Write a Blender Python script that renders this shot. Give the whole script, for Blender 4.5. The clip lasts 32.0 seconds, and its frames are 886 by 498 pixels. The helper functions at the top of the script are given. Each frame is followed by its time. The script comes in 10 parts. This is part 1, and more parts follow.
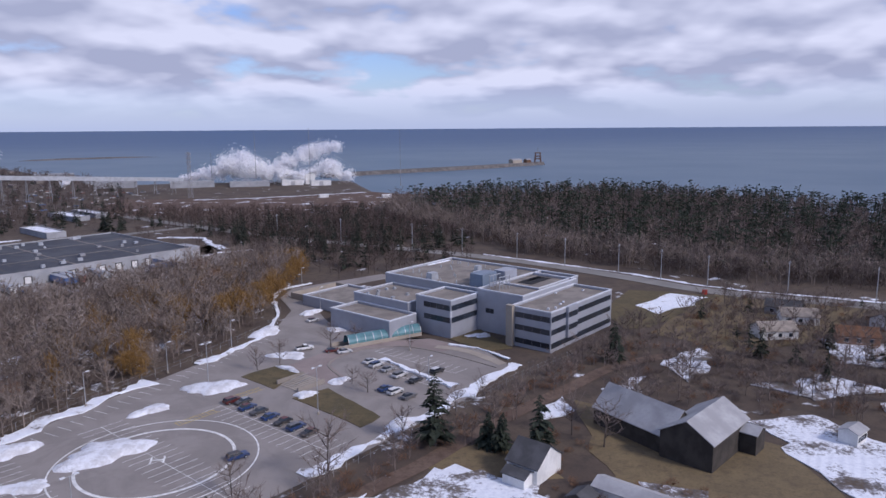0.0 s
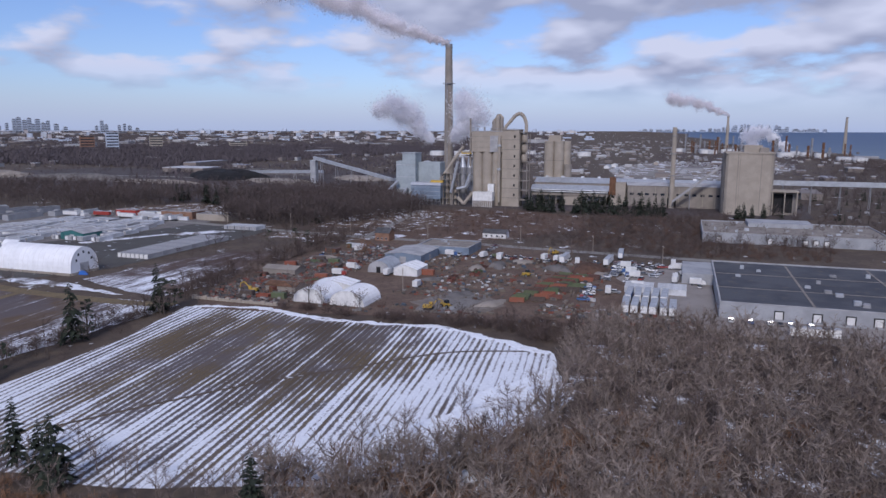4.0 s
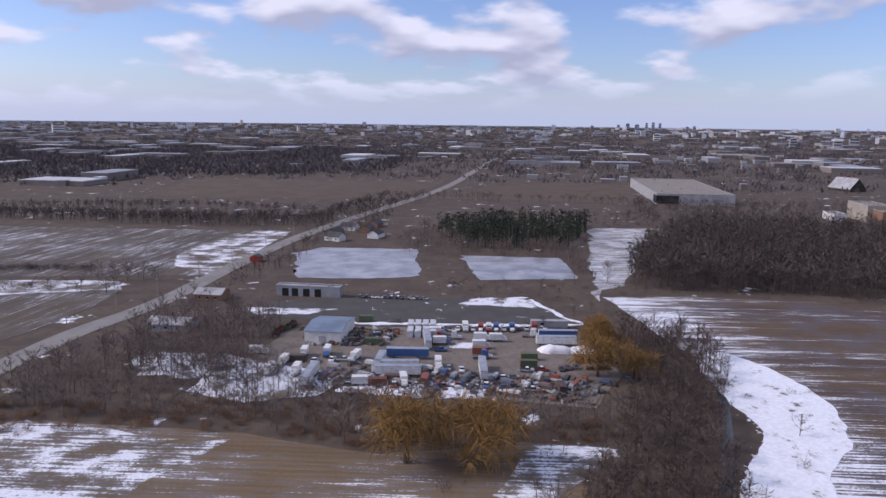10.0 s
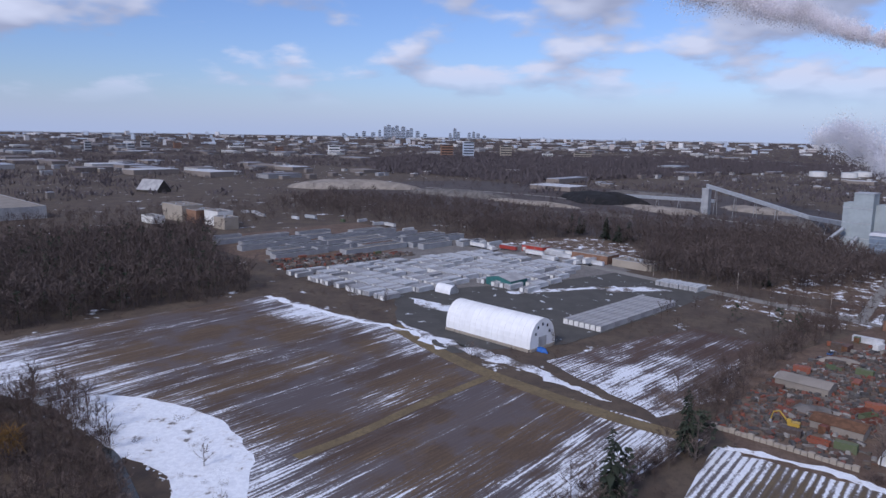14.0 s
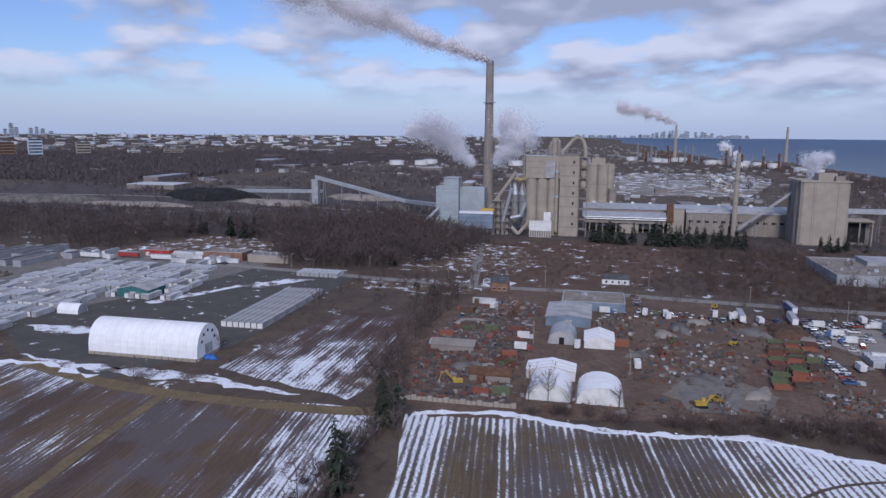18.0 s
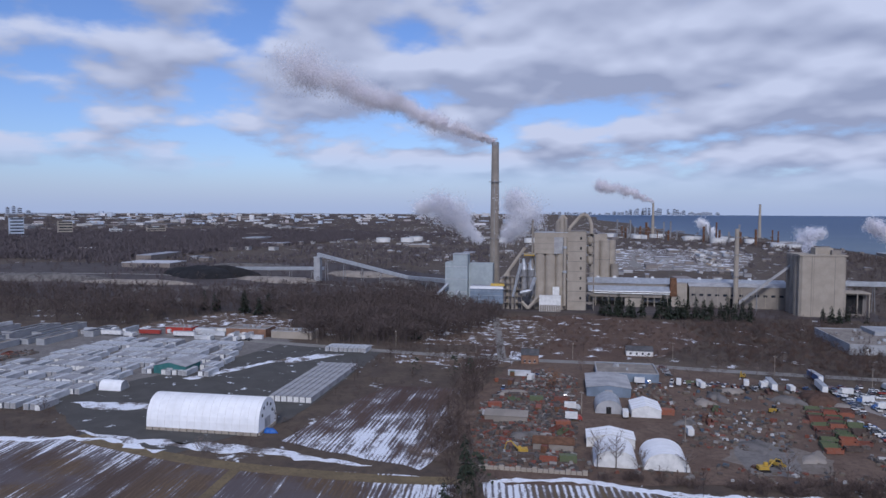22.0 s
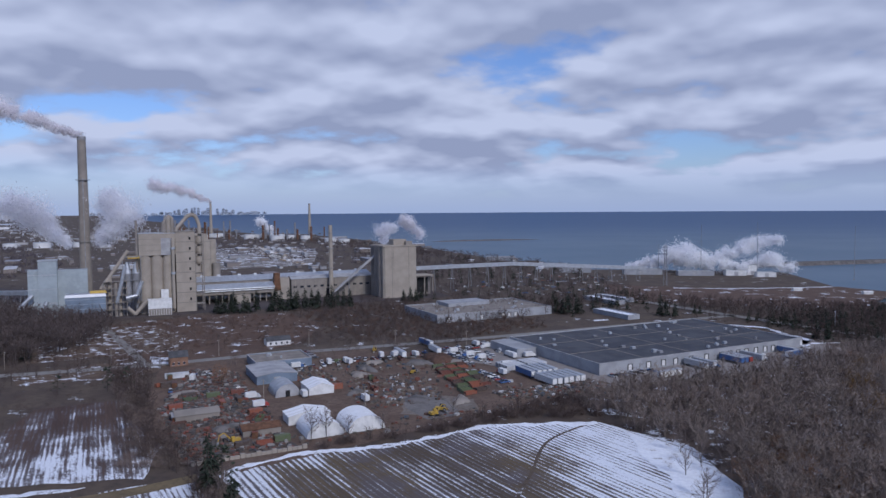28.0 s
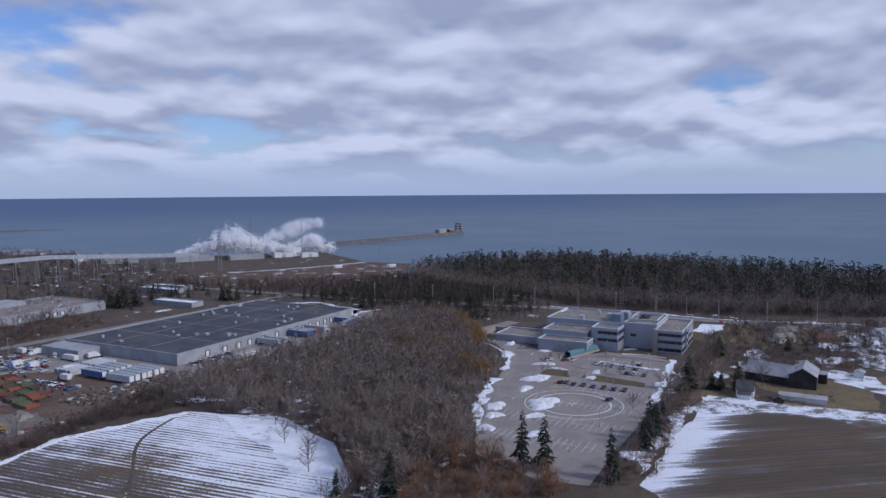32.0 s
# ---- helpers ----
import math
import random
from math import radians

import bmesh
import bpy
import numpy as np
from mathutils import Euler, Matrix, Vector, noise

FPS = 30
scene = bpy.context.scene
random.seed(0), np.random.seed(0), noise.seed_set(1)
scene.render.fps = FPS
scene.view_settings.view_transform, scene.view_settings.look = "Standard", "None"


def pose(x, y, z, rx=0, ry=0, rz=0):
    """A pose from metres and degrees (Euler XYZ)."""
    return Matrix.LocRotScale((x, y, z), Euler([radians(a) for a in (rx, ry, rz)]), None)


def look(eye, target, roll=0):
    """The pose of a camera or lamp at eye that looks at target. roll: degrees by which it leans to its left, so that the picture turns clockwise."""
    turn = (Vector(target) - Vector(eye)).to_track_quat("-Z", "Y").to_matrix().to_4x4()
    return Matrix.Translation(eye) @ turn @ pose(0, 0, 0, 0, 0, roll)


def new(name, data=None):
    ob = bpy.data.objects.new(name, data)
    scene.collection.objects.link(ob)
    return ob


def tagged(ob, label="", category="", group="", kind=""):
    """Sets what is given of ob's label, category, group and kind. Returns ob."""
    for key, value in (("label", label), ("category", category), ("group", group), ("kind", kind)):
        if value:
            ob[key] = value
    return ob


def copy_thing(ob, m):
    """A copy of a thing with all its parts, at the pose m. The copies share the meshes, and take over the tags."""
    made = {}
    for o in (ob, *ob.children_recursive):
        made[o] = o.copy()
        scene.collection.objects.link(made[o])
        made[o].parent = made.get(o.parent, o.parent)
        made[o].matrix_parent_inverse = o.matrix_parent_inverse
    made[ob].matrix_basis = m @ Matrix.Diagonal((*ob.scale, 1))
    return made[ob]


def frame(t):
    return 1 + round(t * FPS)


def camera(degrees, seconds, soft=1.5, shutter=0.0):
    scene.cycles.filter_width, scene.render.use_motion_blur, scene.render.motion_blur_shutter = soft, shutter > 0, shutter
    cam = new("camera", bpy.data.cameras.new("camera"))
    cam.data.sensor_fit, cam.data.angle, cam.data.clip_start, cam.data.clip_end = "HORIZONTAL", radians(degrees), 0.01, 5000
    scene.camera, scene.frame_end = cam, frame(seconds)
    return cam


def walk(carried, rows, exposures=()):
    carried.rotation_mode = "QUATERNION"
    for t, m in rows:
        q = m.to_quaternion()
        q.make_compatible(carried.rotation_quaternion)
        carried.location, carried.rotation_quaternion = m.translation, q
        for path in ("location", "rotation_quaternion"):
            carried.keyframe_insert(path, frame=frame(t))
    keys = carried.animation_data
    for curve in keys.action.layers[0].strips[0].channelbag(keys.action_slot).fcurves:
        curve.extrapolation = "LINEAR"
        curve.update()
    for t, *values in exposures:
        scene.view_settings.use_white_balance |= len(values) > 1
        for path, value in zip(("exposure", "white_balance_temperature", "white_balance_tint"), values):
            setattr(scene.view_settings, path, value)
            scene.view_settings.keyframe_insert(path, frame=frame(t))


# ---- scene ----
cam = camera(64.3, 32.0)
EXPO = [(0, -0.03, 5810, 21), (1, -0.14, 5820, 20), (2, -0.14, 5820, 20), (5, -0.24, 5650, 18), (7, -0.1, 5750, 19), (9, 0.05, 6050, 22), (11, 0.08, 6050, 22), (12, 0.0, 5850, 20), (13, -0.1, 5680, 18), (15, -0.22, 5600, 17), (19, -0.25, 5600, 17), (22, -0.31, 5510, 16), (25, -0.37, 5450, 16), (29, -0.38, 5420, 16), (32, -0.29, 5500, 16)]
FURROW1, FURROW2 = -57.7, -56.0
PATH = [
    (0, (3.568, 2.55, 68.366), (3.539, 4.521, 68.027), -0.4),
    (0.5, (4.07, 10.21, 68.149), (3.751, 12.155, 67.812), -0.5),
    (1, (3.519, 17.975, 68.007), (2.911, 19.851, 67.674), -0.4),
    (1.5, (1.577, 25.776, 68.114), (0.689, 27.538, 67.783), -0.3),
    (2, (-1.708, 33.316, 68.377), (-2.867, 34.912, 68.044), -0.3),
    (2.5, (-6.009, 40.296, 68.536), (-7.387, 41.707, 68.204), -0.2),
    (4.5, (-32.315, 58.722, 72.743), (-34.259, 59.05, 72.405), 0.2),
    (5, (-40.732, 60.714, 74.191), (-42.7, 60.625, 73.848), 0.3),
    (5.5, (-48.712, 61.512, 75.84), (-50.622, 61.027, 75.495), 0.4),
    (6, (-55.756, 60.635, 77.645), (-57.534, 59.789, 77.292), 0.3),
    (6.5, (-62.119, 58.11, 79.596), (-63.714, 56.957, 79.242), 0.6),
    (7, (-68.38, 54.636, 81.961), (-69.783, 53.256, 81.607), 0.6),
    (7.5, (-74.663, 50.679, 84.677), (-75.882, 49.135, 84.32), 0.5),
    (8, (-80.922, 45.742, 87.125), (-82.028, 44.115, 86.762), 0.5),
    (8.5, (-86.818, 39.711, 88.601), (-87.832, 38.025, 88.246), 0.5),
    (9, (-92.306, 33.108, 88.957), (-93.325, 31.424, 88.599), 0.6),
    (9.5, (-97.804, 26.213, 88.65), (-98.829, 24.532, 88.293), 0.7),
    (10, (-103.426, 19.146, 88.165), (-104.459, 17.471, 87.809), 0.7),
    (10.5, (-108.994, 12.017, 87.77), (-110.033, 10.345, 87.417), 0.7),
    (11, (-114.212, 4.921, 87.468), (-115.257, 3.252, 87.116), 0.7),
    (11.5, (-118.954, -1.757, 87.341), (-120.104, -3.356, 86.994), 0.7),
    (12, (-122.693, -6.832, 87.59), (-124.063, -8.249, 87.248), 0.7),
    (12.5, (-124.249, -9.076, 88.143), (-125.848, -10.231, 87.808), 0.7),
    (13, (-123.424, -8.919, 88.964), (-125.209, -9.757, 88.63), 0.8),
    (13.5, (-121.449, -8.223, 89.812), (-123.357, -8.728, 89.486), 0.9),
    (14, (-119.641, -8.639, 90.225), (-121.606, -8.823, 89.901), 0.9),
    (14.5, (-118.247, -10.606, 90.334), (-120.217, -10.502, 90.005), 0.8),
    (15, (-117.123, -13.596, 90.415), (-119.065, -13.248, 90.087), 0.7),
    (15.5, (-116.488, -16.98, 90.467), (-118.38, -16.423, 90.136), 0.7),
    (17.5, (-123.84, -30.781, 90.457), (-125.6, -29.891, 90.126), 0.4),
    (18, (-124.385, -33.286, 90.462), (-126.143, -32.392, 90.134), 0.4),
    (18.5, (-124.746, -36.139, 90.462), (-126.495, -35.225, 90.135), 0.4),
    (19, (-124.971, -39.611, 90.562), (-126.696, -38.653, 90.235), 0.4),
    (19.5, (-125.25, -43.614, 90.616), (-126.964, -42.635, 90.29), 0.4),
    (20, (-125.768, -47.87, 90.56), (-127.479, -46.896, 90.212), 0.4),
    (20.5, (-126.498, -52.442, 90.49), (-128.223, -51.467, 90.217), 0.3),
    (21, (-127.292, -57.419, 90.395), (-129.033, -56.441, 90.279), 0.2),
    (21.5, (-128.177, -62.736, 90.331), (-129.921, -61.763, 90.217), 0.2),
    (22, (-129.199, -68.378, 90.339), (-130.945, -67.409, 90.228), 0.2),
    (22.5, (-130.169, -74.143, 90.372), (-131.916, -73.176, 90.265), 0.0),
    (23, (-131.176, -79.904, 90.288), (-132.926, -78.941, 90.181), 0.0),
    (23.5, (-132.602, -85.726, 90.081), (-134.35, -84.76, 89.977), -0.1),
    (24, (-134.161, -91.445, 89.978), (-135.919, -90.497, 89.874), -0.1),
    (24.5, (-135.511, -96.903, 89.991), (-137.267, -95.951, 89.887), -0.1),
    (25, (-136.927, -102.198, 90.029), (-138.6, -101.108, 89.925), -0.1),
    (25.5, (-138.515, -107.383, 90.113), (-140.062, -106.119, 90.01), -0.2),
    (27.5, (-150.332, -123.085, 90.02), (-151.337, -121.359, 89.915), -0.4),
    (28, (-153.815, -126.154, 89.928), (-154.656, -124.343, 89.814), -0.4),
    (28.5, (-157.068, -129.243, 89.683), (-157.735, -127.36, 89.564), -0.4),
    (29, (-159.986, -132.577, 89.652), (-160.486, -130.644, 89.53), -0.5),
    (29.5, (-163.024, -135.498, 89.898), (-163.376, -133.534, 89.77), -0.5),
    (30, (-166.279, -137.393, 90.106), (-166.55, -135.415, 89.976), -0.6),
    (30.5, (-168.994, -138.548, 90.179), (-169.157, -136.56, 90.038), -0.5),
    (31, (-170.499, -138.987, 90.302), (-170.483, -136.993, 90.156), -0.5),
    (31.5, (-171.039, -138.24, 90.495), (-170.814, -136.259, 90.335), -0.4),
    (32, (-171.219, -136.634, 90.688), (-170.82, -134.681, 90.524), -0.4),
]
walk(cam, [(t, look(eye, target, roll)) for t, eye, target, roll in PATH], EXPO)

# ---- light ----
SUN_AZ, SUN_EL = radians(-122), radians(36)      # turn from +y to the left, height
sun_dir = Vector((-math.sin(SUN_AZ) * math.cos(SUN_EL), math.cos(SUN_AZ) * math.cos(SUN_EL), math.sin(SUN_EL)))
sun_data = bpy.data.lights.new("sun", "SUN")
sun_data.energy, sun_data.angle, sun_data.color = 2.6, radians(10), (1.0, 0.90, 0.75)
sun_ob = new("sun", sun_data)
sun_ob.matrix_world = look(sun_dir * 900, (0, 0, 0))

world = bpy.data.worlds.new("sky")
scene.world = world
world.use_nodes = True
wt = world.node_tree
wt.nodes.clear()


def wnode(kind, **kw):
    n = wt.nodes.new(kind)
    for k, v in kw.items():
        if k == "op":
            n.operation = v
        elif isinstance(k, str) and k.startswith("i"):
            n.inputs[int(k[1:])].default_value = v
    return n


def wlink(a, b):
    wt.links.new(a, b)


def wmath(op, a, b=None, clamp=False):
    n = wt.nodes.new("ShaderNodeMath")
    n.operation, n.use_clamp = op, clamp
    for i, v in enumerate((a, b)):
        if v is None:
            continue
        if isinstance(v, (int, float)):
            n.inputs[i].default_value = v
        else:
            wlink(v, n.inputs[i])
    return n.outputs[0]


sky = wt.nodes.new("ShaderNodeTexSky")
sky.sky_type, sky.sun_disc = "NISHITA", False
sky.sun_elevation, sky.sun_rotation = SUN_EL, -SUN_AZ
sky.altitude, sky.air_density, sky.dust_density, sky.ozone_density = 100, 1.0, 0.8, 2.0
tc = wt.nodes.new("ShaderNodeTexCoord")
sep = wt.nodes.new("ShaderNodeSeparateXYZ")
wlink(tc.outputs["Generated"], sep.inputs[0])
dx, dy, dz = sep.outputs
up = wmath("MAXIMUM", dz, 0.0)


def cloud_noise(lift, scale, detail, rough, shift):
    """Noise on a cloud layer overhead; lift moves the look-up a little higher in the sky."""
    den = wmath("ADD", up, 0.26 + lift)
    at = wt.nodes.new("ShaderNodeCombineXYZ")
    wlink(wmath("DIVIDE", dx, den), at.inputs[0]), wlink(wmath("DIVIDE", dy, den), at.inputs[1])
    m = wt.nodes.new("ShaderNodeMapping")
    m.inputs["Location"].default_value = shift
    wlink(at.outputs[0], m.inputs[0])
    n = wt.nodes.new("ShaderNodeTexNoise")
    n.inputs["Scale"].default_value, n.inputs["Detail"].default_value, n.inputs["Roughness"].default_value = scale, detail, rough
    wlink(m.outputs[0], n.inputs[0])
    return n.outputs[0]


def wstep(v, lo, hi, top=1.0):
    n = wt.nodes.new("ShaderNodeMapRange")
    n.interpolation_type = "SMOOTHSTEP"
    n.inputs["From Min"].default_value, n.inputs["From Max"].default_value, n.inputs["To Max"].default_value = lo, hi, top
    wlink(v, n.inputs[0])
    return n.outputs[0]


# heaps of cumulus: a closed deck over the lake, broken to the west, thin low down
lump = cloud_noise(0.0, 2.3, 7, 0.50, (3.1, 7.7, 0))
soft_here, soft_above = (cloud_noise(k, 2.3, 3.5, 0.46, (3.1, 7.7, 0)) for k in (0.0, 0.022))
wide = cloud_noise(0.0, 0.85, 3, 0.5, (5.3, 1.2, 4))
deck = wmath("ADD", wmath("MULTIPLY", dy, 0.105), wmath("MULTIPLY", wmath("MULTIPLY", dy, dy), 0.085))
cover = wmath("ADD", wmath("ADD", lump, wmath("MULTIPLY", wmath("SUBTRACT", wide, 0.5), 0.45)), deck)
base = wmath("SUBTRACT", 0.058, wmath("MULTIPLY", wmath("MULTIPLY", dy, dy), 0.035))
low = wstep(wmath("SUBTRACT", up, base), -0.03, 0.035)
mask = wmath("MULTIPLY", wstep(cover, 0.455, 0.59), low)
# tops stand in the light, undersides and thick parts are grey
lit = wmath("MULTIPLY", wmath("SUBTRACT", soft_here, soft_above), 4.2)
thick = wmath("MULTIPLY", wmath("SUBTRACT", lump, 0.5), -0.7)
shade = wmath("ADD", wmath("ADD", lit, thick), 0.47, True)
tone = wt.nodes.new("ShaderNodeValToRGB")
tone.color_ramp.elements[0].position, tone.color_ramp.elements[0].color = 0.12, (0.41, 0.44, 0.54, 1)
tone.color_ramp.elements[1].position, tone.color_ramp.elements[1].color = 0.90, (0.74, 0.76, 0.83, 1)
wlink(shade, tone.inputs[0])
skycol = wt.nodes.new("ShaderNodeMix")
skycol.data_type, skycol.blend_type = "RGBA", "MULTIPLY"
skycol.inputs[0].default_value = 1.0
skycol.inputs[7].default_value = (0.100, 0.106, 0.128, 1)
wlink(sky.outputs[0], skycol.inputs[6])
both = wt.nodes.new("ShaderNodeMix")
both.data_type = "RGBA"
wlink(mask, both.inputs[0]), wlink(skycol.outputs[2], both.inputs[6]), wlink(tone.outputs[0], both.inputs[7])
# haze near the horizon
hz = wt.nodes.new("ShaderNodeMapRange")
hz.interpolation_type = "SMOOTHSTEP"
hz.inputs["From Min"].default_value, hz.inputs["From Max"].default_value = 0.075, -0.01
hz.inputs["To Max"].default_value = 0.75
wlink(dz, hz.inputs[0])
hazed = wt.nodes.new("ShaderNodeMix")
hazed.data_type = "RGBA"
hazed.inputs[7].default_value = (0.52, 0.60, 0.78, 1)
wlink(hz.outputs[0], hazed.inputs[0]), wlink(both.outputs[2], hazed.inputs[6])
bg = wt.nodes.new("ShaderNodeBackground")
wlink(hazed.outputs[2], bg.inputs[0])
wout = wt.nodes.new("ShaderNodeOutputWorld")
wlink(bg.outputs[0], wout.inputs[0])

# ---- materials ----
class Mat:
    """A small builder of node materials on world metres (Object coordinates)."""

    def __init__(self, name, rough=0.9, metal=0.0, spec=0.3):
        self.m = bpy.data.materials.new(name)
        self.m.use_nodes = True
        self.t = self.m.node_tree
        self.b = self.t.nodes["Principled BSDF"]
        self.b.inputs["Roughness"].default_value, self.b.inputs["Metallic"].default_value = rough, metal
        self.b.inputs["Specular IOR Level"].default_value = spec
        self.tc = self.t.nodes.new("ShaderNodeTexCoord")

    def put(self, sock, v):
        if hasattr(v, "is_output"):
            self.t.links.new(v, sock)
        elif isinstance(v, tuple) and len(v) == 3:
            sock.default_value = (*v, 1) if sock.type == "RGBA" else v
        else:
            sock.default_value = v

    def mapped(self, rot=0.0, scale=(1, 1, 1)):
        n = self.t.nodes.new("ShaderNodeMapping")
        n.inputs["Rotation"].default_value = (0, 0, radians(rot))
        n.inputs["Scale"].default_value = scale
        self.t.links.new(self.tc.outputs["Object"], n.inputs[0])
        return n.outputs[0]

    def noise(self, size, detail=4, rough=0.55, vec=None, warp=0.0):
        n = self.t.nodes.new("ShaderNodeTexNoise")
        n.inputs["Scale"].default_value, n.inputs["Detail"].default_value = 1.0 / size, detail
        n.inputs["Roughness"].default_value, n.inputs["Distortion"].default_value = rough, warp
        self.t.links.new(vec or self.tc.outputs["Object"], n.inputs[0])
        return n.outputs[0]

    def stripes(self, vec, size, warp=1.0):
        n = self.t.nodes.new("ShaderNodeTexWave")
        n.wave_type, n.bands_direction = "BANDS", "X"
        n.inputs["Scale"].default_value = 0.314 / size
        n.inputs["Distortion"].default_value, n.inputs["Detail"].default_value, n.inputs["Detail Scale"].default_value = warp, 2, 0.6
        self.t.links.new(vec, n.inputs[0])
        return n.outputs["Fac"]

    def math(self, op, a, b=0.0, clamp=False):
        n = self.t.nodes.new("ShaderNodeMath")
        n.operation, n.use_clamp = op, clamp
        self.put(n.inputs[0], a), self.put(n.inputs[1], b)
        return n.outputs[0]

    def step(self, v, lo, hi, top=1.0):
        n = self.t.nodes.new("ShaderNodeMapRange")
        n.interpolation_type = "SMOOTHSTEP"
        n.inputs["From Min"].default_value, n.inputs["From Max"].default_value, n.inputs["To Max"].default_value = lo, hi, top
        self.t.links.new(v, n.inputs[0])
        return n.outputs[0]

    def mix(self, f, a, b, blend="MIX"):
        n = self.t.nodes.new("ShaderNodeMix")
        n.data_type, n.blend_type = "RGBA", blend
        self.put(n.inputs[0], f), self.put(n.inputs[6], a), self.put(n.inputs[7], b)
        return n.outputs[2]

    def along(self, x, y, off=0.0):
        """x * X + y * Y + off of the place."""
        s = self.t.nodes.new("ShaderNodeSeparateXYZ")
        self.t.links.new(self.tc.outputs["Object"], s.inputs[0])
        return self.math("ADD", self.math("ADD", self.math("MULTIPLY", s.outputs[0], x), self.math("MULTIPLY", s.outputs[1], y)), off)

    def random(self):
        return self.t.nodes.new("ShaderNodeObjectInfo").outputs["Random"]

    def island(self):
        return self.t.nodes.new("ShaderNodeNewGeometry").outputs["Random Per Island"]

    def ramp(self, v, stops, constant=False):
        n = self.t.nodes.new("ShaderNodeValToRGB")
        n.color_ramp.interpolation = "CONSTANT" if constant else "LINEAR"
        e = n.color_ramp.elements
        while len(e) < len(stops):
            e.new(0.5)
        for el, (p, c) in zip(e, stops):
            el.position, el.color = p, (*c, 1)
        self.t.links.new(v, n.inputs[0])
        return n.outputs[0]

    def bump(self, height, strength=0.3, dist=0.1):
        n = self.t.nodes.new("ShaderNodeBump")
        n.inputs["Strength"].default_value, n.inputs["Distance"].default_value = strength, dist
        self.t.links.new(height, n.inputs["Height"])
        self.t.links.new(n.outputs[0], self.b.inputs["Normal"])

    def done(self, colour):
        self.put(self.b.inputs["Base Color"], colour)
        return self.m


def plain(name, colour, rough=0.7, metal=0.0, vary=0.18, size=1.5, fine=0.12, bump=0.15, spec=0.3, tint=None):
    """Paint, metal, cloth: one colour with blotches and grain at two scales."""
    k = Mat(name, rough, metal, spec)
    big, small = k.noise(size, 3), k.noise(fine, 3)
    dark = tuple(c * (1 - vary) for c in colour)
    light = tint or tuple(min(1, c * (1 + vary * 0.6)) for c in colour)
    c = k.mix(k.step(big, 0.35, 0.65), dark, light)
    c = k.mix(k.step(small, 0.4, 0.75, 0.35), c, tuple(v * 0.75 for v in colour))
    if bump:
        k.bump(small, bump, 0.02)
    return k.done(c)


SNOW = (0.82, 0.85, 0.90)


def field(name, soil, grass, turn, gap, grad, stripe=0.4, wide_w=0.5, patch=26, streak=0.6, lie=None, fine_w=0.6, comb_w=0.8, bands=0.0, edge=(-0.06, 0.16)):
    """Ploughed or cropped land with furrows along a direction and snow lying in them."""
    k = Mat(name, 0.95)
    v = k.mapped(turn)

    def drawn(sx, sy):
        n = k.t.nodes.new("ShaderNodeMapping")
        n.inputs["Scale"].default_value = (sx, sy, 1)
        k.t.links.new(v, n.inputs[0])
        return n.outputs[0]

    furrow = k.stripes(v, gap, 0.35)
    wide = k.noise(patch, 5, 0.6)
    long = k.noise(5.0, 5, 0.62, drawn(1.0, 0.05))
    broad = k.noise(22.0, 3, 0.5, drawn(1.0, 0.06))
    comb = k.noise(0.9, 3, 0.6, drawn(1.0, 0.06))
    fine = k.noise(0.8, 5, 0.7)
    ground = k.mix(k.step(broad, 0.42, 0.58), soil, grass)
    ground = k.mix(k.step(comb, 0.35, 0.65, 0.55), ground, tuple(c * 0.6 for c in soil))
    ground = k.mix(k.step(fine, 0.45, 0.7, 0.6), ground, tuple(c * 0.55 for c in soil))
    ground = k.mix(k.math("MULTIPLY", furrow, 0.35), ground, tuple(c * 0.5 for c in soil))

    def term(x, w):
        return k.math("MULTIPLY", k.math("SUBTRACT", x, 0.5), w)

    s = k.math("ADD", term(furrow, stripe), term(wide, wide_w))
    s = k.math("ADD", s, term(long, streak))
    s = k.math("ADD", s, k.math("ADD", term(fine, fine_w), term(comb, comb_w)))
    s = k.math("ADD", s, k.along(*grad))
    if lie:
        # where the snow lies: (which way, from, to, how much), across the furrows (x), along them (y) or a way given
        c, d = math.cos(radians(turn)), math.sin(radians(turn))
        for axis, lo, hi, much in lie:
            way = {"x": (c, -d), "y": (d, c)}.get(axis) or axis
            s = k.math("ADD", s, k.step(k.math("ADD", k.along(*way), term(wide, 30)), lo, hi, much))
    if bands:
        # broad strips between the seed beds hold more snow
        s = k.math("ADD", s, k.step(k.stripes(v, gap * 9.5, 1.2), 0.90, 0.99, bands))
        ground = k.mix(k.step(k.noise(30, 4, 0.6), 0.46, 0.60, 0.7), ground, (0.105, 0.092, 0.100))
    cover = k.step(s, *edge, 0.93)
    wet = k.step(s, -0.30, 0.02, 0.55)
    ground = k.mix(wet, ground, (0.20, 0.195, 0.215))
    k.bump(k.math("ADD", furrow, fine), 0.35, 0.12)
    return k.done(k.mix(cover, ground, k.mix(k.step(fine, 0.35, 0.65), (0.70, 0.73, 0.80), SNOW)))


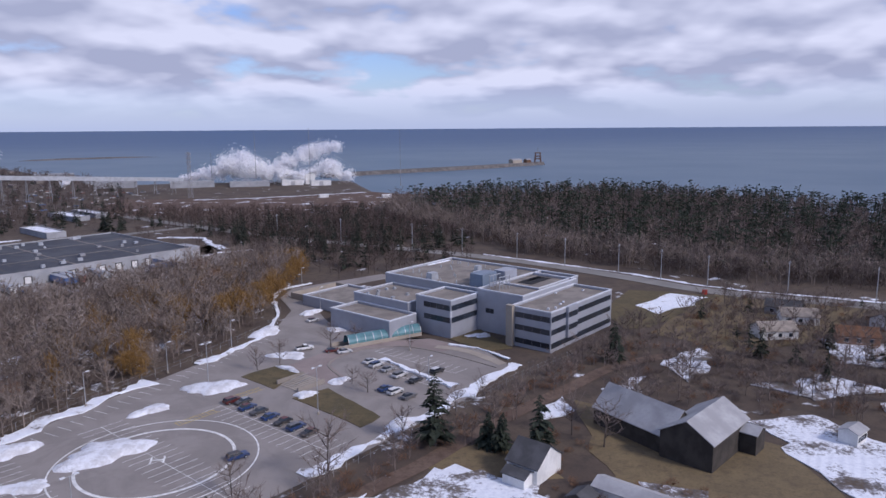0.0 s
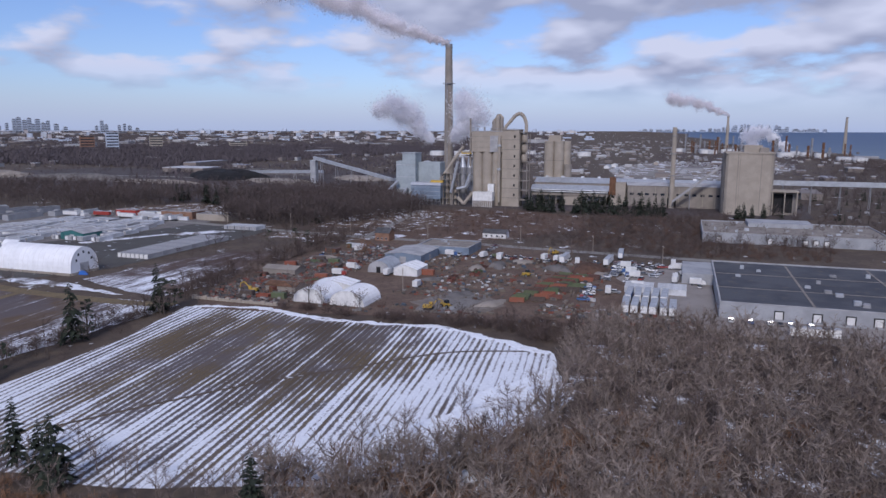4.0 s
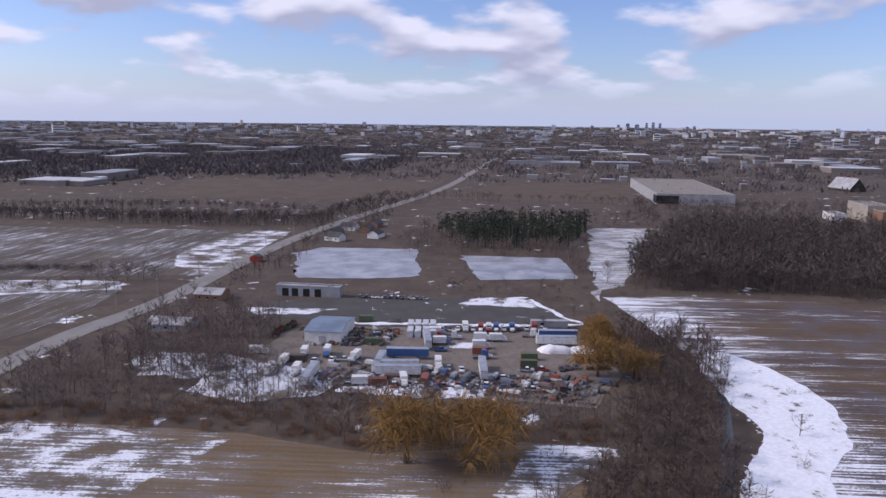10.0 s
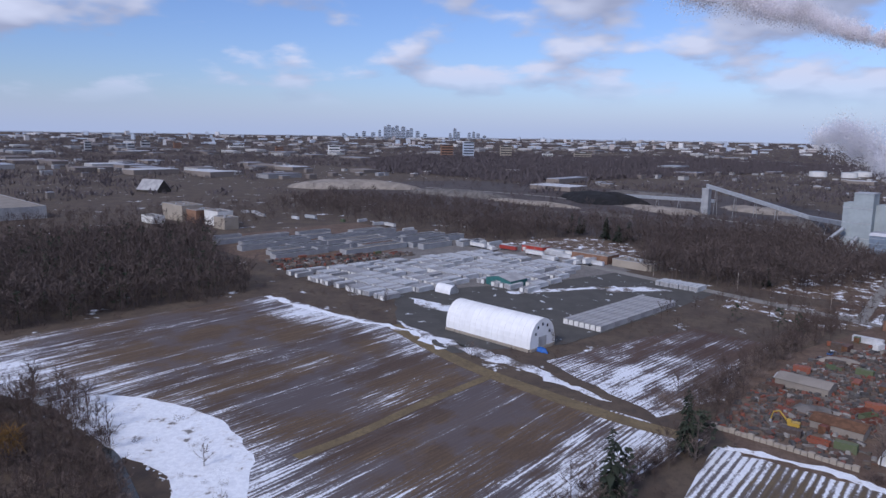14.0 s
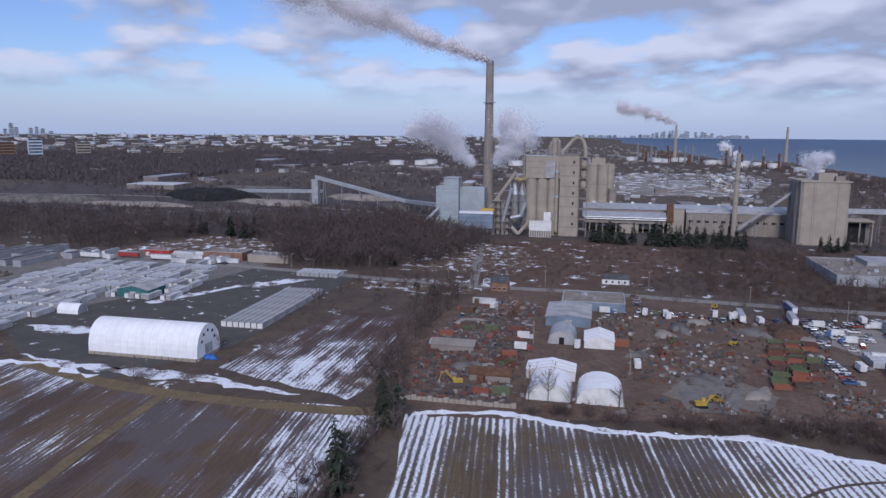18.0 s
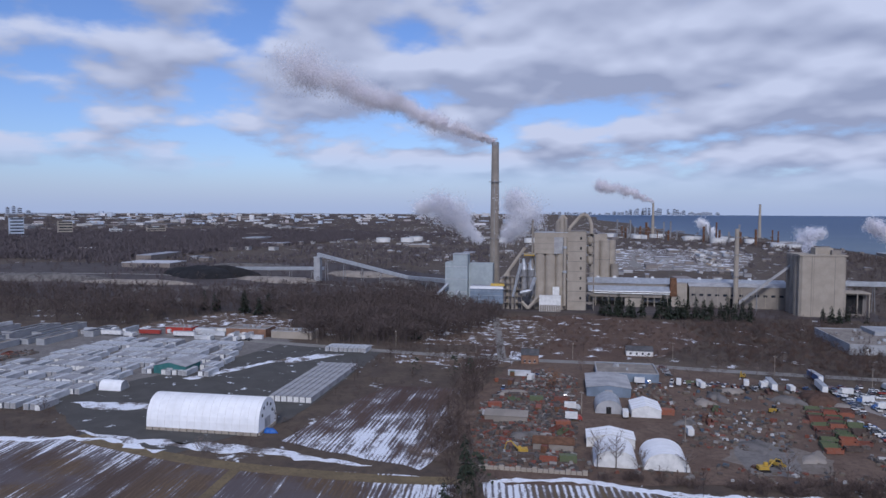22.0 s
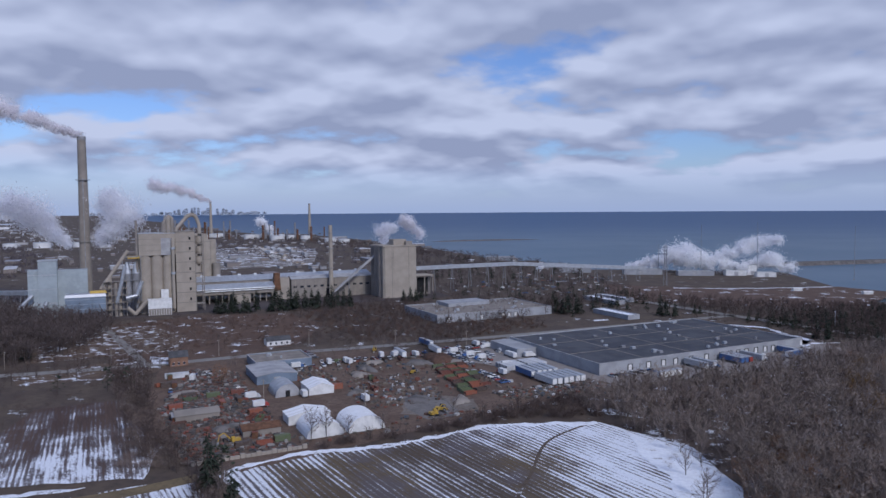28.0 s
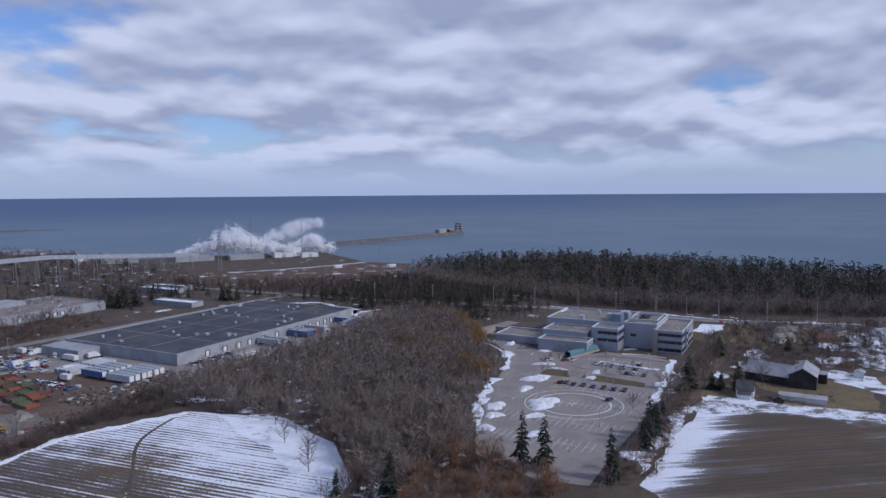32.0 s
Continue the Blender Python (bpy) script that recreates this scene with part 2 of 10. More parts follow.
def scrub(name, a, b, c, snow=0.0, size=14):
    """Dead grass, gravel and mud with traces of snow."""
    k = Mat(name, 0.95)
    w, m, f = k.noise(size, 5, 0.6), k.noise(size * 0.21, 5, 0.6), k.noise(0.5, 4, 0.7)
    col = k.mix(k.step(w, 0.38, 0.62), a, b)
    col = k.mix(k.step(m, 0.45, 0.7, 0.7), col, c)
    col = k.mix(k.step(f, 0.4, 0.75, 0.5), col, tuple(v * 0.6 for v in a))
    if snow:
        s = k.math("ADD", k.math("MULTIPLY", k.noise(size * 1.3, 6, 0.62), 0.75), k.math("MULTIPLY", m, 0.25))
        col = k.mix(k.step(s, 0.72 - snow, 0.78 - snow), col, SNOW)
    k.bump(f, 0.4, 0.08)
    return k.done(col)


def asphalt(name, base=0.16, warm=1.0, snow=0.0):
    k = Mat(name, 0.88)
    w, m, f = k.noise(11, 5, 0.6, warp=0.6), k.noise(2.3, 5, 0.6), k.noise(0.15, 3, 0.7)
    a = (base * 1.05 * warm, base, base * 0.93)
    col = k.mix(k.step(w, 0.38, 0.62), tuple(c * 0.9 for c in a), tuple(c * 1.1 for c in a))
    col = k.mix(k.step(m, 0.5, 0.75, 0.35), col, tuple(c * 0.7 for c in a))
    col = k.mix(k.step(f, 0.4, 0.8, 0.4), col, tuple(c * 1.35 for c in a))
    if snow:
        col = k.mix(k.step(k.noise(9, 6, 0.6), 0.70 - snow, 0.76 - snow), col, SNOW)
    k.bump(f, 0.3, 0.02)
    return k.done(col)


M = {}
M["ground"] = scrub("dead_grass_and_brush", (0.082, 0.062, 0.050), (0.115, 0.088, 0.064), (0.056, 0.045, 0.039), 0.125, 17)
M["grass"] = scrub("winter_lawn", (0.10, 0.082, 0.044), (0.13, 0.10, 0.052), (0.07, 0.062, 0.036), 0.0, 9)
M["meadow"] = field("dry_meadow", (0.17, 0.118, 0.068), (0.205, 0.145, 0.082), FURROW2, 2.6, (0.0, 0.0, -0.16), 0.06, 1.0, 34, 0.85)
M["track"] = scrub("grassy_track", (0.15, 0.115, 0.066), (0.19, 0.145, 0.08), (0.11, 0.085, 0.055), 0.05, 9)
M["field_s"] = field("southern_field", (0.105, 0.078, 0.058), (0.135, 0.100, 0.066), -87, 2.6, (0.0, 0.0, -0.30), 0.05, 0.7, 26, 1.25,
                     (((0.72, -0.70), -66, -91, 0.55), ((0.53, 0.85), 96, 108, 0.45)), 0.35, 0.35, 0.0, (-0.05, 0.14))
M["patchy"] = field("patchy_snow", (0.13, 0.10, 0.065), (0.17, 0.13, 0.075), FURROW2, 2.4, (0.0, 0.0, 0.0), 0.08, 1.5, 14, 0.7)
M["farm_snow"] = field("broken_farm_snow", (0.12, 0.092, 0.066), (0.16, 0.122, 0.075), 30, 2.0, (0.0, 0.0, 0.10), 0.0, 1.7, 11, 0.05, None, 0.8, 0.05)
M["snow_rows"] = field("snowy_rows", (0.11, 0.085, 0.06), (0.16, 0.12, 0.07), FURROW2, 2.4, (0.0, 0.0, 0.0), 0.35, 0.7, 20, 0.7)
M["brown"] = scrub("brown_weeds", (0.102, 0.066, 0.050), (0.126, 0.081, 0.056), (0.070, 0.048, 0.039), 0.15, 12)
M["mud"] = scrub("muddy_yard", (0.120, 0.082, 0.062), (0.160, 0.114, 0.086), (0.076, 0.051, 0.040), 0.07, 11)
M["rusty_mud"] = scrub("rust_stained_mud", (0.128, 0.090, 0.068), (0.175, 0.135, 0.105), (0.085, 0.058, 0.045), 0.05, 6)
M["snowy_gravel"] = scrub("snowy_gravel", (0.19, 0.168, 0.15), (0.25, 0.225, 0.205), (0.14, 0.12, 0.105), 0.20, 22)
M["gravel"] = scrub("grey_gravel", (0.165, 0.155, 0.148), (0.215, 0.20, 0.188), (0.11, 0.10, 0.094), 0.09, 10)
M["quarry"] = scrub("quarry_floor", (0.070, 0.059, 0.058), (0.098, 0.082, 0.080), (0.05, 0.043, 0.043), 0.05, 40)
M["snowy_weeds"] = scrub("snowy_weeds", (0.115, 0.080, 0.058), (0.15, 0.108, 0.075), (0.085, 0.062, 0.05), 0.19, 6)
M["litter"] = scrub("leaf_litter", (0.095, 0.073, 0.060), (0.12, 0.092, 0.073), (0.07, 0.054, 0.046), 0.185, 8)
M["tan_gravel"] = scrub("tan_gravel", (0.17, 0.145, 0.122), (0.22, 0.19, 0.165), (0.12, 0.10, 0.085), 0.06, 8)
M["field1"] = field("furrowed_snowy_field", (0.10, 0.076, 0.056), (0.155, 0.115, 0.066), FURROW1, 2.2, (0.0, 0.0, -0.27), 0.40, 0.80, 24, 0.80,
                    (("y", 236, 186, 0.30), ("x", -52, 2, 0.40), ("x", -104, -124, 0.30), ("y", 284, 300, 0.14), ((0.311, -1.379), -86, -68, -0.55)), 0.95, 0.60, 0.16, (-0.07, 0.15))
M["field2"] = field("ploughed_field", (0.100, 0.070, 0.055), (0.155, 0.106, 0.064), FURROW2, 1.7, (0.0, 0.0, -0.365), 0.18, 0.95, 40, 1.25,
                    (("y", 238, 186, 0.42), ("y", 290, 322, 0.34), ("x", -182, -150, 0.44)), 0.75, 1.25, 0.16, (-0.05, 0.16))
M["field3"] = field("ploughed_garden_plot", (0.088, 0.056, 0.046), (0.11, 0.072, 0.056), -51, 1.7, (0.0027, -0.0025, 1.13), 0.16, 1.0, 17, 1.0, None, 0.85, 0.7)
M["field4"] = field("stubble_field", (0.092, 0.072, 0.054), (0.125, 0.098, 0.066), 40, 2.2, (0, 0, -0.16), 0.2, 0.6, 40, 0.7)
k = Mat("packed_snow", 0.75)
sw, sn, sf = k.noise(7, 6, 0.68), k.noise(1.6, 4, 0.6), k.noise(0.4, 4, 0.6)
white = k.mix(k.step(sn, 0.35, 0.65), (0.74, 0.77, 0.83), (0.84, 0.87, 0.92))
white = k.mix(k.step(sw, 0.54, 0.60, 0.35), white, (0.55, 0.53, 0.53))
k.bump(k.math("ADD", sf, sn), 0.6, 0.25)
M["snow"] = k.done(k.mix(k.step(k.math("ADD", sw, k.math("MULTIPLY", sf, 0.10)), 0.66, 0.71, 0.85), white, (0.12, 0.10, 0.08)))
k = Mat("clean_ploughed_snow", 0.75)
k.bump(k.math("ADD", k.noise(1.2, 5, 0.65), k.noise(0.3, 3)), 0.9, 0.35)
M["snow_heap"] = k.done(k.mix(k.step(k.noise(2.2, 5, 0.65), 0.38, 0.66), (0.86, 0.88, 0.93), (0.62, 0.62, 0.64)))
M["lot"] = asphalt("worn_asphalt", 0.222, 1.05)
M["road"] = asphalt("road_asphalt", 0.21, 1.0)
M["dark_lot"] = asphalt("dark_gravel_lot", 0.070, 1.0, 0.075)
M["fallow"] = scrub("fallow_land", (0.10, 0.074, 0.055), (0.125, 0.092, 0.066), (0.078, 0.058, 0.047), 0.0, 30)
M["box_white"] = plain("chalky_white_paint", (0.53, 0.545, 0.57), 0.75, 0, 0.24, 4, 0.6, 0.1)
M["paint"] = plain("road_paint", (0.72, 0.72, 0.70), 0.7, 0, 0.2, 1.2, 0.2, 0)
M["yellow_paint"] = plain("yellow_road_paint", (0.55, 0.42, 0.12), 0.7, 0, 0.2, 1.2, 0.2, 0)
M["concrete"] = plain("concrete", (0.345, 0.305, 0.255), 0.85, 0, 0.10, 9, 0.8, 0.15)
M["concrete_dark"] = plain("weathered_shaded_concrete", (0.255, 0.228, 0.20), 0.88, 0, 0.13, 10, 0.8, 0.15)
M["cladding"] = plain("silver_cladding", (0.37, 0.385, 0.43), 0.42, 0.25, 0.07, 9, 3.0, 0)
M["mill_panels"] = plain("pale_blue_grey_panels", (0.34, 0.385, 0.41), 0.6, 0.0, 0.12, 12, 2.5, 0)
M["plaza"] = asphalt("brown_grey_paving", 0.21, 1.16)
M["parapet"] = plain("pale_metal_coping", (0.62, 0.64, 0.68), 0.45, 0.1, 0.08, 4, 0.6, 0)
M["roof_gravel"] = plain("gravel_roof", (0.24, 0.215, 0.19), 0.95, 0, 0.2, 5, 0.3, 0.3)
k = Mat("bitumen_roof", 0.8)
rb, rs, rf = k.noise(16, 4, 0.6), k.noise(5, 5, 0.65), k.noise(1.0, 3)
col = k.mix(k.step(rb, 0.38, 0.62), (0.050, 0.054, 0.068), (0.078, 0.082, 0.095))
col = k.mix(k.step(rs, 0.56, 0.68, 0.6), col, (0.13, 0.105, 0.085))
M["roof_dark"] = k.done(k.mix(k.step(rf, 0.4, 0.75, 0.35), col, (0.04, 0.042, 0.05)))
M["glass"] = plain("dark_window_glass", (0.025, 0.032, 0.045), 0.12, 0, 0.3, 5, 2.0, 0, 0.6)
M["teal_glass"] = plain("teal_glass", (0.10, 0.22, 0.24), 0.18, 0, 0.2, 2, 1.0, 0, 0.6)
M["white_wall"] = plain("white_painted_siding", (0.68, 0.68, 0.67), 0.7, 0, 0.12, 3, 0.4, 0.1)
M["white_fabric"] = plain("white_fabric", (0.80, 0.81, 0.83), 0.6, 0, 0.04, 9, 3.0, 0)
M["grey_wall"] = plain("grey_wall", (0.33, 0.34, 0.36), 0.75, 0, 0.15, 8, 0.8, 0.1)
M["grey_roof"] = plain("weathered_grey_roof", (0.36, 0.36, 0.37), 0.7, 0, 0.2, 6, 0.7, 0.15)
M["black_wall"] = plain("dark_barn_boards", (0.055, 0.048, 0.042), 0.85, 0, 0.3, 3, 0.3, 0.3)
M["shingle"] = plain("asphalt_shingles", (0.085, 0.085, 0.09), 0.9, 0, 0.25, 3, 0.3, 0.3)
M["blue_metal"] = plain("blue_grey_sheet_metal", (0.20, 0.25, 0.32), 0.5, 0.2, 0.18, 8, 0.8, 0)
M["galv"] = plain("galvanised_steel", (0.45, 0.47, 0.50), 0.45, 0.5, 0.15, 3, 0.5, 0)
M["steel"] = plain("painted_steel", (0.28, 0.28, 0.29), 0.55, 0.3, 0.2, 4, 0.5, 0)
M["rust"] = plain("rusty_steel", (0.16, 0.085, 0.05), 0.85, 0.2, 0.3, 2, 0.3, 0.2)
M["yellow"] = plain("yellow_paint", (0.45, 0.30, 0.05), 0.5, 0, 0.15, 3, 0.4, 0)
M["orange"] = plain("orange_paint", (0.42, 0.105, 0.035), 0.6, 0, 0.3, 1.6, 0.3, 0)
M["teal"] = plain("teal_sheet_metal", (0.05, 0.16, 0.16), 0.5, 0.1, 0.2, 4, 0.5, 0)
M["red"] = plain("red_paint", (0.38, 0.05, 0.035), 0.5, 0, 0.2, 3, 0.4, 0)
M["brick"] = plain("brown_brick", (0.24, 0.14, 0.095), 0.85, 0, 0.2, 4, 0.3, 0.2)
M["rust_soil"] = plain("brown_soil", (0.095, 0.058, 0.043), 0.95, 0, 0.3, 3, 0.4, 0.4)
M["rock"] = plain("grey_rubble", (0.14, 0.13, 0.125), 0.9, 0, 0.3, 6, 1.0, 0.4)
M["coal"] = plain("coal_dust", (0.018, 0.018, 0.02), 0.9, 0, 0.3, 8, 1.0, 0.4)
M["sand"] = plain("pale_stockpile", (0.27, 0.24, 0.21), 0.95, 0, 0.2, 12, 1.5, 0.3)
M["rubber"] = plain("tyre_rubber", (0.02, 0.02, 0.021), 0.85, 0, 0.2, 0.5, 0.1, 0)
# distance haze as a base colour, for towers, shore and ridge
M["hazy"] = plain("haze_blue_distance", (0.46, 0.52, 0.62), 0.6, 0, 0.15, 20, 4, 0)
M["dark"] = plain("dark_opening", (0.02, 0.02, 0.022), 0.8, 0, 0.2, 1, 0.3, 0)
M["wood_pole"] = plain("pole_wood", (0.30, 0.26, 0.22), 0.85, 0, 0.2, 2, 0.2, 0.2)


def bark_mat(name, a, b, size=0.6):
    k = Mat(name, 0.95)
    r = k.island()
    col = k.mix(r, a, b)
    col = k.mix(k.step(k.noise(18, 3), 0.4, 0.65, 0.6), col, tuple(0.75 * c for c in a))
    return k.done(k.mix(k.step(k.noise(size, 3), 0.4, 0.7, 0.5), col, tuple(c * 0.6 for c in a)))


M["bark"] = bark_mat("grey_bark", (0.085, 0.070, 0.062), (0.15, 0.125, 0.11))
M["twigs"] = bark_mat("bare_twigs", (0.142, 0.112, 0.100), (0.255, 0.200, 0.174), 2.0)
M["far_twigs"] = bark_mat("bare_wood", (0.080, 0.063, 0.060), (0.14, 0.11, 0.102), 3.0)
# far twigs: the purple cast of distance haze is put into the colour
M["haze_tinted_wood"] = bark_mat("haze_tinted_bare_wood", (0.085, 0.073, 0.080), (0.14, 0.12, 0.128), 3.0)
M["pale_twigs"] = bark_mat("pale_bare_twigs", (0.20, 0.164, 0.142), (0.34, 0.28, 0.24), 2.0)
M["mid_twigs"] = bark_mat("brown_thicket", (0.078, 0.058, 0.052), (0.135, 0.10, 0.088), 2.5)
M["dark_twigs"] = bark_mat("dark_dense_twigs", (0.055, 0.046, 0.048), (0.085, 0.070, 0.072), 3.0)
M["rust_brush"] = bark_mat("dull_rust_brush", (0.115, 0.076, 0.060), (0.175, 0.112, 0.084), 2.0)
M["red_twigs"] = bark_mat("russet_twigs", (0.185, 0.105, 0.062), (0.27, 0.152, 0.09), 2.0)
M["needles"] = bark_mat("conifer_needles", (0.020, 0.028, 0.020), (0.045, 0.055, 0.038), 1.2)
M["pine"] = bark_mat("pine_needles", (0.034, 0.046, 0.034), (0.085, 0.095, 0.066), 1.5)
M["willow"] = bark_mat("yellow_willow_twigs", (0.20, 0.115, 0.035), (0.30, 0.175, 0.06), 1.5)


def many(name, colours, rough=0.45, metal=0.1, island=False):
    """One paint in several colours, one a thing."""
    k = Mat(name, rough, metal, 0.5)
    n = len(colours)
    c = k.ramp(k.island() if island else k.random(), [(i / n, col) for i, col in enumerate(colours)], True)
    c = k.mix(k.step(k.noise(1.2, 4), 0.45, 0.7, 0.4), c, (0.16, 0.14, 0.12))
    return k.done(c)


M["car_paint"] = many("car_paint", [(0.03, 0.03, 0.035), (0.30, 0.31, 0.33), (0.62, 0.62, 0.63), (0.02, 0.05, 0.15), (0.06, 0.06, 0.065), (0.70, 0.70, 0.70), (0.10, 0.02, 0.02), (0.12, 0.12, 0.13)], 0.28, 0.2)
M["truck_paint"] = many("truck_paint", [(0.70, 0.70, 0.70), (0.55, 0.56, 0.57), (0.30, 0.04, 0.03), (0.72, 0.72, 0.70), (0.05, 0.12, 0.30), (0.40, 0.42, 0.44), (0.75, 0.75, 0.74)], 0.4, 0.0)
M["box_paint"] = many("container_paint", [(0.23, 0.068, 0.04), (0.15, 0.05, 0.034), (0.07, 0.098, 0.05), (0.25, 0.082, 0.045), (0.09, 0.042, 0.033), (0.095, 0.12, 0.058), (0.07, 0.05, 0.042)], 0.65, 0.0)
M["junk_paint"] = many("scrap_paint", [(0.13, 0.065, 0.04), (0.075, 0.06, 0.055), (0.16, 0.05, 0.03), (0.20, 0.19, 0.18), (0.05, 0.055, 0.06), (0.13, 0.105, 0.08), (0.045, 0.07, 0.10), (0.10, 0.075, 0.06), (0.06, 0.05, 0.045), (0.16, 0.13, 0.105), (0.09, 0.045, 0.03), (0.42, 0.42, 0.42), (0.07, 0.06, 0.05), (0.12, 0.09, 0.07)], 0.75, 0.0, True)
M["scrap_rust"] = many("rusted_scrap", [(0.11, 0.06, 0.045), (0.07, 0.055, 0.05), (0.17, 0.05, 0.032), (0.14, 0.125, 0.115), (0.05, 0.048, 0.05), (0.10, 0.072, 0.058), (0.26, 0.25, 0.24), (0.06, 0.05, 0.045), (0.13, 0.07, 0.05), (0.085, 0.08, 0.078)], 0.85, 0.0, True)
M["lot_paint"] = many("lot_paint", [(0.65, 0.65, 0.65), (0.45, 0.44, 0.42), (0.72, 0.72, 0.72), (0.30, 0.22, 0.13), (0.55, 0.54, 0.52), (0.12, 0.12, 0.13)], 0.55, 0.0, True)
M["van_paint"] = many("van_paint", [(0.45, 0.45, 0.45), (0.09, 0.08, 0.075), (0.22, 0.22, 0.23), (0.05, 0.10, 0.22), (0.10, 0.07, 0.055), (0.55, 0.55, 0.55), (0.16, 0.13, 0.11), (0.05, 0.05, 0.055), (0.24, 0.07, 0.04), (0.13, 0.14, 0.15), (0.30, 0.30, 0.31)], 0.55, 0.0, True)
# the blue-grey lean of these roofs is haze mixed into their colours
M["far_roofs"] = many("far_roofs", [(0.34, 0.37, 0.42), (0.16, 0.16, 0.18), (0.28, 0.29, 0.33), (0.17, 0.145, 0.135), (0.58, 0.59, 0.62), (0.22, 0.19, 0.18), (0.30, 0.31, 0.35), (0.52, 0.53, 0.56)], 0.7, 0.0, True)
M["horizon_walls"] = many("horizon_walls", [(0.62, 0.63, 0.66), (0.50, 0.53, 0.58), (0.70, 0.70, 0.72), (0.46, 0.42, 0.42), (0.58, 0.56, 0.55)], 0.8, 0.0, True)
M["far_walls"] = many("far_walls", [(0.28, 0.28, 0.29), (0.20, 0.175, 0.16), (0.40, 0.40, 0.40), (0.16, 0.14, 0.13), (0.22, 0.19, 0.17)], 0.8, 0.0, True)


def smoke_mat(name, a, b, grain):
    """Steam: fine flecks that scatter light to both sides."""
    k = Mat(name, 1.0, 0.0, 0.0)
    col = k.mix(k.step(k.noise(grain, 3), 0.35, 0.65), a, b)
    t = k.t
    dif, tra, mixed = (t.nodes.new(n) for n in ("ShaderNodeBsdfDiffuse", "ShaderNodeBsdfTranslucent", "ShaderNodeMixShader"))
    k.put(dif.inputs[0], col), k.put(tra.inputs[0], col)
    mixed.inputs[0].default_value = 0.5
    t.links.new(dif.outputs[0], mixed.inputs[1]), t.links.new(tra.outputs[0], mixed.inputs[2])
    t.links.new(mixed.outputs[0], t.nodes["Material Output"].inputs[0])
    return k.m


M["steam"] = smoke_mat("white_steam", (0.95, 0.95, 0.97), (0.99, 0.99, 0.99), 30)
M["smoke"] = smoke_mat("grey_smoke", (0.86, 0.84, 0.86), (0.95, 0.93, 0.95), 30)
M["thin_steam"] = smoke_mat("thin_pale_steam", (0.84, 0.84, 0.88), (0.96, 0.96, 0.98), 30)

wm = Mat("lake_water", 0.4, 0.0, 0.04)
wm.bump(wm.noise(9, 5, 0.6, wm.mapped(-20, (1, 0.4, 1))), 0.25, 0.5)
# little gloss: the sky's blue on the water, deeper far out, is painted in
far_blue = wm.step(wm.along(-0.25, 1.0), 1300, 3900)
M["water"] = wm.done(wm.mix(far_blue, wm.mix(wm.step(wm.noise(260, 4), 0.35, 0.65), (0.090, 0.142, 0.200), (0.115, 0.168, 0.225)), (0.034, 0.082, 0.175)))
ice = Mat("pond_ice", 0.35, 0, 0.4)
M["ice"] = ice.done(ice.mix(ice.step(ice.noise(14, 5, 0.6), 0.35, 0.65), (0.21, 0.22, 0.25), (0.40, 0.41, 0.45)))
M["pond"] = plain("dark_pond_water", (0.025, 0.03, 0.032), 0.15, 0, 0.3, 6, 2, 0, 0.5)

# ---- builders ----
U, V = Vector((0.629, 0.777, 0)), Vector((-0.777, 0.629, 0))     # the two main directions of roads and walls
GRID = 51.0                                                        # turn of a thing whose x runs along U


def uvp(u, v):
    p = U * u + V * v
    return (p.x, p.y)


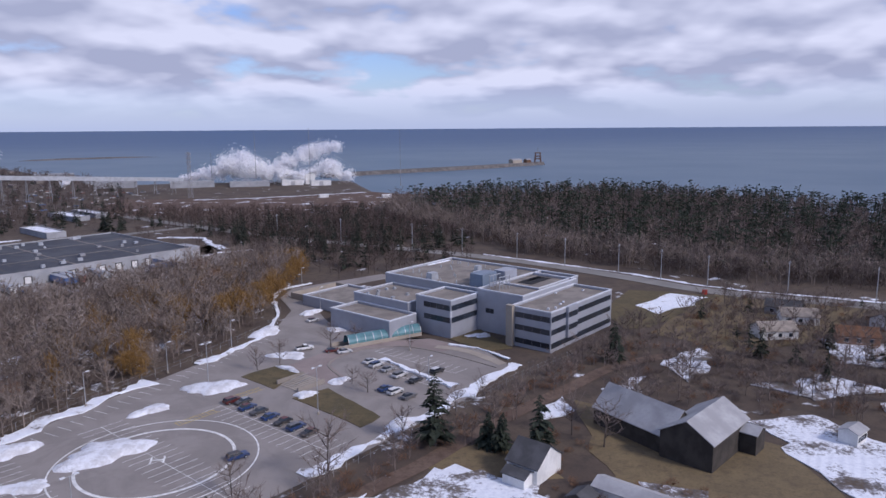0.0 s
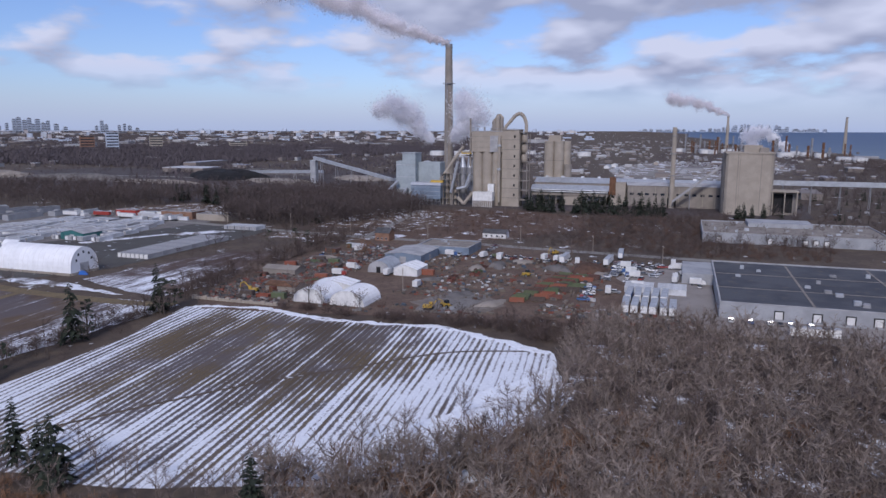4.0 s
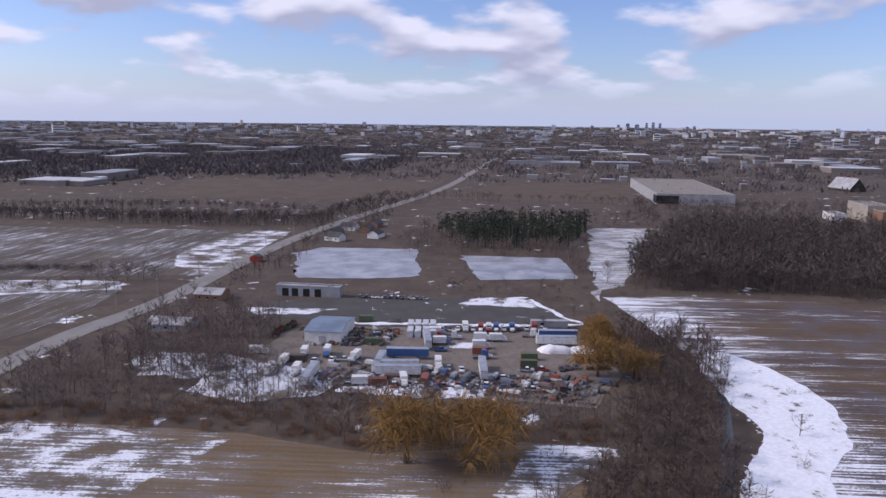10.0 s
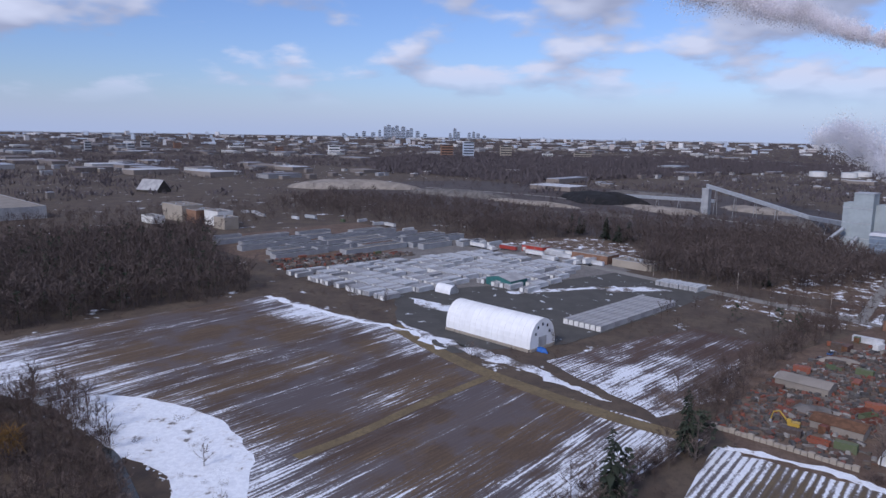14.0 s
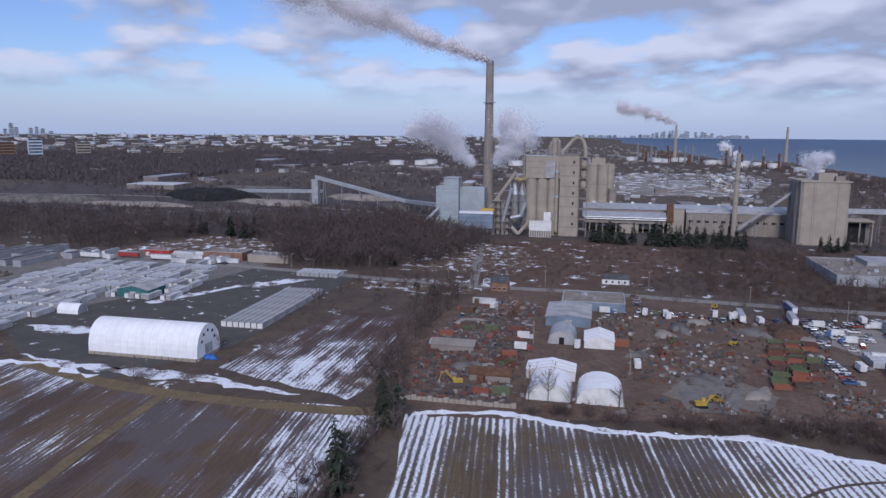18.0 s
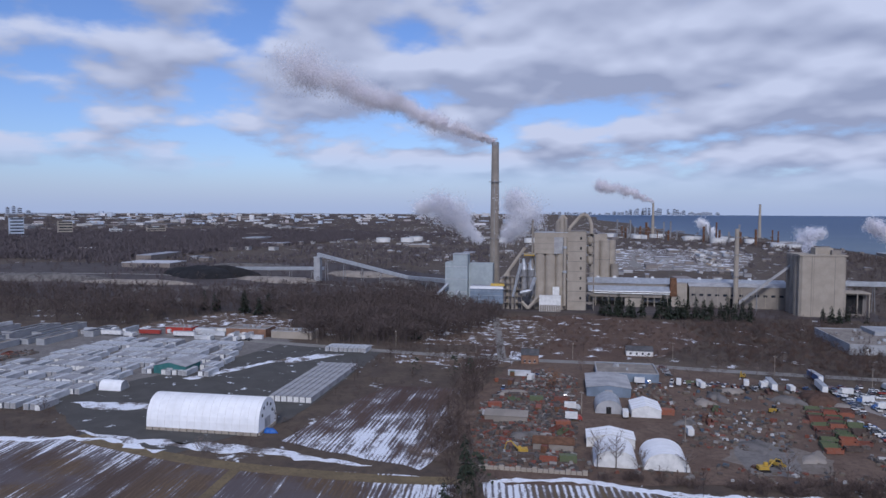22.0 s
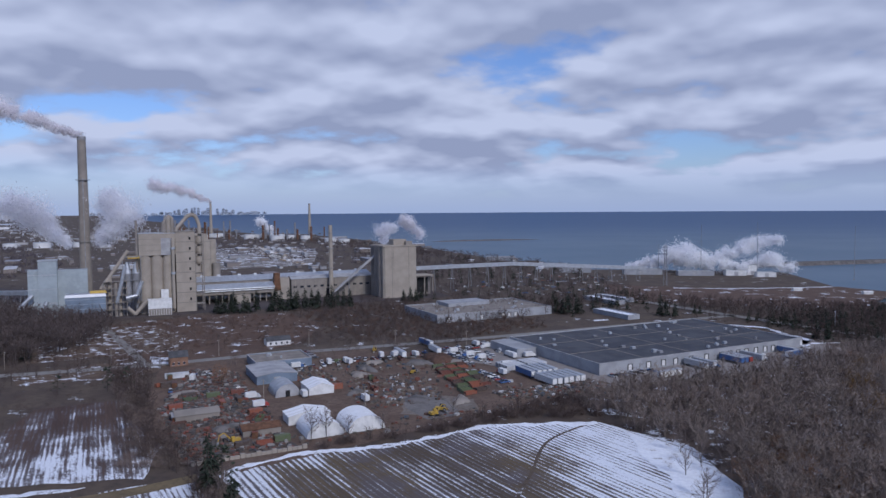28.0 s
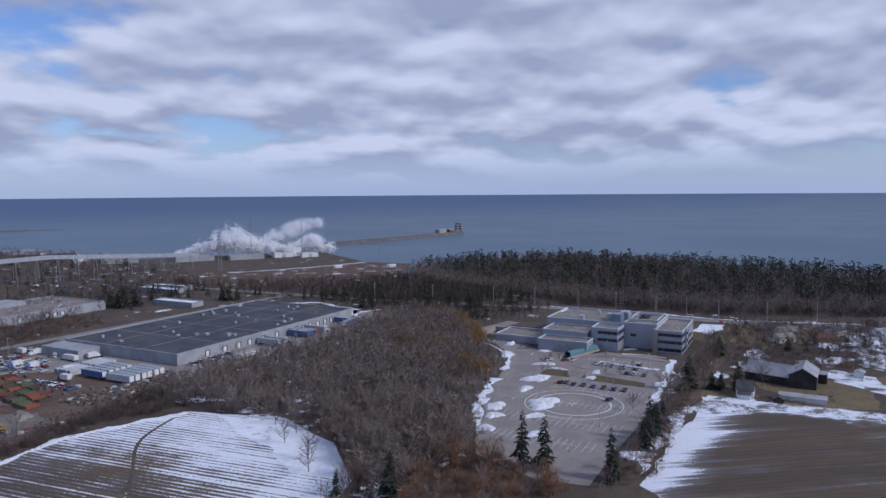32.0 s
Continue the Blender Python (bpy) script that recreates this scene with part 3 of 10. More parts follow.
class Geo:
    """Vertices and faces of one mesh."""

    def __init__(self):
        self.v, self.f = [], []

    def add(self, vs, fs):
        n = len(self.v)
        self.v.extend(tuple(p) for p in vs)
        self.f.extend(tuple(i + n for i in f) for f in fs)
        return self

    def box(self, x0, x1, y0, y1, z0, z1, m=None, inset=0.0):
        i = inset
        vs = [(x0, y0, z0), (x1, y0, z0), (x1, y1, z0), (x0, y1, z0), (x0 + i, y0 + i, z1), (x1 - i, y0 + i, z1), (x1 - i, y1 - i, z1), (x0 + i, y1 - i, z1)]
        if m is not None:
            vs = [m @ Vector(p) for p in vs]
        return self.add(vs, [(0, 3, 2, 1), (4, 5, 6, 7), (0, 1, 5, 4), (1, 2, 6, 5), (2, 3, 7, 6), (3, 0, 4, 7)])

    def tube(self, a, b, ra, rb=None, n=8, caps=True):
        a, b = Vector(a), Vector(b)
        rb = ra if rb is None else rb
        w = (b - a).normalized()
        s = w.cross(Vector((0, 0, 1)) if abs(w.z) < 0.95 else Vector((1, 0, 0))).normalized()
        t = s.cross(w)
        vs = []
        for p, r in ((a, ra), (b, rb)):
            for i in range(n):
                q = 2 * math.pi * i / n
                vs.append(p + (s * math.cos(q) + t * math.sin(q)) * r)
        fs = [(i, n + i, n + (i + 1) % n, (i + 1) % n) for i in range(n)]
        if caps:
            fs += [tuple(range(n)), tuple(range(2 * n - 1, n - 1, -1))]
        return self.add(vs, fs)

    def prism(self, poly, z0, z1):
        n = len(poly)
        if sum(poly[i - 1][0] * poly[i][1] - poly[i][0] * poly[i - 1][1] for i in range(n)) < 0:
            poly = poly[::-1]
        vs = [(x, y, z0) for x, y in poly] + [(x, y, z1) for x, y in poly]
        fs = [tuple(range(n - 1, -1, -1)), tuple(range(n, 2 * n))] + [(i, (i + 1) % n, n + (i + 1) % n, n + i) for i in range(n)]
        return self.add(vs, fs)

    def gable(self, x0, x1, y0, y1, z0, z1, over=0.0, thick=0.25):
        """A pitched roof with its ridge along x, as two slabs."""
        ym = (y0 + y1) / 2
        for s in (-1, 1):
            ye = (y0 - over) if s < 0 else (y1 + over)
            drop = (z1 - z0) * over / max(0.1, abs(ym - y0))
            a = [(x0 - over, ye, z0 - drop), (x1 + over, ye, z0 - drop), (x1 + over, ym, z1), (x0 - over, ym, z1)]
            vs = a + [(x, y, z + thick) for x, y, z in a]
            fs = [(0, 3, 2, 1), (4, 5, 6, 7), (0, 1, 5, 4), (1, 2, 6, 5), (2, 3, 7, 6), (3, 0, 4, 7)]
            if s > 0:
                fs = [f[::-1] for f in fs]
            self.add(vs, fs)
        return self

    def house(self, x0, x1, y0, y1, z0, z1, z2):
        """Walls with two gable ends, ridge along x."""
        ym = (y0 + y1) / 2
        vs = [(x0, y0, z0), (x1, y0, z0), (x1, y1, z0), (x0, y1, z0), (x0, y0, z1), (x1, y0, z1), (x1, y1, z1), (x0, y1, z1), (x0, ym, z2), (x1, ym, z2)]
        return self.add(vs, [(0, 3, 2, 1), (0, 1, 5, 4), (2, 3, 7, 6), (1, 2, 6, 9, 5), (3, 0, 4, 8, 7), (4, 5, 9, 8), (6, 7, 8, 9)])

    def vault(self, x0, x1, y0, y1, z0, z1, n=14, thick=0.0):
        """A rounded roof along x, from wall foot to wall foot."""
        ym, ry = (y0 + y1) / 2, (y1 - y0) / 2
        ring = [(ym - ry * math.cos(math.pi * i / n), z0 + (z1 - z0) * math.sin(math.pi * i / n) ** 0.8) for i in range(n + 1)]
        vs = [(x, y, z) for x in (x0, x1) for y, z in ring]
        k = n + 1
        fs = [(i, k + i, k + i + 1, i + 1) for i in range(n)]
        return self.add(vs, fs)

    def vault_end(self, x, y0, y1, z0, z1, n=14, back=False):
        ym, ry = (y0 + y1) / 2, (y1 - y0) / 2
        vs = [(x, ym - ry * math.cos(math.pi * i / n), z0 + (z1 - z0) * math.sin(math.pi * i / n) ** 0.8) for i in range(n + 1)]
        f = tuple(range(n + 1))
        return self.add(vs, [f if back else f[::-1]])

    def mesh(self, name, mat):
        me = bpy.data.meshes.new(name)
        me.from_pydata(self.v, [], self.f)
        me.materials.append(mat)
        me.update()
        return me


def part(name, geo, mat, parent, label="", at=None):
    me = geo.mesh(name, mat) if isinstance(geo, Geo) else geo
    ob = new(name, me)
    ob.parent = parent
    if at is not None:
        ob.matrix_basis = at
    return tagged(ob, label) if label else ob


def thing(name, at, label, category, group="", kind=""):
    ob = new(name)
    ob.empty_display_size = 0.5
    ob.matrix_basis = at
    return tagged(ob, label, category, group, kind)


def whole(name, geo, mat, label, category, group="", kind="", at=None):
    ob = new(name, geo.mesh(name, mat) if isinstance(geo, Geo) else geo)
    if at is not None:
        ob.matrix_basis = at
    return tagged(ob, label, category, group, kind)


def big_mesh(name, v, f, mat):
    """A mesh from arrays of vertices and triangles."""
    me = bpy.data.meshes.new(name)
    me.vertices.add(len(v))
    me.vertices.foreach_set("co", np.asarray(v, np.float32).ravel())
    me.loops.add(len(f) * 3)
    me.loops.foreach_set("vertex_index", np.asarray(f, np.int32).ravel())
    me.polygons.add(len(f))
    me.polygons.foreach_set("loop_start", np.arange(0, len(f) * 3, 3, dtype=np.int32))
    me.polygons.foreach_set("loop_total", np.full(len(f), 3, np.int32))
    me.materials.append(mat)
    me.update(calc_edges=True)
    return me


def inside(poly, x, y):
    """Which of the places lie in the polygon."""
    x, y = np.asarray(x), np.asarray(y)
    r = np.zeros(x.shape, bool)
    for (x0, y0), (x1, y1) in zip(poly, poly[1:] + poly[:1]):
        if y0 != y1:
            r ^= ((y0 > y) != (y1 > y)) & (x < (x1 - x0) * (y - y0) / (y1 - y0) + x0)
    return r


def ragged(poly, step=6.0, amount=1.5, seed=0):
    """The polygon with a worn, uneven outline."""
    rng, out = random.Random(seed), []
    for (x0, y0), (x1, y1) in zip(poly, poly[1:] + poly[:1]):
        n = max(1, int(math.hypot(x1 - x0, y1 - y0) / step))
        for i in range(n):
            a = i / n
            k = noise.noise(Vector(((x0 + (x1 - x0) * a) * 0.13, (y0 + (y1 - y0) * a) * 0.13, seed * 3.7)))
            out.append((x0 + (x1 - x0) * a + amount * (k * 1.4 + rng.uniform(-0.5, 0.5)), y0 + (y1 - y0) * a + amount * (-k + rng.uniform(-0.5, 0.5))))
    return out


def flecks(line, z, seed, reach=4.0, most=1.5):
    """Small ragged patches of snow scattered on both sides of a line."""
    rng, vs, fs = random.Random(seed), [], []
    for (x0, y0), (x1, y1) in zip(line, line[1:]):
        L = math.hypot(x1 - x0, y1 - y0)
        for i in range(int(L * 0.9) + 1):
            a, d = rng.random(), abs(rng.gauss(0, reach * 0.55))
            q = rng.uniform(0, 6.283)
            x, y = x0 + (x1 - x0) * a + math.cos(q) * d, y0 + (y1 - y0) * a + math.sin(q) * d
            r = most * rng.uniform(0.2, 1.0) * max(0.25, 1 - d / reach)
            w, t, n = rng.uniform(0.35, 0.9), rng.uniform(0, 3.14), len(vs)
            for k in range(7):
                e = k * 6.283 / 7
                px_, py_ = math.cos(e) * r * rng.uniform(0.6, 1.3), math.sin(e) * r * w * rng.uniform(0.6, 1.3)
                vs.append((x + px_ * math.cos(t) - py_ * math.sin(t), y + px_ * math.sin(t) + py_ * math.cos(t), z + 0.01))
            fs.append(tuple(range(n, n + 7)))
    return vs, fs


def sheet(name, poly, z, mat, label, category="ground", kind="structure", thick=0.0, rag=None):
    """A flat piece of land; with thick, it has an edge."""
    if rag:
        poly = ragged(poly, *rag)
    bm = bmesh.new()
    n = len(poly)
    if sum(poly[i - 1][0] * poly[i][1] - poly[i][0] * poly[i - 1][1] for i in range(n)) < 0:
        poly = poly[::-1]
    top = [bm.verts.new((x, y, z)) for x, y in poly]
    face = bm.faces.new(top)
    low = [bm.verts.new((x, y, z - max(thick, 0.03))) for x, y in poly]
    for i in range(n):
        bm.faces.new((low[i], low[(i + 1) % n], top[(i + 1) % n], top[i]))
    bmesh.ops.triangulate(bm, faces=[face])
    me = bpy.data.meshes.new(name)
    bm.to_mesh(me)
    bm.free()
    me.materials.append(mat)
    if mat is M["snow"]:
        g = Geo().add(*flecks(poly + poly[:1], z - max(thick, 0.03), len(poly) + int(abs(poly[0][0]))))
        whole("snow_flecks", g, mat, "small scraps of snow round a snowbank", "snow", "", "stuff")
    return tagged(new(name, me), label, category, "", kind)


def strip(name, line, width, z, mat, label, category="road", thick=0.0):
    """A road or path of even width along a line, with rounded bends."""
    pts = [Vector((x, y, 0)) for x, y in line]
    fine = []
    for i in range(len(pts) - 1):
        p0, p1, p2, p3 = pts[max(0, i - 1)], pts[i], pts[i + 1], pts[min(len(pts) - 1, i + 2)]
        steps = max(8, min(60, int((p2 - p1).length / 2.2))) if mat is M["snow"] else 8
        for j in range(steps):
            t = j / steps
            fine.append(0.5 * (2 * p1 + (p2 - p0) * t + (2 * p0 - 5 * p1 + 4 * p2 - p3) * t * t + (3 * p1 - p0 - 3 * p2 + p3) * t ** 3))
    fine.append(pts[-1])
    g, n = Geo(), len(fine)
    uneven = mat is M["snow"]
    for k in (z, z - max(thick, 0.03)):
        for i, p in enumerate(fine):
            d = (fine[min(n - 1, i + 1)] - fine[max(0, i - 1)]).normalized()
            s = Vector((-d.y, d.x, 0)) * width / 2
            a = b = 1.0
            if uneven:
                a, b = (max(0.05, 0.75 + 1.5 * noise.noise(Vector((p.x * 0.11, p.y * 0.11, q))) + 0.9 * noise.noise(Vector((p.x * 0.4, p.y * 0.4, q)))) for q in (2.0, 9.0))
            g.v.extend([(p.x + s.x * a, p.y + s.y * a, k), (p.x - s.x * b, p.y - s.y * b, k)])
    for i in range(n - 1):
        a, b = 2 * i, 2 * n + 2 * i
        g.f.extend([(a, a + 1, a + 3, a + 2), (a, a + 2, b + 2, b), (a + 1, b + 1, b + 3, a + 3)])
    if uneven:
        scraps = Geo().add(*flecks([(p.x, p.y) for p in fine], z - max(thick, 0.03), n, width * 1.1, width * 0.35))
        whole("snow_flecks", scraps, mat, "small scraps of snow beside a line of snow", "snow", "", "stuff")
    return whole(name, g, mat, label, category, "", "structure")

# ---- land and water ----
LAKE = [(-4900, 3500), (-3200, 2790), (-2100, 2180), (-1640, 2080), (-1420, 1850), (-1120, 1610), (-960, 1480), (-760, 1260), (-590, 1095), (-430, 1025),
        (-335, 1018), (-240, 1040), (-172, 1030), (-111, 890), (-59, 767), (-20, 725), (60, 745), (180, 760), (300, 660), (400, 510), (560, 380), (900, 100), (1500, -600), (4900, -3000)]
LAKE_POLY = LAKE + [(4900, 4900), (-4900, 4900)]


def far_rise(r):
    """The land and the lake lift a little in the far distance, to the height of the horizon."""
    return 65.0 * max(0.0, (r - 2600.0) / 2300.0) ** 1.6


def build_ground():
    # rings of quads round the middle of the walk: dense near, wide far
    rings = [0, 40, 90, 150, 220, 300, 400, 500, 620, 760, 920, 1100, 1300, 1550, 1850, 2200, 2600, 3000, 3400, 3800, 4200, 4550, 4850]
    n, cx, cy = 128, -90.0, 10.0
    g = Geo()
    for r in rings:
        for i in range(n):
            a = 2 * math.pi * i / n
            x, y = cx + r * math.cos(a), cy + r * math.sin(a)
            z = far_rise(r)
            if inside(LAKE_POLY, np.array([x]), np.array([y]))[0]:
                z -= 9.0
            elif r > 3000:
                z += 3.0 * (0.5 + 0.5 * noise.noise(Vector((x * 0.0012, y * 0.0012, 3)))) * (r - 3000) / 1850
            g.v.append((x, y, z))
    for k in range(len(rings) - 1):
        for i in range(n):
            a, b = k * n + i, k * n + (i + 1) % n
            g.f.append((a, a + n, b + n, b))
    whole("ground", g, M["ground"], "dull brown winter ground with dead grass and thin snow", "ground", "", "structure")
    # the lake: one sheet over the lowered bed, up to the horizon
    w = Geo()
    angles = [math.radians(-40 + 200 * i / 100) for i in range(101)]
    for r in rings[8:]:
        for a in angles:
            w.v.append((cx + r * math.cos(a), cy + r * math.sin(a), far_rise(r) - 1.6))
    m = len(angles)
    for k in range(len(rings) - 9):
        for i in range(m - 1):
            a = k * m + i
            w.f.append((a, a + m, a + m + 1, a + 1))
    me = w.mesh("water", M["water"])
    bm = bmesh.new()
    bm.from_mesh(me)
    # cut the sheet along the shore: faces wholly over land go
    dead = []
    for f in bm.faces:
        c = [v.co for v in f.verts]
        xs = np.array([p.x for p in c] + [f.calc_center_median().x])
        ys = np.array([p.y for p in c] + [f.calc_center_median().y])
        if not inside(LAKE_POLY, xs, ys).any():
            dead.append(f)
    bmesh.ops.delete(bm, geom=dead, context="FACES")
    bm.to_mesh(me)
    bm.free()
    tagged(new("water", me), "wide blue-grey lake under a cloudy sky", "lake", "", "structure")


build_ground()

# shore land: sheets that cover the lake's ragged margin

FIELD1 = [(-218, -13), (-244, 3), (-282, 33), (-322, 54), (-309, 83), (-282, 105), (-262, 136), (-250, 148), (-217, 165), (-178, 147), (-161, 114), (-156, 84), (-170, 40), (-195, 5)]
FIELD2 = [(-236, -16), (-262, -9), (-290, 18), (-327, 52), (-345, 30), (-380, -15), (-434, -57), (-490, -140), (-408, -212), (-360, -237), (-325, -160), (-322, -110), (-297, -84), (-262, -70), (-236, -50)]
FIELD3 = [(-396, 8), (-437, 54), (-455, 82), (-432, 110), (-371, 76), (-343, 42)]
MEADOW = [(-40, -215), (-82, -205), (-105, -209), (-154, -171), (-181, -140), (-218, -125), (-238, -110), (-209, -92), (-190, -72), (-150, -60), (-90, -70), (-30, -110)]
sheet("field_furrowed", FIELD1, 0.10, M["field1"], "snow-streaked ploughed field with parallel furrows", "field", rag=(7, 1.2, 1))
sheet("field_brown", FIELD2, 0.10, M["field2"], "brown ploughed field with streaks of snow", "field", rag=(7, 1.2, 2))
sheet("field_plot", FIELD3, 0.12, M["field3"], "reddish-brown ploughed plot with snowy rows", "field", rag=(7, 1.0, 3))
sheet("meadow", MEADOW, 0.10, M["meadow"], "dry tan meadow with snow patches", "field", rag=(7, 1.2, 4))
sheet("field_south", [(-71, 57), (-3, 132), (3, 138), (60, 95), (110, 20), (40, -60), (-60, -20)], 0.10, M["field_s"], "brown stubble field with thin snow", "field", rag=(7, 1.2, 5))
sheet("field_west", [(-77, -664), (-293, -520), (-196, -386), (-110, -430), (-30, -470), (-20, -640)], 0.10, M["field4"], "brown stubble field across the road", "field", rag=(12, 2, 6))
sheet("field_west_near", [(-20, -380), (-85, -410), (-150, -372), (-114, -318), (-75, -285), (-10, -310)], 0.10, M["field4"], "grassy field with wheel tracks and snow", "field", rag=(12, 2, 7))
sheet("field_far_west", [(-232, -844), (-334, -1068), (-655, -872), (-480, -690)], 0.12, M["fallow"], "brown fallow field in the distance", "field", rag=(20, 3, 8))
sheet("cleared_lot", [(-517, -689), (-746, -810), (-877, -720), (-703, -534)], 0.14, M["fallow"], "graded brown construction lot", "ground", rag=(20, 3, 9))
sheet("field_plant", [(-470, 172), (-510, 168), (-622, 262), (-600, 330), (-530, 370), (-470, 330), (-440, 262), (-448, 215)], 0.10, M["brown"], "brown weedy field before the cement plant", "field", rag=(9, 2, 10))
sheet("field_lakeside", [(-300, 560), (-330, 700), (-206, 702), (-84, 769), (-33, 733), (-60, 640), (-73, 585), (-146, 570)], 0.10, M["brown"], "flat tan grass field near the lake", "field", rag=(14, 3, 11))
sheet("snow_lane", [(-520, -421), (-565, -398), (-397, -255), (-369, -250), (-350, -232), (-385, -275)], 0.16, M["snow_rows"], "white snowy strip between woods", "snow", rag=(9, 3, 12), thick=0.2)
sheet("snow_bend", [(-327, -158), (-338, -146), (-334, -118), (-322, -96), (-300, -78), (-278, -72), (-258, -56), (-240, -46), (-234, -58), (-248, -78), (-285, -95), (-300, -122)], 0.2, M["snow"], "curved white snowbank along the field edge", "snow", rag=(4, 0.9, 13), thick=0.12)
sheet("snow_meadow", [(-219, -127), (-238, -111), (-223, -103), (-205, -96), (-196, -106), (-208, -114)], 0.2, M["patchy"], "patch of snow on the meadow", "snow", rag=(4, 1.6, 14), thick=0.03)
sheet("snow_meadow_edge", [(-82, -203), (-99, -213), (-138, -176), (-120, -172), (-104, -186)], 0.2, M["patchy"], "patch of snow at the meadow edge", "snow", rag=(4, 1.6, 15), thick=0.03)
sheet("snow_furrow_corner", [(-161, 88), (-163, 113), (-180, 144), (-205, 157), (-196, 134), (-182, 112), (-176, 90)], 0.2, M["snow"], "smooth white snow on the field's corner", "snow", rag=(4, 2.5, 16), thick=0.15)
strip("snow_field_edge", [(-322, 57), (-310, 82), (-284, 104), (-263, 135), (-250, 147), (-218, 164)], 4.0, 0.24, M["snow"], "line of snow along the field edge", "snow", 0.2)
strip("snow_field_edge", [(-488, -140), (-452, -92), (-433, -55), (-405, -36)], 4.5, 0.24, M["snow"], "line of snow along the field edge", "snow", 0.2)
strip("farm_track", [(-440, -62), (-405, -38), (-377, -14), (-342, 26), (-327, 50)], 7.0, 0.18, M["track"], "grassy farm track between fields", "track")
strip("field_path", [(-219, 166), (-230, 134), (-226, 100), (-222, 69), (-208, 20)], 1.2, 0.16, M["ground"], "narrow trodden track over the field", "track")

# yards and lots
YARD = [(-318, 60), (-342, 58), (-400, 88), (-444, 139), (-473, 172), (-440, 216), (-395, 260), (-330, 260), (-262, 238), (-236, 212), (-252, 180), (-268, 150), (-285, 118)]
sheet("yard_scrap", YARD, 0.14, M["mud"], "muddy contractors' yard with tyre tracks", "yard", rag=(6, 1.5, 20))
sheet("yard_gravel_heap", [(-284, 139), (-274, 153), (-298, 179), (-312, 168), (-301, 150)], 0.2, M["gravel"], "levelled patch of grey rubble", "ground", rag=(4, 1, 21))
sheet("yard_dark", [(-400, -34), (-437, -60), (-500, -70), (-525, -70), (-560, -20), (-600, 60), (-552, 112), (-535, 112), (-440, 36), (-420, 16)], 0.13, M["dark_lot"], "dark wet storage yard with snow traces", "yard", rag=(8, 1.5, 22))
sheet("yard_white", [(-500, -90), (-560, -120), (-720, -80), (-690, 30), (-600, 75), (-555, 20), (-530, -30)], 0.17, M["gravel"], "gravel storage yard", "yard", rag=(8, 1.5, 23))
sheet("yard_trucks", [(-178, -240), (-205, -266), (-305, -200), (-284, -150), (-255, -133), (-226, -160), (-182, -204)], 0.14, M["tan_gravel"], "gravel yard crowded with trucks", "yard", rag=(6, 1.5, 24))
sheet("lot_dark_asphalt", [(-205, -312), (-246, -300), (-322, -252), (-316, -222), (-308, -208), (-226, -262), (-190, -290)], 0.15, M["dark_lot"], "dark asphalt storage lot", "parking lot", rag=(9, 1, 25))
sheet("pond_frozen", [(-262, -428), (-289, -440), (-342, -402), (-302, -327), (-282, -330), (-238, -355)], 0.18, M["ice"], "frozen pond with a snowy rim", "pond", rag=(6, 2, 26))
sheet("pond_frozen", [(-357, -369), (-410, -330), (-378, -276), (-325, -302)], 0.18, M["ice"], "frozen pond among bare trees", "pond", rag=(6, 2, 27))
strip("snow_rim", [(-322, -252), (-316, -222), (-308, -208), (-226, -258)], 3.5, 0.26, M["snow"], "snowbank along the lot", "snow", 0.3)
sheet("pond_creek", [(-170, -22), (-186, -19), (-193, -24), (-186, -32), (-181, -44), (-190, -52), (-212, -64), (-208, -55), (-195, -44), (-186, -40), (-176, -30)], 0.15, M["pond"], "dark creek pond with ice", "pond", rag=(3, 0.8, 28))
strip("creek", [(-190, -50), (-211, -61), (-235, -74), (-259, -88), (-313, -132)], 3.5, 0.14, M["pond"], "narrow dark creek under trees", "creek")
strip("snow_path", [(-178, -38), (-186, -35), (-200, -33), (-209, -37), (-219, -47), (-232, -56)], 4.5, 0.2, M["snow"], "snowy path beside the creek", "path")
sheet("snow_bank", [(-196, -50), (-186, -56), (-178, -46), (-172, -38), (-180, -36), (-190, -42)], 0.24, M["snow"], "snow by the creek", "snow", rag=(3, 1, 29), thick=0.2)

# roads
strip("road_west", [(-30, -190), (-81, -249), (-119, -297), (-162, -337), (-218, -408), (-287, -489), (-376, -576), (-606, -793), (-960, -1205), (-2000, -2430), (-2995, -3668)], 11.5, 0.2, M["road"], "straight grey asphalt road with snowy verges")
strip("road_plant", [(-760, -80), (-640, 25), (-538, 115), (-484, 166), (-441, 217), (-395, 262), (-330, 330), (-250, 420), (-180, 500)], 8.5, 0.2, M["road"], "grey asphalt road before the cement plant")
strip("road_lane", [(-484, 170), (-540, 205), (-622, 256)], 5.5, 0.19, M["road"], "pale straight lane to the plant", "road")
strip("road_lakeshore", [(-260, 560), (-120, 455), (-20, 398), (37, 362), (81, 322), (112, 292), (167, 264), (260, 225), (400, 170)], 10, 0.2, M["road"], "two-lane road along the forest")
strip("snow_verge", [(20, 382), (84, 330), (115, 300), (170, 272), (260, 234)], 3, 0.22, M["snow"], "snowy verge of the road", "snow")
strip("road_side", [(-320, 340), (-300, 318), (-272, 290), (-250, 262)], 8, 0.22, M["road"], "side street by the warehouse")

# ---- trees ----
def cone(p, q, ra, rb, n=4):
    g = Geo().tube(p, q, ra, rb, n, False)
    return [np.array(g.v), [(f[0], f[1], f[2]) for f in g.f] + [(f[0], f[2], f[3]) for f in g.f]]


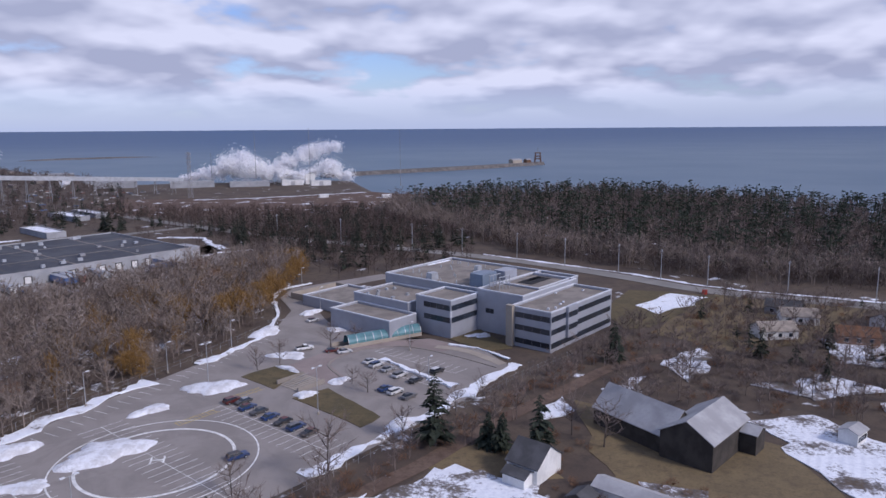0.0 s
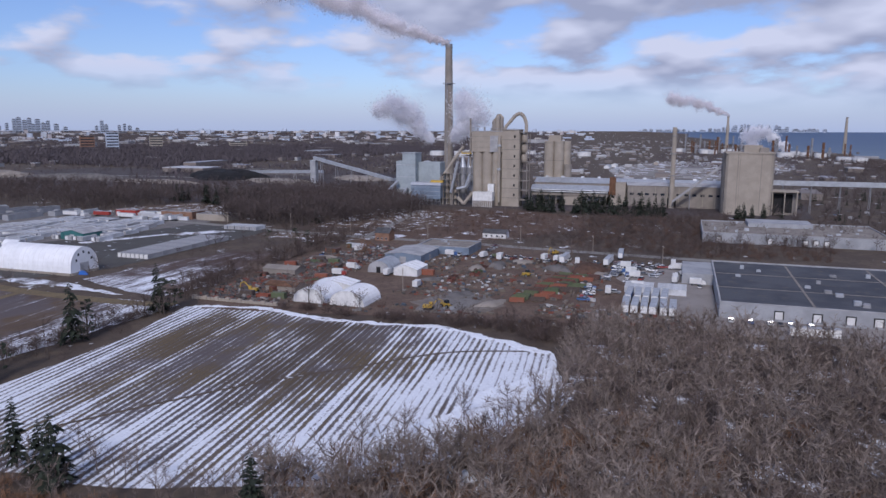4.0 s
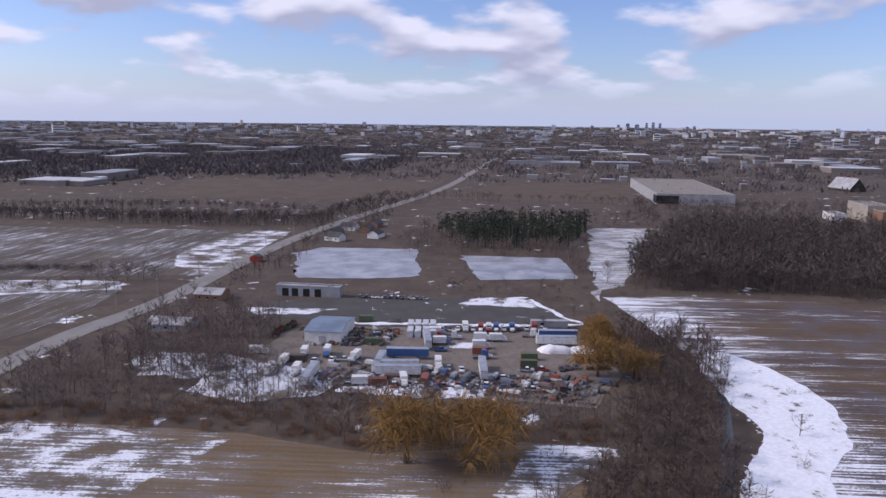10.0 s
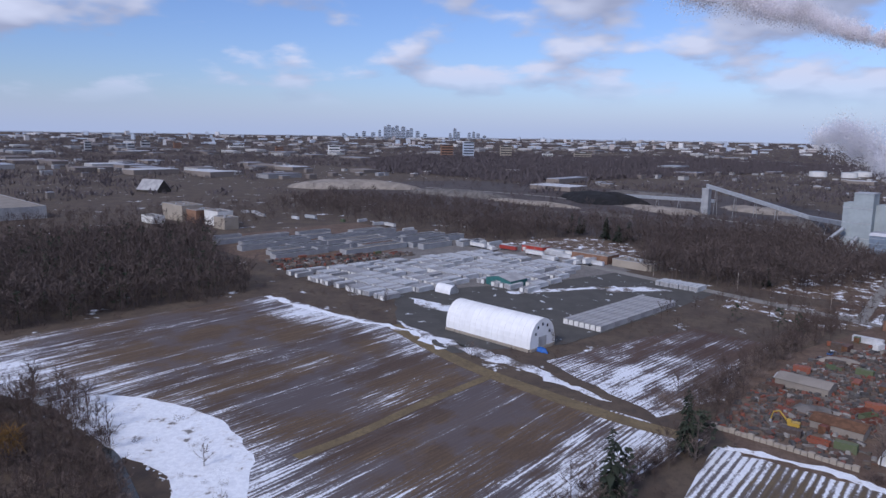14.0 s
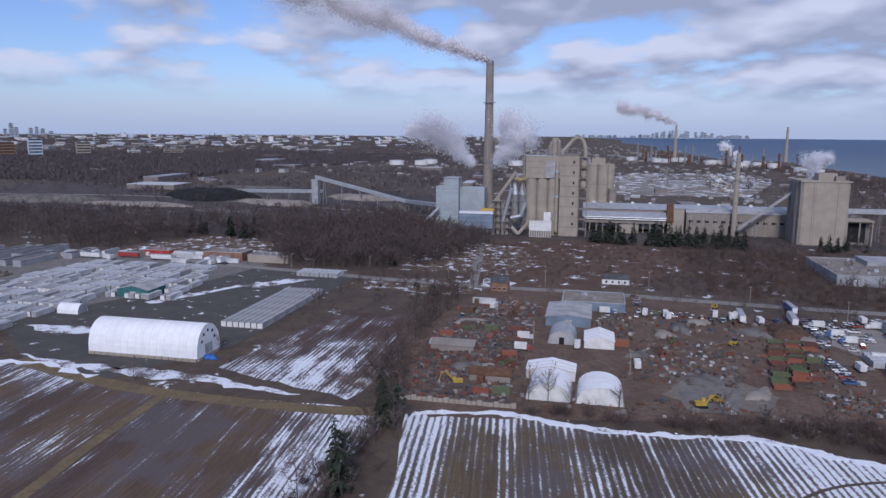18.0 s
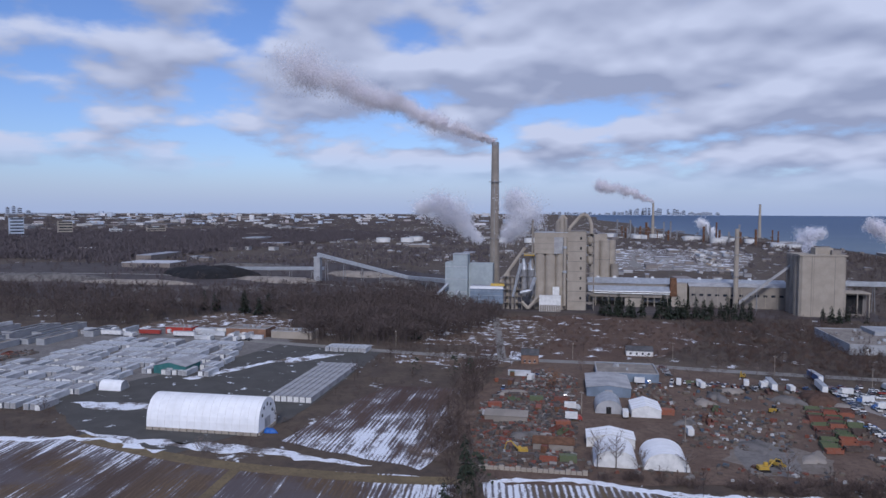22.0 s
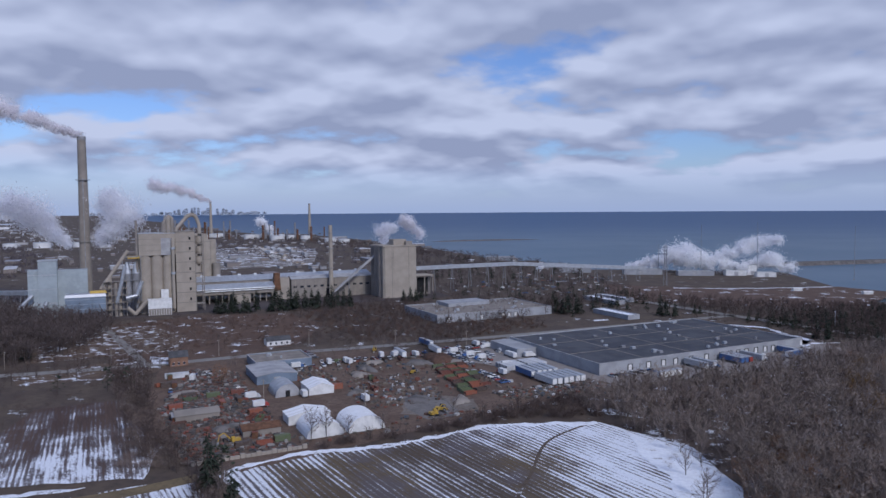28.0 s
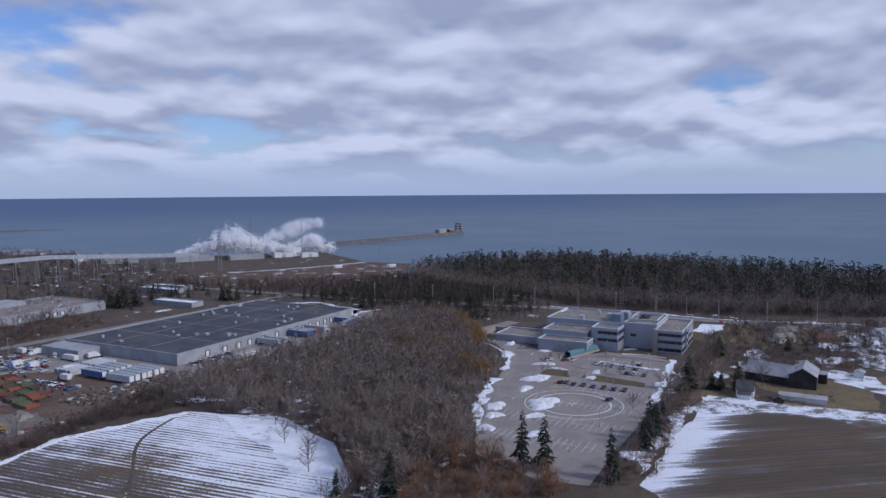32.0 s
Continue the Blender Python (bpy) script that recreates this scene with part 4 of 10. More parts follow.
def joined(pieces):
    vs, fs, n = [], [], 0
    for v, f in pieces:
        vs.append(np.asarray(v)), fs.append(np.asarray(f) + n)
        n += len(v)
    return np.concatenate(vs), np.concatenate(fs)


def blade(p, d, length, width, rng):
    """A thin pointed twig: one triangle."""
    s = d.cross(Vector((rng.uniform(-1, 1), rng.uniform(-1, 1), rng.uniform(-1, 1)))).normalized() * width / 2
    return [p + s, p - s, p + d * length]


def bare_tree(seed, twigs=22, limbs=10, droop=0.0, spread=1.0, thick=1.0):
    """A leafless tree 1 m high: trunk and limbs, then the twigs."""
    rng = random.Random(seed)
    lean = (rng.uniform(-.05, .05), rng.uniform(-.05, .05))
    wood = [cone((0, 0, 0), (0.01, 0.01, 0.4), 0.014, 0.009, 5), cone((0.01, 0.01, 0.4), (*lean, 0.88), 0.009, 0.002, 3)]
    tri = []
    for i in range(limbs):
        a, z = i * 2.4 + rng.uniform(-.4, .4), rng.uniform(0.14, 0.70)
        up = rng.uniform(0.5, 1.2)
        d = Vector((math.cos(a), math.sin(a), up)).normalized()
        ln = rng.uniform(0.28, 0.46) * (1.15 - 0.5 * z) * spread
        p = Vector((0.01, 0.01, z))
        mid, q = p + d * ln * 0.55, p + d * ln + Vector((0, 0, ln * 0.25))
        wood.append(cone(p, mid, 0.0085, 0.004, 3))
        tri.append(blade(mid, (q - mid).normalized(), (q - mid).length, 0.009, rng))
        for j in range(twigs):
            k = rng.uniform(0.25, 1.0)
            b = p.lerp(mid, k / 0.55) if k < 0.55 else mid.lerp(q, (k - 0.55) / 0.45)
            e = (d * 0.7 + Vector((rng.gauss(0, .65), rng.gauss(0, .65), rng.gauss(0.35 - droop, .5)))).normalized()
            tri.append(blade(b, e, rng.uniform(0.09, 0.21), rng.uniform(0.007, 0.015) * thick, rng))
    for j in range(twigs * 2):
        b = Vector((0.01, 0.01, rng.uniform(0.55, 0.9)))
        e = Vector((rng.gauss(0, .6), rng.gauss(0, .6), rng.uniform(0.3, 1))).normalized()
        tri.append(blade(b, e, rng.uniform(0.08, 0.18), 0.010 * thick, rng))
    tv = np.array([tuple(p) for t in tri for p in t])
    return joined(wood), (tv, np.arange(len(tv)).reshape(-1, 3))


def shrub(seed, n=110):
    rng, tri = random.Random(seed), []
    for j in range(n):
        a, r = rng.uniform(0, 6.3), rng.uniform(0, 0.45)
        b = Vector((r * math.cos(a), r * math.sin(a), rng.uniform(0, 0.45)))
        e = Vector((math.cos(a) * 0.5 + rng.gauss(0, .3), math.sin(a) * .5 + rng.gauss(0, .3), rng.uniform(0.4, 1.2))).normalized()
        tri.append(blade(b, e, rng.uniform(0.25, 0.55), rng.uniform(0.014, 0.03), rng))
    tv = np.array([tuple(p) for t in tri for p in t])
    return tv, np.arange(len(tv)).reshape(-1, 3)


def spruce(seed, whorls=20, arms=9, wide=0.24):
    """A conifer 1 m high with ragged drooping boughs and a thin, uneven top."""
    rng = random.Random(seed)
    tri, side = [], rng.uniform(0, 6.28)
    foot = rng.uniform(0.06, 0.16)
    for i in range(whorls):
        z = foot + (0.97 - foot) * (i / (whorls - 1))
        r = wide * (1 - (z - 0.08) / 0.94) ** 0.75 * rng.uniform(0.72, 1.2) + 0.014
        for j in range(arms):
            if rng.random() < 0.16:
                continue
            a = j * 6.283 / arms + i * 0.7 + rng.uniform(-.35, .35)
            rr = r * rng.uniform(0.4, 1.25) * (1 + 0.22 * math.cos(a - side))
            o, d = Vector((0, 0, z + rng.uniform(-.018, .018))), Vector((math.cos(a), math.sin(a), 0))
            s = Vector((-d.y, d.x, 0)) * rr * rng.uniform(0.16, 0.30)
            lift = rr * rng.uniform(-0.18, 0.10)
            m = o + d * rr * 0.55 + Vector((0, 0, lift))
            tip = o + d * rr + Vector((0, 0, lift - rr * rng.uniform(0.05, 0.4)))
            hang = Vector((0, 0, -rr * rng.uniform(0.15, 0.35)))
            tri += [[o, m + s, tip], [o, tip, m - s], [m + s * 0.7, m - s * 0.4, tip + hang], [o.lerp(m, 0.5) - s * 0.5, m + s * 0.3, m + hang]]
    tri.append([Vector((0.008, 0, 0.93)), Vector((-0.008, 0, 0.93)), Vector((0, 0, 1.0))])
    tv = np.array([tuple(p) for t in tri for p in t])
    return cone((0, 0, 0), (0, 0, 0.9), 0.018, 0.003, 5), (tv, np.arange(len(tv)).reshape(-1, 3))


def pine_tree(seed, clumps=26, per=9):
    """A tall pine with a bare lower trunk and an uneven crown of tufts."""
    rng, tri = random.Random(seed), []
    wood = [cone((0, 0, 0), (0.01, 0, 0.9), 0.018, 0.004, 5)]
    for i in range(clumps):
        z, a = 0.24 + 0.73 * rng.random() ** 0.8, rng.uniform(0, 6.283)
        r = rng.uniform(0.05, 0.24) * (1.25 - z)  * 1.3
        c = Vector((math.cos(a) * r, math.sin(a) * r, z))
        wood.append(cone((0, 0, z - 0.05), tuple(c), 0.005, 0.002, 3))
        for j in range(per):
            e = Vector((rng.gauss(0, 1), rng.gauss(0, 1), rng.gauss(0.1, .5))).normalized()
            tri.append(blade(c - e * 0.03, e, rng.uniform(0.06, 0.11), rng.uniform(0.035, 0.06), rng))
    tv = np.array([tuple(p) for t in tri for p in t])
    return joined(wood), (tv, np.arange(len(tv)).reshape(-1, 3))


def willow_tree(seed, strands=2700, droop=0.55, low=0.16):
    """A wide round crown of fine twigs: upright on top, hanging at the sides."""
    rng, tri = random.Random(seed), []
    wood = [cone((0, 0, 0), (0.02, 0, 0.30), 0.032, 0.024, 6)]
    heads = []
    for i in range(20):
        a = i * 2.4 + rng.uniform(-.3, .3)
        r = rng.uniform(0.06, 0.36)
        q = Vector((math.cos(a) * r, math.sin(a) * r, rng.uniform(0.34, 0.86) - r * 0.35))
        heads.append((q, rng.uniform(0.13, 0.22)))
        wood.append(cone((0.02, 0, 0.28), tuple(q), 0.013, 0.004, 4))
    for j in range(strands):
        q, w = heads[rng.randrange(len(heads))]
        n = Vector((rng.gauss(0, 1), rng.gauss(0, 1), rng.gauss(0.25, 0.9))).normalized()
        b = q + n * w * rng.uniform(0.15, 1.0)
        hang = max(0.0, 0.75 - n.z) * droop
        e = (n * 0.55 + Vector((rng.gauss(0, .22), rng.gauss(0, .22), 0.35 - 1.25 * hang))).normalized()
        ln = rng.uniform(0.07, 0.16) + (rng.uniform(0.06, 0.26) * droop if e.z < -0.2 else 0)
        if b.z + e.z * ln < low * 0.4:
            ln *= 0.5
        tri.append(blade(b, e, ln, rng.uniform(0.005, 0.011), rng))
    tv = np.array([tuple(p) for t in tri for p in t])
    return joined(wood), (tv, np.arange(len(tv)).reshape(-1, 3))


def scatter(poly, spacing, seed, avoid=()):
    """Places in a polygon, about evenly but not in rows."""
    rng = np.random.default_rng(seed)
    xs, ys = [p[0] for p in poly], [p[1] for p in poly]
    gx, gy = np.meshgrid(np.arange(min(xs), max(xs), spacing), np.arange(min(ys), max(ys), spacing))
    x = gx.ravel() + rng.uniform(-.85, .85, gx.size) * spacing
    y = gy.ravel() + rng.uniform(-.85, .85, gx.size) * spacing
    ok = inside(list(poly), x, y)
    for a in avoid:
        ok &= ~inside(list(a), x, y)
    return np.stack([x[ok], y[ok]], 1)


def plant(places, kinds, heights, seed, squash=(0.9, 1.25)):
    """Copies of the kinds at the places, in one pair of arrays."""
    rng = np.random.default_rng(seed)
    vs, fs, n = [], [], 0
    for x, y in places:
        v, f = kinds[rng.integers(len(kinds))]
        h, a, w = rng.uniform(*heights), rng.uniform(0, 6.283), rng.uniform(*squash)
        c, s = math.cos(a) * h * w, math.sin(a) * h * w
        q = np.empty_like(v)
        q[:, 0], q[:, 1], q[:, 2] = v[:, 0] * c - v[:, 1] * s + x, v[:, 0] * s + v[:, 1] * c + y, v[:, 2] * h
        vs.append(q), fs.append(f + n)
        n += len(v)
    return np.concatenate(vs), np.concatenate(fs)


BARE = [bare_tree(i, 26, 12, 0, 1.0, 0.62) for i in range(7)]
BARE_FULL = [joined(k) for k in BARE]
THIN = [joined(bare_tree(40 + i, 12, 7, 0, 1.15, 1.25)) for i in range(7)]
STOUT = [joined(bare_tree(45 + i, 16, 7, 0, 1.25, 1.3)) for i in range(7)]
FARB = [joined(bare_tree(60 + i, 10, 6, 0, 1.35, 2.1)) for i in range(5)]
SPRUCE = [spruce(80 + i) for i in range(4)]
SPRUCE_ALL = [joined(k) for k in SPRUCE]
SPRUCE_FAR = [joined(spruce(90 + i, 9, 6)) for i in range(3)]
PINE = [pine_tree(100 + i) for i in range(5)]
PINE_ALL = [joined(k) for k in PINE]
PINE_FAR = [joined(pine_tree(110 + i, 14, 5)) for i in range(4)]
SHRUB = [shrub(120 + i) for i in range(4)]
SHRUB_FAR = [shrub(130 + i, 45) for i in range(3)]
WILLOW = [willow_tree(140 + i) for i in range(4)]
ROUND = [willow_tree(150 + i, 900, 0.35) for i in range(4)]
ROUND_ALL = [joined(willow_tree(160 + i, 260, 0.3)) for i in range(5)]


def wood(name, poly, spacing, kinds, heights, mat, label, seed, avoid=(), squash=(0.9, 1.25)):
    pts = scatter(poly, spacing, seed, avoid)
    if len(pts):
        v, f = plant(pts, kinds, heights, seed, squash)
        tagged(new(name, big_mesh(name, v, f, mat)), label, "woods", "", "stuff")


CLEARING = [(-690, -25), (-653, 0), (-630, 39), (-622, 78), (-690, 104), (-755, 62), (-724, -4)]
W_MAIN = [(-118, 92), (-140, 70), (-150, 62), (-170, 78), (-166, 112), (-181, 146), (-219, 171), (-236, 196), (-212, 226), (-186, 250), (-150, 290), (-128, 335), (-95, 372), (-68, 340), (-70, 300), (-70, 262), (-72, 232), (-86, 202), (-97, 176), (-106, 150), (-113, 112)]
W_FOREST = [(-60, 600), (-38, 515), (10, 440), (38, 390), (85, 345), (125, 312), (185, 290), (300, 250), (460, 330), (440, 440), (377, 480), (270, 640), (160, 735), (31, 712), (-25, 705)]
sheet("wood_floor", W_MAIN, 0.08, M["litter"], "leaf litter with thin snow under the trees", "ground", rag=(6, 2, 30))
wood("bare_woods", W_MAIN, 6.4, STOUT, (8, 13.5), M["pale_twigs"], "dense grey-brown leafless woods", 1, [FIELD1])
wood("bare_woods", W_MAIN, 6.4, STOUT, (7, 12), M["twigs"], "dark leafless trees in the dense woods", 34, [FIELD1])
wood("brush", W_MAIN, 6.5, SHRUB, (3, 5.5), M["twigs"], "grey-brown brush beneath the bare trees", 2, [FIELD1])
wood("bare_forest", W_FOREST, 10.0, FARB, (9, 16), M["twigs"], "tall leafless forest by the lake", 3)
wood("pine_forest", [(-34, 640), (-24, 540), (30, 440), (70, 392), (120, 350), (190, 312), (300, 280), (440, 350), (430, 420), (270, 630), (160, 730), (31, 705)], 11.0, PINE_FAR, (11, 20), M["pine"], "dark pines in the lakeside forest", 4, (), (1.2, 2.0))
W_SCREEN = [(-389, -243), (-488, -159), (-500, -150), (-560, -200), (-691, -264), (-650, -330), (-590, -372), (-480, -320), (-420, -280)]
wood("brush", W_SCREEN, 7, SHRUB_FAR, (4, 7), M["far_twigs"], "undergrowth of the bare stand", 33)
wood("bare_woods", W_SCREEN, 6.0, FARB, (12, 19), M["far_twigs"], "square stand of dark bare trees", 5)
wood("woods_conifers", W_SCREEN, 16, PINE_FAR, (13, 19), M["pine"], "scattered pines in the stand", 6)
wood("pine_stand", [(-395, -470), (-372, -395), (-385, -380), (-436, -352), (-525, -420), (-470, -480)], 6.5, PINE_FAR, (11, 18), M["pine"], "dark pine stand beside the snow lane", 7, (), (1.2, 1.9))
wood("bare_woods", [(-340, -430), (-395, -480), (-372, -395), (-436, -345), (-400, -290), (-372, -272), (-345, -300), (-352, -370), (-330, -400)], 7, THIN, (8, 12), M["twigs"], "bare trees round the pond", 8, [[(-357, -369), (-410, -330), (-378, -276), (-325, -302)]])
wood("creek_trees", [(-181, -44), (-196, -90), (-209, -93), (-238, -108), (-282, -140), (-305, -190), (-345, -175), (-335, -150), (-312, -128), (-262, -92), (-240, -68), (-212, -58)], 4.6, THIN, (7, 12), M["mid_twigs"], "tangled bare trees along the creek", 9)
wood("brush", [(-175, -30), (-196, -90), (-238, -108), (-282, -140), (-305, -190), (-345, -175), (-312, -128), (-262, -88), (-212, -54)], 4.6, SHRUB, (2.5, 5), M["twigs"], "brush along the creek", 10)
wood("hedgerow", [(-70, -222), (-82, -232), (-155, -176), (-182, -142), (-218, -127), (-251, -112), (-255, -125), (-200, -168), (-178, -198), (-178, -238), (-140, -270), (-110, -262)], 5.0, THIN, (7, 11), M["twigs"], "belt of bare trees between meadow and yard", 11)
wood("brush", [(-70, -215), (-155, -172), (-182, -140), (-251, -110), (-255, -120), (-200, -165), (-165, -190), (-82, -236)], 4.5, SHRUB, (2, 4), M["red_twigs"], "tan brush at the meadow edge", 12)
wood("hedgerow", [(-216, -22), (-228, -20), (-262, -5), (-288, 20), (-322, 50), (-326, 44), (-292, 12), (-264, -14), (-230, -30)], 3.2, SHRUB, (2.5, 5), M["mid_twigs"], "scrub along the fence line", 13)
wood("hedgerow", [(-322, 50), (-334, 60), (-372, 80), (-380, 74), (-340, 48)], 4.2, THIN, (5, 8), M["mid_twigs"], "scrub beside the plot", 14)
wood("hedgerow", [(-307, 88), (-300, 104), (-276, 118), (-262, 140), (-250, 156), (-217, 174), (-240, 196), (-252, 178), (-268, 148), (-290, 110)], 3.6, SHRUB, (3, 6), M["mid_twigs"], "brush along the yard edge", 15)
wood("bare_woods", [(-596, 84), (-572, 98), (-548, 136), (-549, 170), (-568, 208), (-620, 262), (-720, 250), (-757, 117), (-690, 112), (-640, 92)], 5.6, FARB, (11, 17), M["far_twigs"], "bare woods before the plant", 16)
wood("bare_woods", [(-640, 40), (-760, -60), (-1000, 60), (-1050, 200), (-900, 260), (-740, 260), (-660, 155), (-600, 120)], 7.5, FARB, (9, 15), M["far_twigs"], "grey bare woods left of the plant", 17, [CLEARING, [(-760, 230), (-760, 60), (-1000, -120), (-1250, 350)]])
wood("bare_woods", [(-440, 262), (-470, 330), (-530, 372), (-600, 470), (-520, 500), (-420, 430), (-370, 360), (-330, 300), (-390, 270)], 6.5, SHRUB_FAR, (3, 6), M["far_twigs"], "low brown scrub before the plant", 18)
wood("fence_trees", [(-60, 60), (-88, 56), (-70, 75), (-45, 100), (-20, 128), (5, 155), (20, 172), (40, 200), (62, 236), (68, 232), (45, 192), (22, 164), (0, 138), (-36, 98)], 5.2, THIN, (6, 10), M["twigs"], "row of bare trees along the fence", 19)
LAWN_GAP = [(62, 236), (60, 262), (78, 295), (94, 291), (112, 283), (106, 278), (82, 250), (72, 238)]
wood("garden_trees", [(60, 232), (45, 190), (40, 165), (70, 165), (110, 150), (160, 170), (230, 240), (170, 258), (115, 285)], 7, THIN, (6, 10), M["twigs"], "bare garden trees", 20, [LAWN_GAP])
wood("brush", [(62, 228), (45, 185), (70, 160), (150, 165), (230, 235), (115, 282)], 9, SHRUB, (2, 3.5), M["red_twigs"], "low garden brush", 21, [LAWN_GAP])
wood("bare_woods", [(-300, 560), (-150, 560), (-73, 580), (-40, 515), (10, 430), (-40, 395), (-128, 445), (-240, 530)], 6.2, FARB, (7, 12), M["mid_twigs"], "bare trees behind the warehouse", 22)
wood("conifers", [(-180, 470), (-60, 560), (-30, 480), (20, 410), (-40, 380), (-100, 400)], 10, SPRUCE_FAR, (8, 15), M["needles"], "scattered dark conifers", 23)
wood("bare_woods", [(-560, 560), (-430, 470), (-300, 430), (-260, 560), (-330, 720), (-420, 900), (-700, 1150), (-900, 1300), (-1000, 1200), (-700, 800)], 16, FARB, (7, 12), M["far_twigs"], "bare trees among the lakeshore lots", 24)
wood("conifers", [(-560, 560), (-430, 470), (-300, 430), (-260, 560), (-420, 900), (-700, 1100)], 34, SPRUCE_FAR, (8, 13), M["needles"], "dark conifers among the lots", 25)
wood("hedge", [(-40, -735), (-76, -718), (-166, -640), (-242, -575), (-312, -543), (-340, -565), (-262, -620), (-180, -672), (-76, -745)], 5.5, FARB, (7, 11), M["dark_twigs"], "dark belt of trees between the western fields", 26)
wood("hedge", [(-20, -490), (-79, -462), (-141, -427), (-143, -438), (-79, -474), (-20, -500)], 3.6, SHRUB_FAR, (4, 6), M["dark_twigs"], "clipped dark hedge in the western fields", 27)
wood("hedge", [(-141, -427), (-178, -400), (-160, -380), (-140, -392), (-130, -420)], 6, THIN, (6, 10), M["twigs"], "bare trees at the end of the hedge", 29)
wood("roadside_trees", [(-140, -300), (-220, -385), (-290, -470), (-400, -585), (-420, -570), (-300, -455), (-230, -370), (-160, -300)], 9, THIN, (6, 10), M["mid_twigs"], "bare trees along the road", 28)

sheet("clearing", CLEARING, 0.13, M["snowy_weeds"], "open weedy clearing under thin snow", "ground", rag=(8, 2, 401))
wood("clearing_brush", CLEARING, 11, SHRUB_FAR, (2, 4), M["far_twigs"], "low brush on the clearing", 402)
wood("russet_woods", [(-118, 92), (-150, 62), (-170, 78), (-166, 112), (-150, 150), (-112, 160)], 9, ROUND_ALL, (9, 12), M["red_twigs"], "russet crowns in the lower woods", 403, [FIELD1], (0.9, 1.3))
wood("russet_woods", [(-100, 170), (-125, 200), (-120, 280), (-90, 350), (-74, 340), (-76, 262), (-84, 210)], 11, ROUND_ALL, (9, 13), M["willow"], "golden-brown crowns along the drive", 404, (), (0.8, 1.2))
wood("round_trees", W_MAIN, 14, ROUND_ALL, (8, 13), M["twigs"], "round bare crowns in the woods", 405, [FIELD1], (0.6, 0.9))
wood("fence_line_trees", [(-220, -20), (-232, -14), (-262, 2), (-292, 28), (-322, 54), (-326, 44), (-292, 12), (-264, -14), (-236, -32)], 5.2, THIN, (5, 9.5), M["mid_twigs"], "bare trees in the fence line", 406)
wood("yard_edge_trees", [(-307, 88), (-300, 104), (-276, 118), (-262, 140), (-250, 156), (-217, 174), (-240, 196), (-252, 178), (-268, 148), (-290, 110)], 7.5, THIN, (5, 9), M["mid_twigs"], "bare trees along the yard edge", 407)
FORE = [uvp(-40, 490), uvp(40, 470), uvp(112, 480), uvp(122, 600), uvp(60, 650), uvp(-40, 645)]
wood("plain_trees", FORE, 9, THIN, (5, 9.5), M["mid_twigs"], "loose bare trees before the plant", 408)
wood("plain_brush", FORE, 7.0, SHRUB, (2.5, 5), M["rust_brush"], "reddish brush before the plant", 409)
wood("plain_brush", [uvp(-230, 520), uvp(-40, 500), uvp(-40, 640), uvp(-230, 660)], 9, SHRUB, (1.2, 3.6), M["rust_brush"], "low reddish weeds before the plant", 410)
wood("roadside_brush", [uvp(-240, 470), uvp(-160, 462), uvp(-150, 500), uvp(-160, 520), uvp(-250, 500)], 7, THIN, (4, 8), M["mid_twigs"], "bare trees along the plant road", 412)
wood("roadside_brush", [uvp(-192, 300), uvp(-176, 300), uvp(-172, 330), uvp(-177, 400), uvp(-177, 470), uvp(-194, 470), uvp(-188, 400), uvp(-186, 340)], 3.6, SHRUB, (2.5, 5.5), M["twigs"], "brush between plot and yard", 413)
wood("roadside_brush", [uvp(-190, 304), uvp(-175, 304), uvp(-174, 400), uvp(-172, 470), uvp(-194, 475), uvp(-190, 400)], 6, THIN, (6, 11), M["mid_twigs"], "bare trees between plot and yard", 414)
wood("yard_trees", [uvp(-128, 440), uvp(-60, 440), uvp(-20, 440), uvp(-20, 468), uvp(-128, 470)], 9, THIN, (5, 9), M["twigs"], "bare trees at the back of the yard", 415, [[uvp(-122, 432), uvp(-82, 432), uvp(-82, 465), uvp(-122, 465)]])
wood("pond_brush", [(-160, -40), (-200, -20), (-222, -40), (-214, -12), (-190, 6), (-160, 40), (-150, 10)], 4.5, SHRUB, (1.5, 3.5), M["red_twigs"], "tawny brush round the creek pond", 416, [[(-166, -18), (-190, -15), (-197, -24), (-220, -50), (-214, -66), (-180, -46), (-170, -40)]])
wood("pond_brush", [(-200, 0), (-222, -14), (-205, 10), (-160, 78), (-150, 66), (-170, 30)], 5, THIN, (4, 8), M["twigs"], "bare trees by the creek pond", 417)
wood("roadside_dark_trees", [(-130, -235), (-160, -215), (-185, -240), (-200, -270), (-185, -300), (-160, -300), (-135, -270)], 5.5, THIN, (8, 13), M["twigs"], "dense bare trees beside the road", 418)
wood("belt", [(-150, -372), (-100, -400), (-30, -390), (-30, -378), (-100, -388), (-148, -362)], 6, FARB, (5, 9), M["far_twigs"], "belt of bare trees between the fields", 419)
wood("belt", [(-293, -520), (-480, -690), (-517, -689), (-700, -530), (-690, -518), (-510, -670), (-300, -500)], 9, FARB, (7, 12), M["far_twigs"], "belt of trees along the road and lot", 420)
wood("belt", [(-560, -420), (-700, -540), (-900, -400), (-1000, -250), (-900, -200), (-700, -270), (-650, -340)], 13, FARB, (7, 12), M["far_twigs"], "open bare woods in the west", 421)

